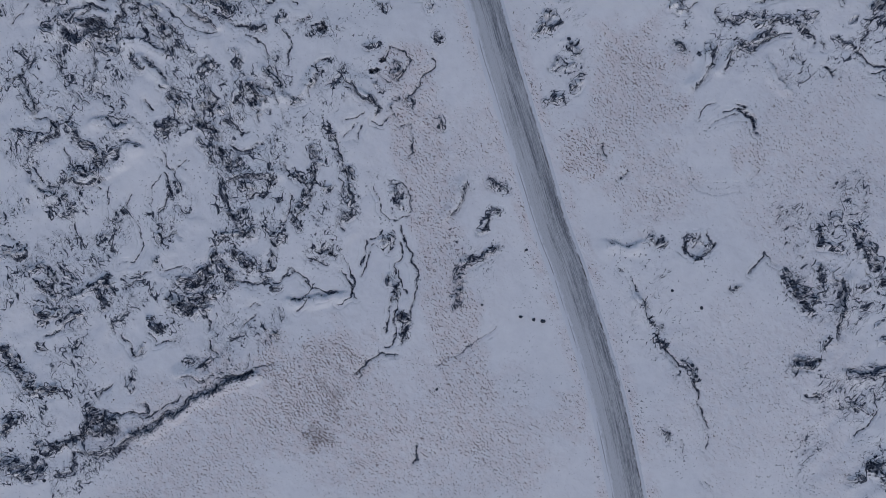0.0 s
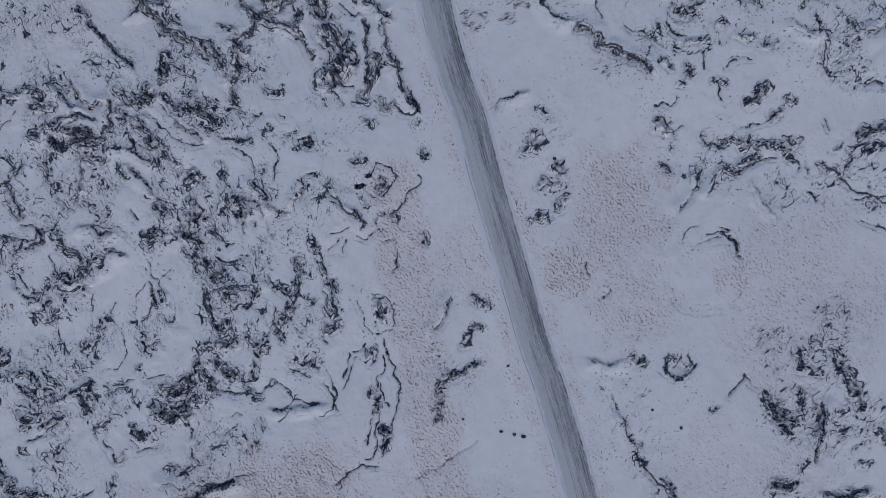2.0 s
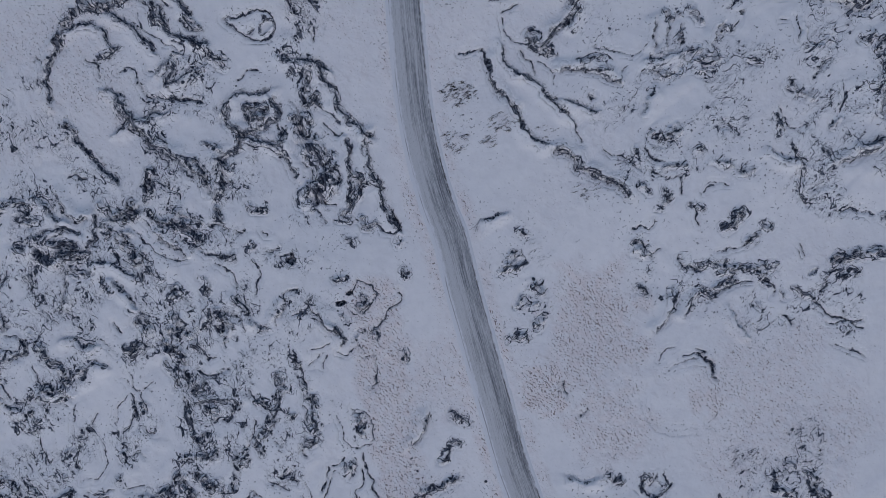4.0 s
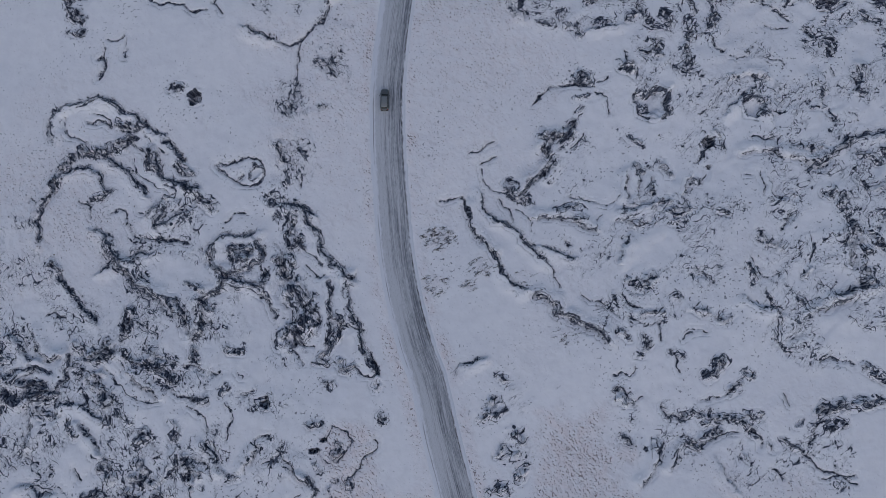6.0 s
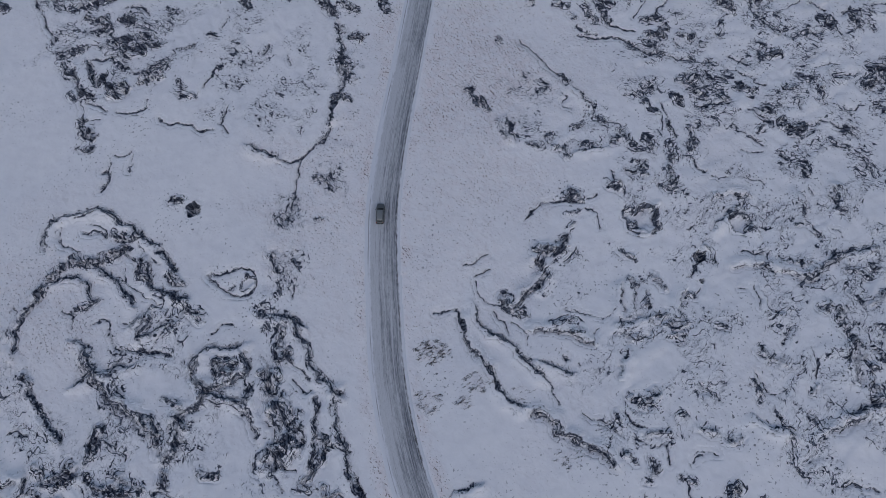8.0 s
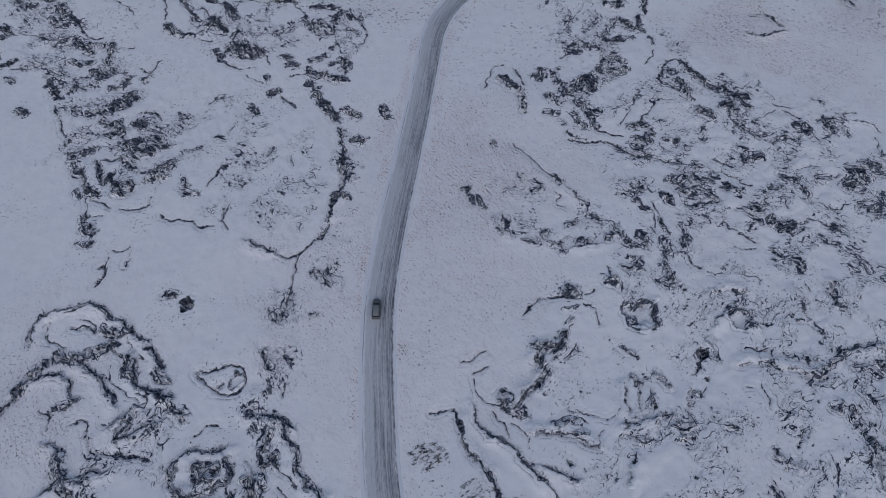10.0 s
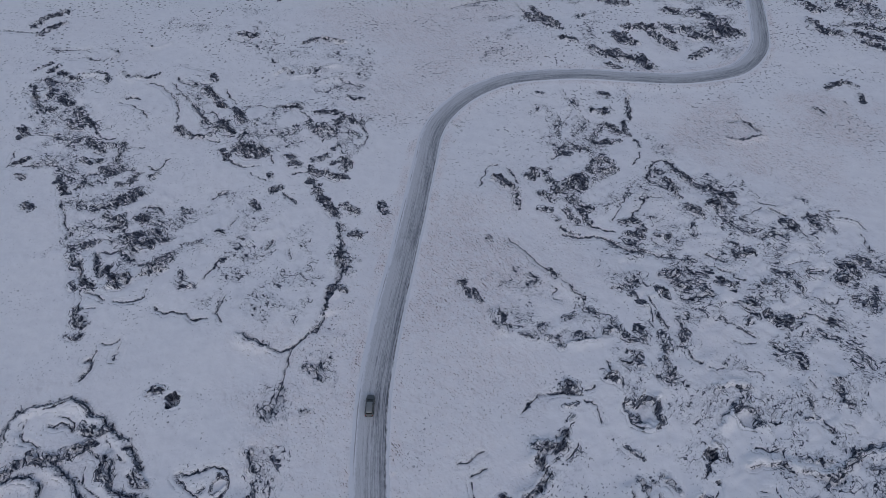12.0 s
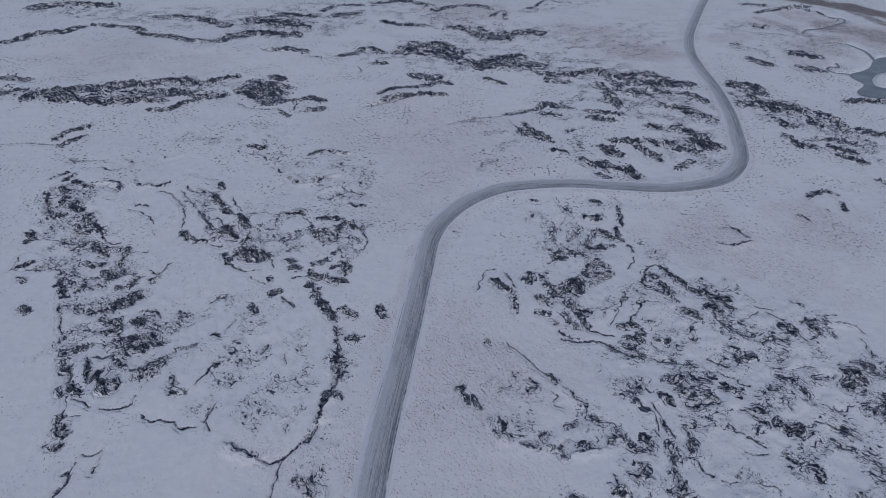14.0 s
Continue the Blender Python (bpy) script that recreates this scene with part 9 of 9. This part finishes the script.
def make_blocks():
    rng = np.random.RandomState(11)
    shapes = []
    for k in range(7):
        bm = stone_points(rng, 2)
        me = bpy.data.meshes.new("boulder")
        bm.to_mesh(me)
        bm.free()
        me.materials.append(STONE_MAT)
        shapes.append(me)
    spots = [(x, y, max(0.5, s * 1.0)) for x, y, s in BLOCKS]
    lines = [f for f in FEATURES if f[0] in ("outcrop", "ledge") and f[3][:, 1].max() < 185 and f[2] > 0.5]
    while len(spots) < 190:
        kind, half, dens, line = lines[rng.randint(len(lines))]
        k = rng.randint(len(line) - 1)
        p = line[k] + (line[k + 1] - line[k]) * rng.rand() + rng.normal(size=2) * half * 0.7
        if np.hypot(*(ROAD - p).T).min() > 5.5:
            spots.append((p[0], p[1], rng.uniform(0.35, 0.85)))
    for x, y, s in spots:
        ob = new("boulder", shapes[rng.randint(7)])
        ob.matrix_basis = Matrix.LocRotScale((x, y, height_at(x, y) + 0.10 * s), Euler((rng.uniform(-.2, .2), rng.uniform(-.2, .2), rng.uniform(0, 6.3))),
                                             (s, s * rng.uniform(0.7, 1.1), s * rng.uniform(0.7, 1.0)))
        tagged(ob, "black lava boulder half buried in the snow", "boulder", group="boulders on the lava field")


def scatter(name, shapes, spots, mat, label, category):
    """Many small pieces joined into one mesh: each spot is x, y, size, turn."""
    verts, faces, base = [], [], 0
    for n, (x, y, s, turn) in enumerate(spots):
        v, f = shapes[n % len(shapes)]
        c, si = math.cos(turn) * s, math.sin(turn) * s
        z = height_at(x, y)
        verts.append(np.stack([x + v[:, 0] * c - v[:, 1] * si, y + v[:, 0] * si + v[:, 1] * c, z + v[:, 2] * s], 1))
        faces.append(f + base)
        base += len(v)
    me = array_mesh(name, np.vstack(verts), np.vstack(faces), [mat], False)
    tagged(new(name, me), label, category, kind="stuff")


def make_rubble():
    rng = np.random.RandomState(12)
    shapes = []
    for k in range(9):
        bm = stone_points(rng, 1)
        shapes.append((np.array([v.co for v in bm.verts]), np.array([[v.index for v in f.verts] for f in bm.faces])))
        bm.free()
    spots = []
    lines = [f for f in FEATURES if f[0] in ("outcrop", "ledge")]
    area = np.array([(np.linalg.norm(np.diff(f[3], axis=0), axis=1).sum() + f[1]) * f[1] * f[2] for f in lines])
    area *= np.array([0.5 if f[3][0, 1] > 330 else 1.0 for f in lines])
    for n in rng.choice(len(lines), 7000, p=area / area.sum()):
        kind, half, dens, line = lines[n]
        k = rng.randint(len(line) - 1)
        p = line[k] + (line[k + 1] - line[k]) * rng.rand() + rng.normal(size=2) * half * 0.75
        spots.append((p[0], p[1], rng.uniform(0.12, 0.42) * (2.6 if line[0, 1] > 200 else 1.0), rng.rand() * 6.3))
    zones = [f for f in FEATURES if f[0] == "field"]
    area = np.array([(np.linalg.norm(np.diff(f[3], axis=0), axis=1).sum() + f[1]) * f[1] * f[2] for f in zones])
    for n in rng.choice(len(zones), 7000 // 3, p=area / area.sum()):
        kind, half, dens, line = zones[n]
        k = rng.randint(len(line) - 1)
        p = line[k] + (line[k + 1] - line[k]) * rng.rand() + (rng.rand(2) - 0.5) * half * 1.8
        if perlin(p[0] / 8.0, p[1] / 8.0, 18) > 0.0:
            spots.append((p[0], p[1], rng.uniform(0.10, 0.36) * (1.8 if line[0, 1] > 200 else 1.0), rng.rand() * 6.3))
    spots = [s for s in spots if abs(s[0]) < 400 and np.hypot(ROAD[::4, 0] - s[0], ROAD[::4, 1] - s[1]).min() > 5.0]
    scatter("lava_rubble", shapes, spots, STONE_MAT, "scattered black lava stones dusted with snow", "rubble")


def make_grass():
    rng = np.random.RandomState(13)

    def tuft(blades, spread, tall):
        v, f = [], []
        for b in range(blades):
            a = rng.rand() * 6.3
            r = rng.rand() * spread * 0.5
            cx, cy = math.cos(a) * r, math.sin(a) * r
            lean = rng.normal(size=2) * tall * 0.5
            px, py = -math.sin(a) * 0.10 * spread, math.cos(a) * 0.10 * spread
            k = len(v)
            v += [(cx - px, cy - py, -0.05), (cx + px, cy + py, -0.05), (cx + lean[0], cy + lean[1], tall * rng.uniform(0.6, 1.0))]
            f.append((k, k + 1, k + 2))
        return np.array(v), np.array(f)

    straw = [tuft(9, 1.0, 0.8) for _ in range(6)]
    twigs = [(v * np.array([2.6, 0.55, 0.6]), f) for v, f in (tuft(11, 1.2, 0.7) for _ in range(6))]
    for woody, shapes, count, mat, name, label in ((0, straw, 5200, GRASS_MAT, "dead_grass", "tufts of dead brown grass poking through snow"),
                                                  (1, twigs, 640, TWIG_MAT, "dwarf_shrubs", "low dark twiggy shrubs half covered by snow")):
        patches = [p for p in PATCHES if p[4] == woody]
        weight = np.array([p[2] ** 2 * p[3] ** 2 for p in patches])
        spots = []
        for n in rng.choice(len(patches), count, p=weight / weight.sum()):
            px, py, radius, amount, w = patches[n]
            a, r = rng.rand() * 6.3, math.sqrt(rng.rand()) * radius
            x, y = px + math.cos(a) * r * (1.25 if woody else 1.0), py + math.sin(a) * r * (0.85 if woody else 1.0)
            if woody and perlin(x / 1.1, y / 0.7, 60) < -0.05:
                continue
            if np.hypot(ROAD[::4, 0] - x, ROAD[::4, 1] - y).min() > 3.9:
                spots.append((x, y, rng.uniform(0.16, 0.34) * (1.1 if woody else 1.0), 0.35 + 0.25 * rng.normal() if woody else rng.rand() * 6.3))
        if not woody:
            for k in range(1400):
                i = rng.randint(60, len(ROAD) - 400)
                d = (ROAD[i + 1] - ROAD[i]) / 0.6
                off = rng.uniform(3.7, 6.5) * (1 if rng.rand() < 0.3 else -1)
                spots.append((ROAD[i, 0] + d[1] * off, ROAD[i, 1] - d[0] * off, rng.uniform(0.14, 0.28), rng.rand() * 6.3))
        scatter(name, shapes, spots, mat, label, "grass" if not woody else "shrubs")


make_blocks()
make_rubble()
make_grass()


# ---- things along the road ----
PAINT = plain("grey_car_paint", (0.120, 0.128, 0.132), 0.35, 0.2, 2.0, 0.2)
ROOF_PAINT = plain("grey_roof_paint", (0.25, 0.262, 0.27), 0.45, 0.1, 3.0, 0.25)
GLASS = plain("dark_car_glass", (0.012, 0.013, 0.015), 0.08, 0.0, 2.0, 0.2)
RUBBER = plain("black_rubber", (0.02, 0.02, 0.02), 0.85)
TRIM = plain("black_plastic_trim", (0.025, 0.025, 0.026), 0.6)
ALLOY = plain("wheel_alloy", (0.35, 0.35, 0.36), 0.35, 0.8)
LAMP_GLASS = plain("headlamp_glass", (0.55, 0.56, 0.58), 0.12)
TAIL_RED = plain("red_tail_lamp", (0.30, 0.02, 0.02), 0.2)
POST_DARK = plain("dark_stained_post", (0.06, 0.055, 0.05), 0.7)
REFLECT = plain("grey_reflector", (0.6, 0.6, 0.6), 0.2)


def loft(sections):
    """A closed skin over rings of equal length, with end caps."""
    bm = bmesh.new()
    rings = [[bm.verts.new(p) for p in ring] for ring in sections]
    for a, b in zip(rings[:-1], rings[1:]):
        for i in range(len(a)):
            j = (i + 1) % len(a)
            bm.faces.new((a[i], a[j], b[j], b[i]))
    bm.faces.new(rings[0][::-1])
    bm.faces.new(rings[-1])
    bmesh.ops.recalc_face_normals(bm, faces=bm.faces)
    return bm


def box(x0, x1, y0, y1, z0, z1, bevel=0.02):
    bm = bmesh.new()
    bmesh.ops.create_cube(bm, size=1)
    for v in bm.verts:
        v.co = ((x0 + x1) / 2 + v.co.x * (x1 - x0), (y0 + y1) / 2 + v.co.y * (y1 - y0), (z0 + z1) / 2 + v.co.z * (z1 - z0))
    if bevel:
        bmesh.ops.bevel(bm, geom=bm.edges[:], offset=bevel, segments=2, affect="EDGES")
    return bm


def smooth_part(ob):
    ob.data.polygons.foreach_set("use_smooth", np.ones(len(ob.data.polygons), bool))
    return ob


def make_car():
    """An estate car, its nose along +y, its wheels on z = 0."""
    car = new("car")
    tagged(car, "small dark car with a frosted grey roof on the road", "car")

    def ring(y, w, z0, z1, tuck=0.86):
        r = []
        for k in range(20):
            a = 2 * math.pi * (k + 0.5) / 20
            ca, sa = math.cos(a), math.sin(a)
            x = w * math.copysign(abs(ca) ** 0.35, ca)
            z = (z0 + z1) / 2 + (z1 - z0) / 2 * math.copysign(abs(sa) ** 0.45, sa)
            x *= tuck + (1 - tuck) * (1 - abs(z - (z0 + z1) / 2) / ((z1 - z0) / 2)) ** 0.7
            r.append((x, y, z))
        return r

    body = [ring(-2.24, 0.70, 0.42, 0.80), ring(-2.16, 0.84, 0.30, 0.92), ring(-1.5, 0.90, 0.24, 0.97), ring(0.0, 0.91, 0.22, 0.96),
            ring(0.95, 0.90, 0.24, 0.95), ring(1.6, 0.87, 0.26, 0.88), ring(2.05, 0.80, 0.28, 0.78), ring(2.26, 0.62, 0.36, 0.66)]
    shell = smooth_part(part("body", loft(body), PAINT, car))
    cabin = [ring(-2.02, 0.60, 0.88, 1.02), ring(-1.80, 0.68, 0.88, 1.38), ring(-1.2, 0.71, 0.88, 1.45), ring(0.1, 0.70, 0.88, 1.45),
             ring(0.45, 0.68, 0.88, 1.38), ring(1.12, 0.66, 0.86, 0.96)]
    smooth_part(part("greenhouse", loft(cabin), GLASS, car, "dark tinted window glass"))
    roof = [ring(-1.90, 0.58, 1.30, 1.40), ring(-1.60, 0.66, 1.37, 1.475), ring(-0.6, 0.68, 1.40, 1.50), ring(0.15, 0.66, 1.40, 1.485), ring(0.40, 0.58, 1.36, 1.42)]
    top = smooth_part(part("roof", loft(roof), ROOF_PAINT, car, "frosted grey roof panel"))
    for s in (-1, 1):
        part("roof_rail", box(s * 0.60 - 0.018, s * 0.60 + 0.018, -1.6, 0.1, 1.49, 1.53, 0.01), TRIM, top)
        for y, lean in ((-1.15, 0.0), (-0.25, 0.0)):
            part("pillar", box(s * 0.69 - 0.02, s * 0.69 + 0.02, y - 0.05, y + 0.05, 0.94, 1.42, 0.01), PAINT, car)
        part("headlamp", box(s * 0.60 - 0.17, s * 0.60 + 0.17, 2.02, 2.17, 0.58, 0.72, 0.03), LAMP_GLASS, car, "clear headlamp")
        part("tail_lamp", box(s * 0.68 - 0.10, s * 0.68 + 0.10, -2.23, -2.12, 0.62, 0.90, 0.03), TAIL_RED, car, "red tail lamp")
        mirror = part("mirror", box(s * 0.99 - 0.10, s * 0.99 + 0.10, 0.70, 0.84, 0.92, 1.06, 0.03), PAINT, car)
        part("mirror_glass", box(s * 0.99 - 0.08, s * 0.99 + 0.08, 0.692, 0.699, 0.94, 1.04, 0.0), GLASS, mirror)
        for y in (-0.75, 0.35):
            part("door_handle", box(s * 0.905 - 0.02, s * 0.905 + 0.02, y - 0.09, y + 0.09, 0.78, 0.81, 0.008), TRIM, shell)
        for y in (-1.38, 1.36):
            bm = bmesh.new()
            bmesh.ops.create_cone(bm, cap_ends=True, segments=24, radius1=0.33, radius2=0.33, depth=0.21)
            bmesh.ops.bevel(bm, geom=[e for e in bm.edges if len(e.link_faces) == 2 and e.calc_face_angle() > 1], offset=0.04, segments=2, affect="EDGES")
            bmesh.ops.transform(bm, matrix=pose(s * 0.80, y, 0.33, 0, 90, 0), verts=bm.verts)
            tyre = part("wheel", bm, RUBBER, car, "black winter tyre on alloy rim")
            bm = bmesh.new()
            bmesh.ops.create_cone(bm, cap_ends=True, segments=20, radius1=0.21, radius2=0.18, depth=0.05)
            bmesh.ops.transform(bm, matrix=pose(s * 0.91, y, 0.33, 0, 90 * s, 0), verts=bm.verts)
            part("rim", bm, ALLOY, tyre)
    part("bumper", box(-0.72, 0.72, 2.14, 2.29, 0.32, 0.52, 0.05), TRIM, car)
    part("bumper", box(-0.74, 0.74, -2.31, -2.16, 0.34, 0.54, 0.05), TRIM, car)
    part("grille", box(-0.36, 0.36, 2.18, 2.25, 0.54, 0.66, 0.02), TRIM, car)
    plate = part("number_plate", box(-0.26, 0.26, -2.335, -2.315, 0.58, 0.69, 0.005), REFLECT, car)
    part("plate_bar", box(-0.20, 0.20, -2.342, -2.337, 0.61, 0.66, 0.0), TRIM, plate)
    for s in (-1, 1):
        part("wiper", box(s * 0.28 - 0.26, s * 0.28 + 0.26, 0.98, 1.01, 0.985, 1.0, 0.0), TRIM, car)
    k = int(np.argmin(np.hypot(ROAD[:, 0] - CAR[0], ROAD[:, 1] - CAR[1])))
    d = ROAD[k + 1] - ROAD[k - 1]
    car.matrix_basis = pose(CAR[0], CAR[1], float(ROAD_Z[k]) + 0.055, 0, 0, math.degrees(math.atan2(-d[0], d[1]))) @ Matrix.Scale(0.94, 4)


def make_posts():
    post = new("marker_post")
    tagged(post, "thin dark snow marker post beside the road", "marker post", group="marker posts along the road")
    part("stake", box(-0.05, 0.05, -0.04, 0.04, -0.3, 1.15, 0.012), POST_DARK, post)
    part("reflector", box(-0.035, 0.035, -0.052, -0.041, 0.92, 1.06, 0.0), REFLECT, post, "pale reflector strip")
    for n, (x, y) in enumerate(POSTS):
        m = pose(x, y, height_at(x, y), 3 * math.sin(n * 2.1), 3 * math.cos(n), 20 * n)
        if n == 0:
            post.matrix_basis = m
        else:
            copy_thing(post, m)


CAR = (-5.6, 95.0)
POSTS = ((10.9, 39.3), (16.1, 211.9), (36.1, 220.1), (36.0, 220.4), (117.8, 232.5))
make_car()
make_posts()
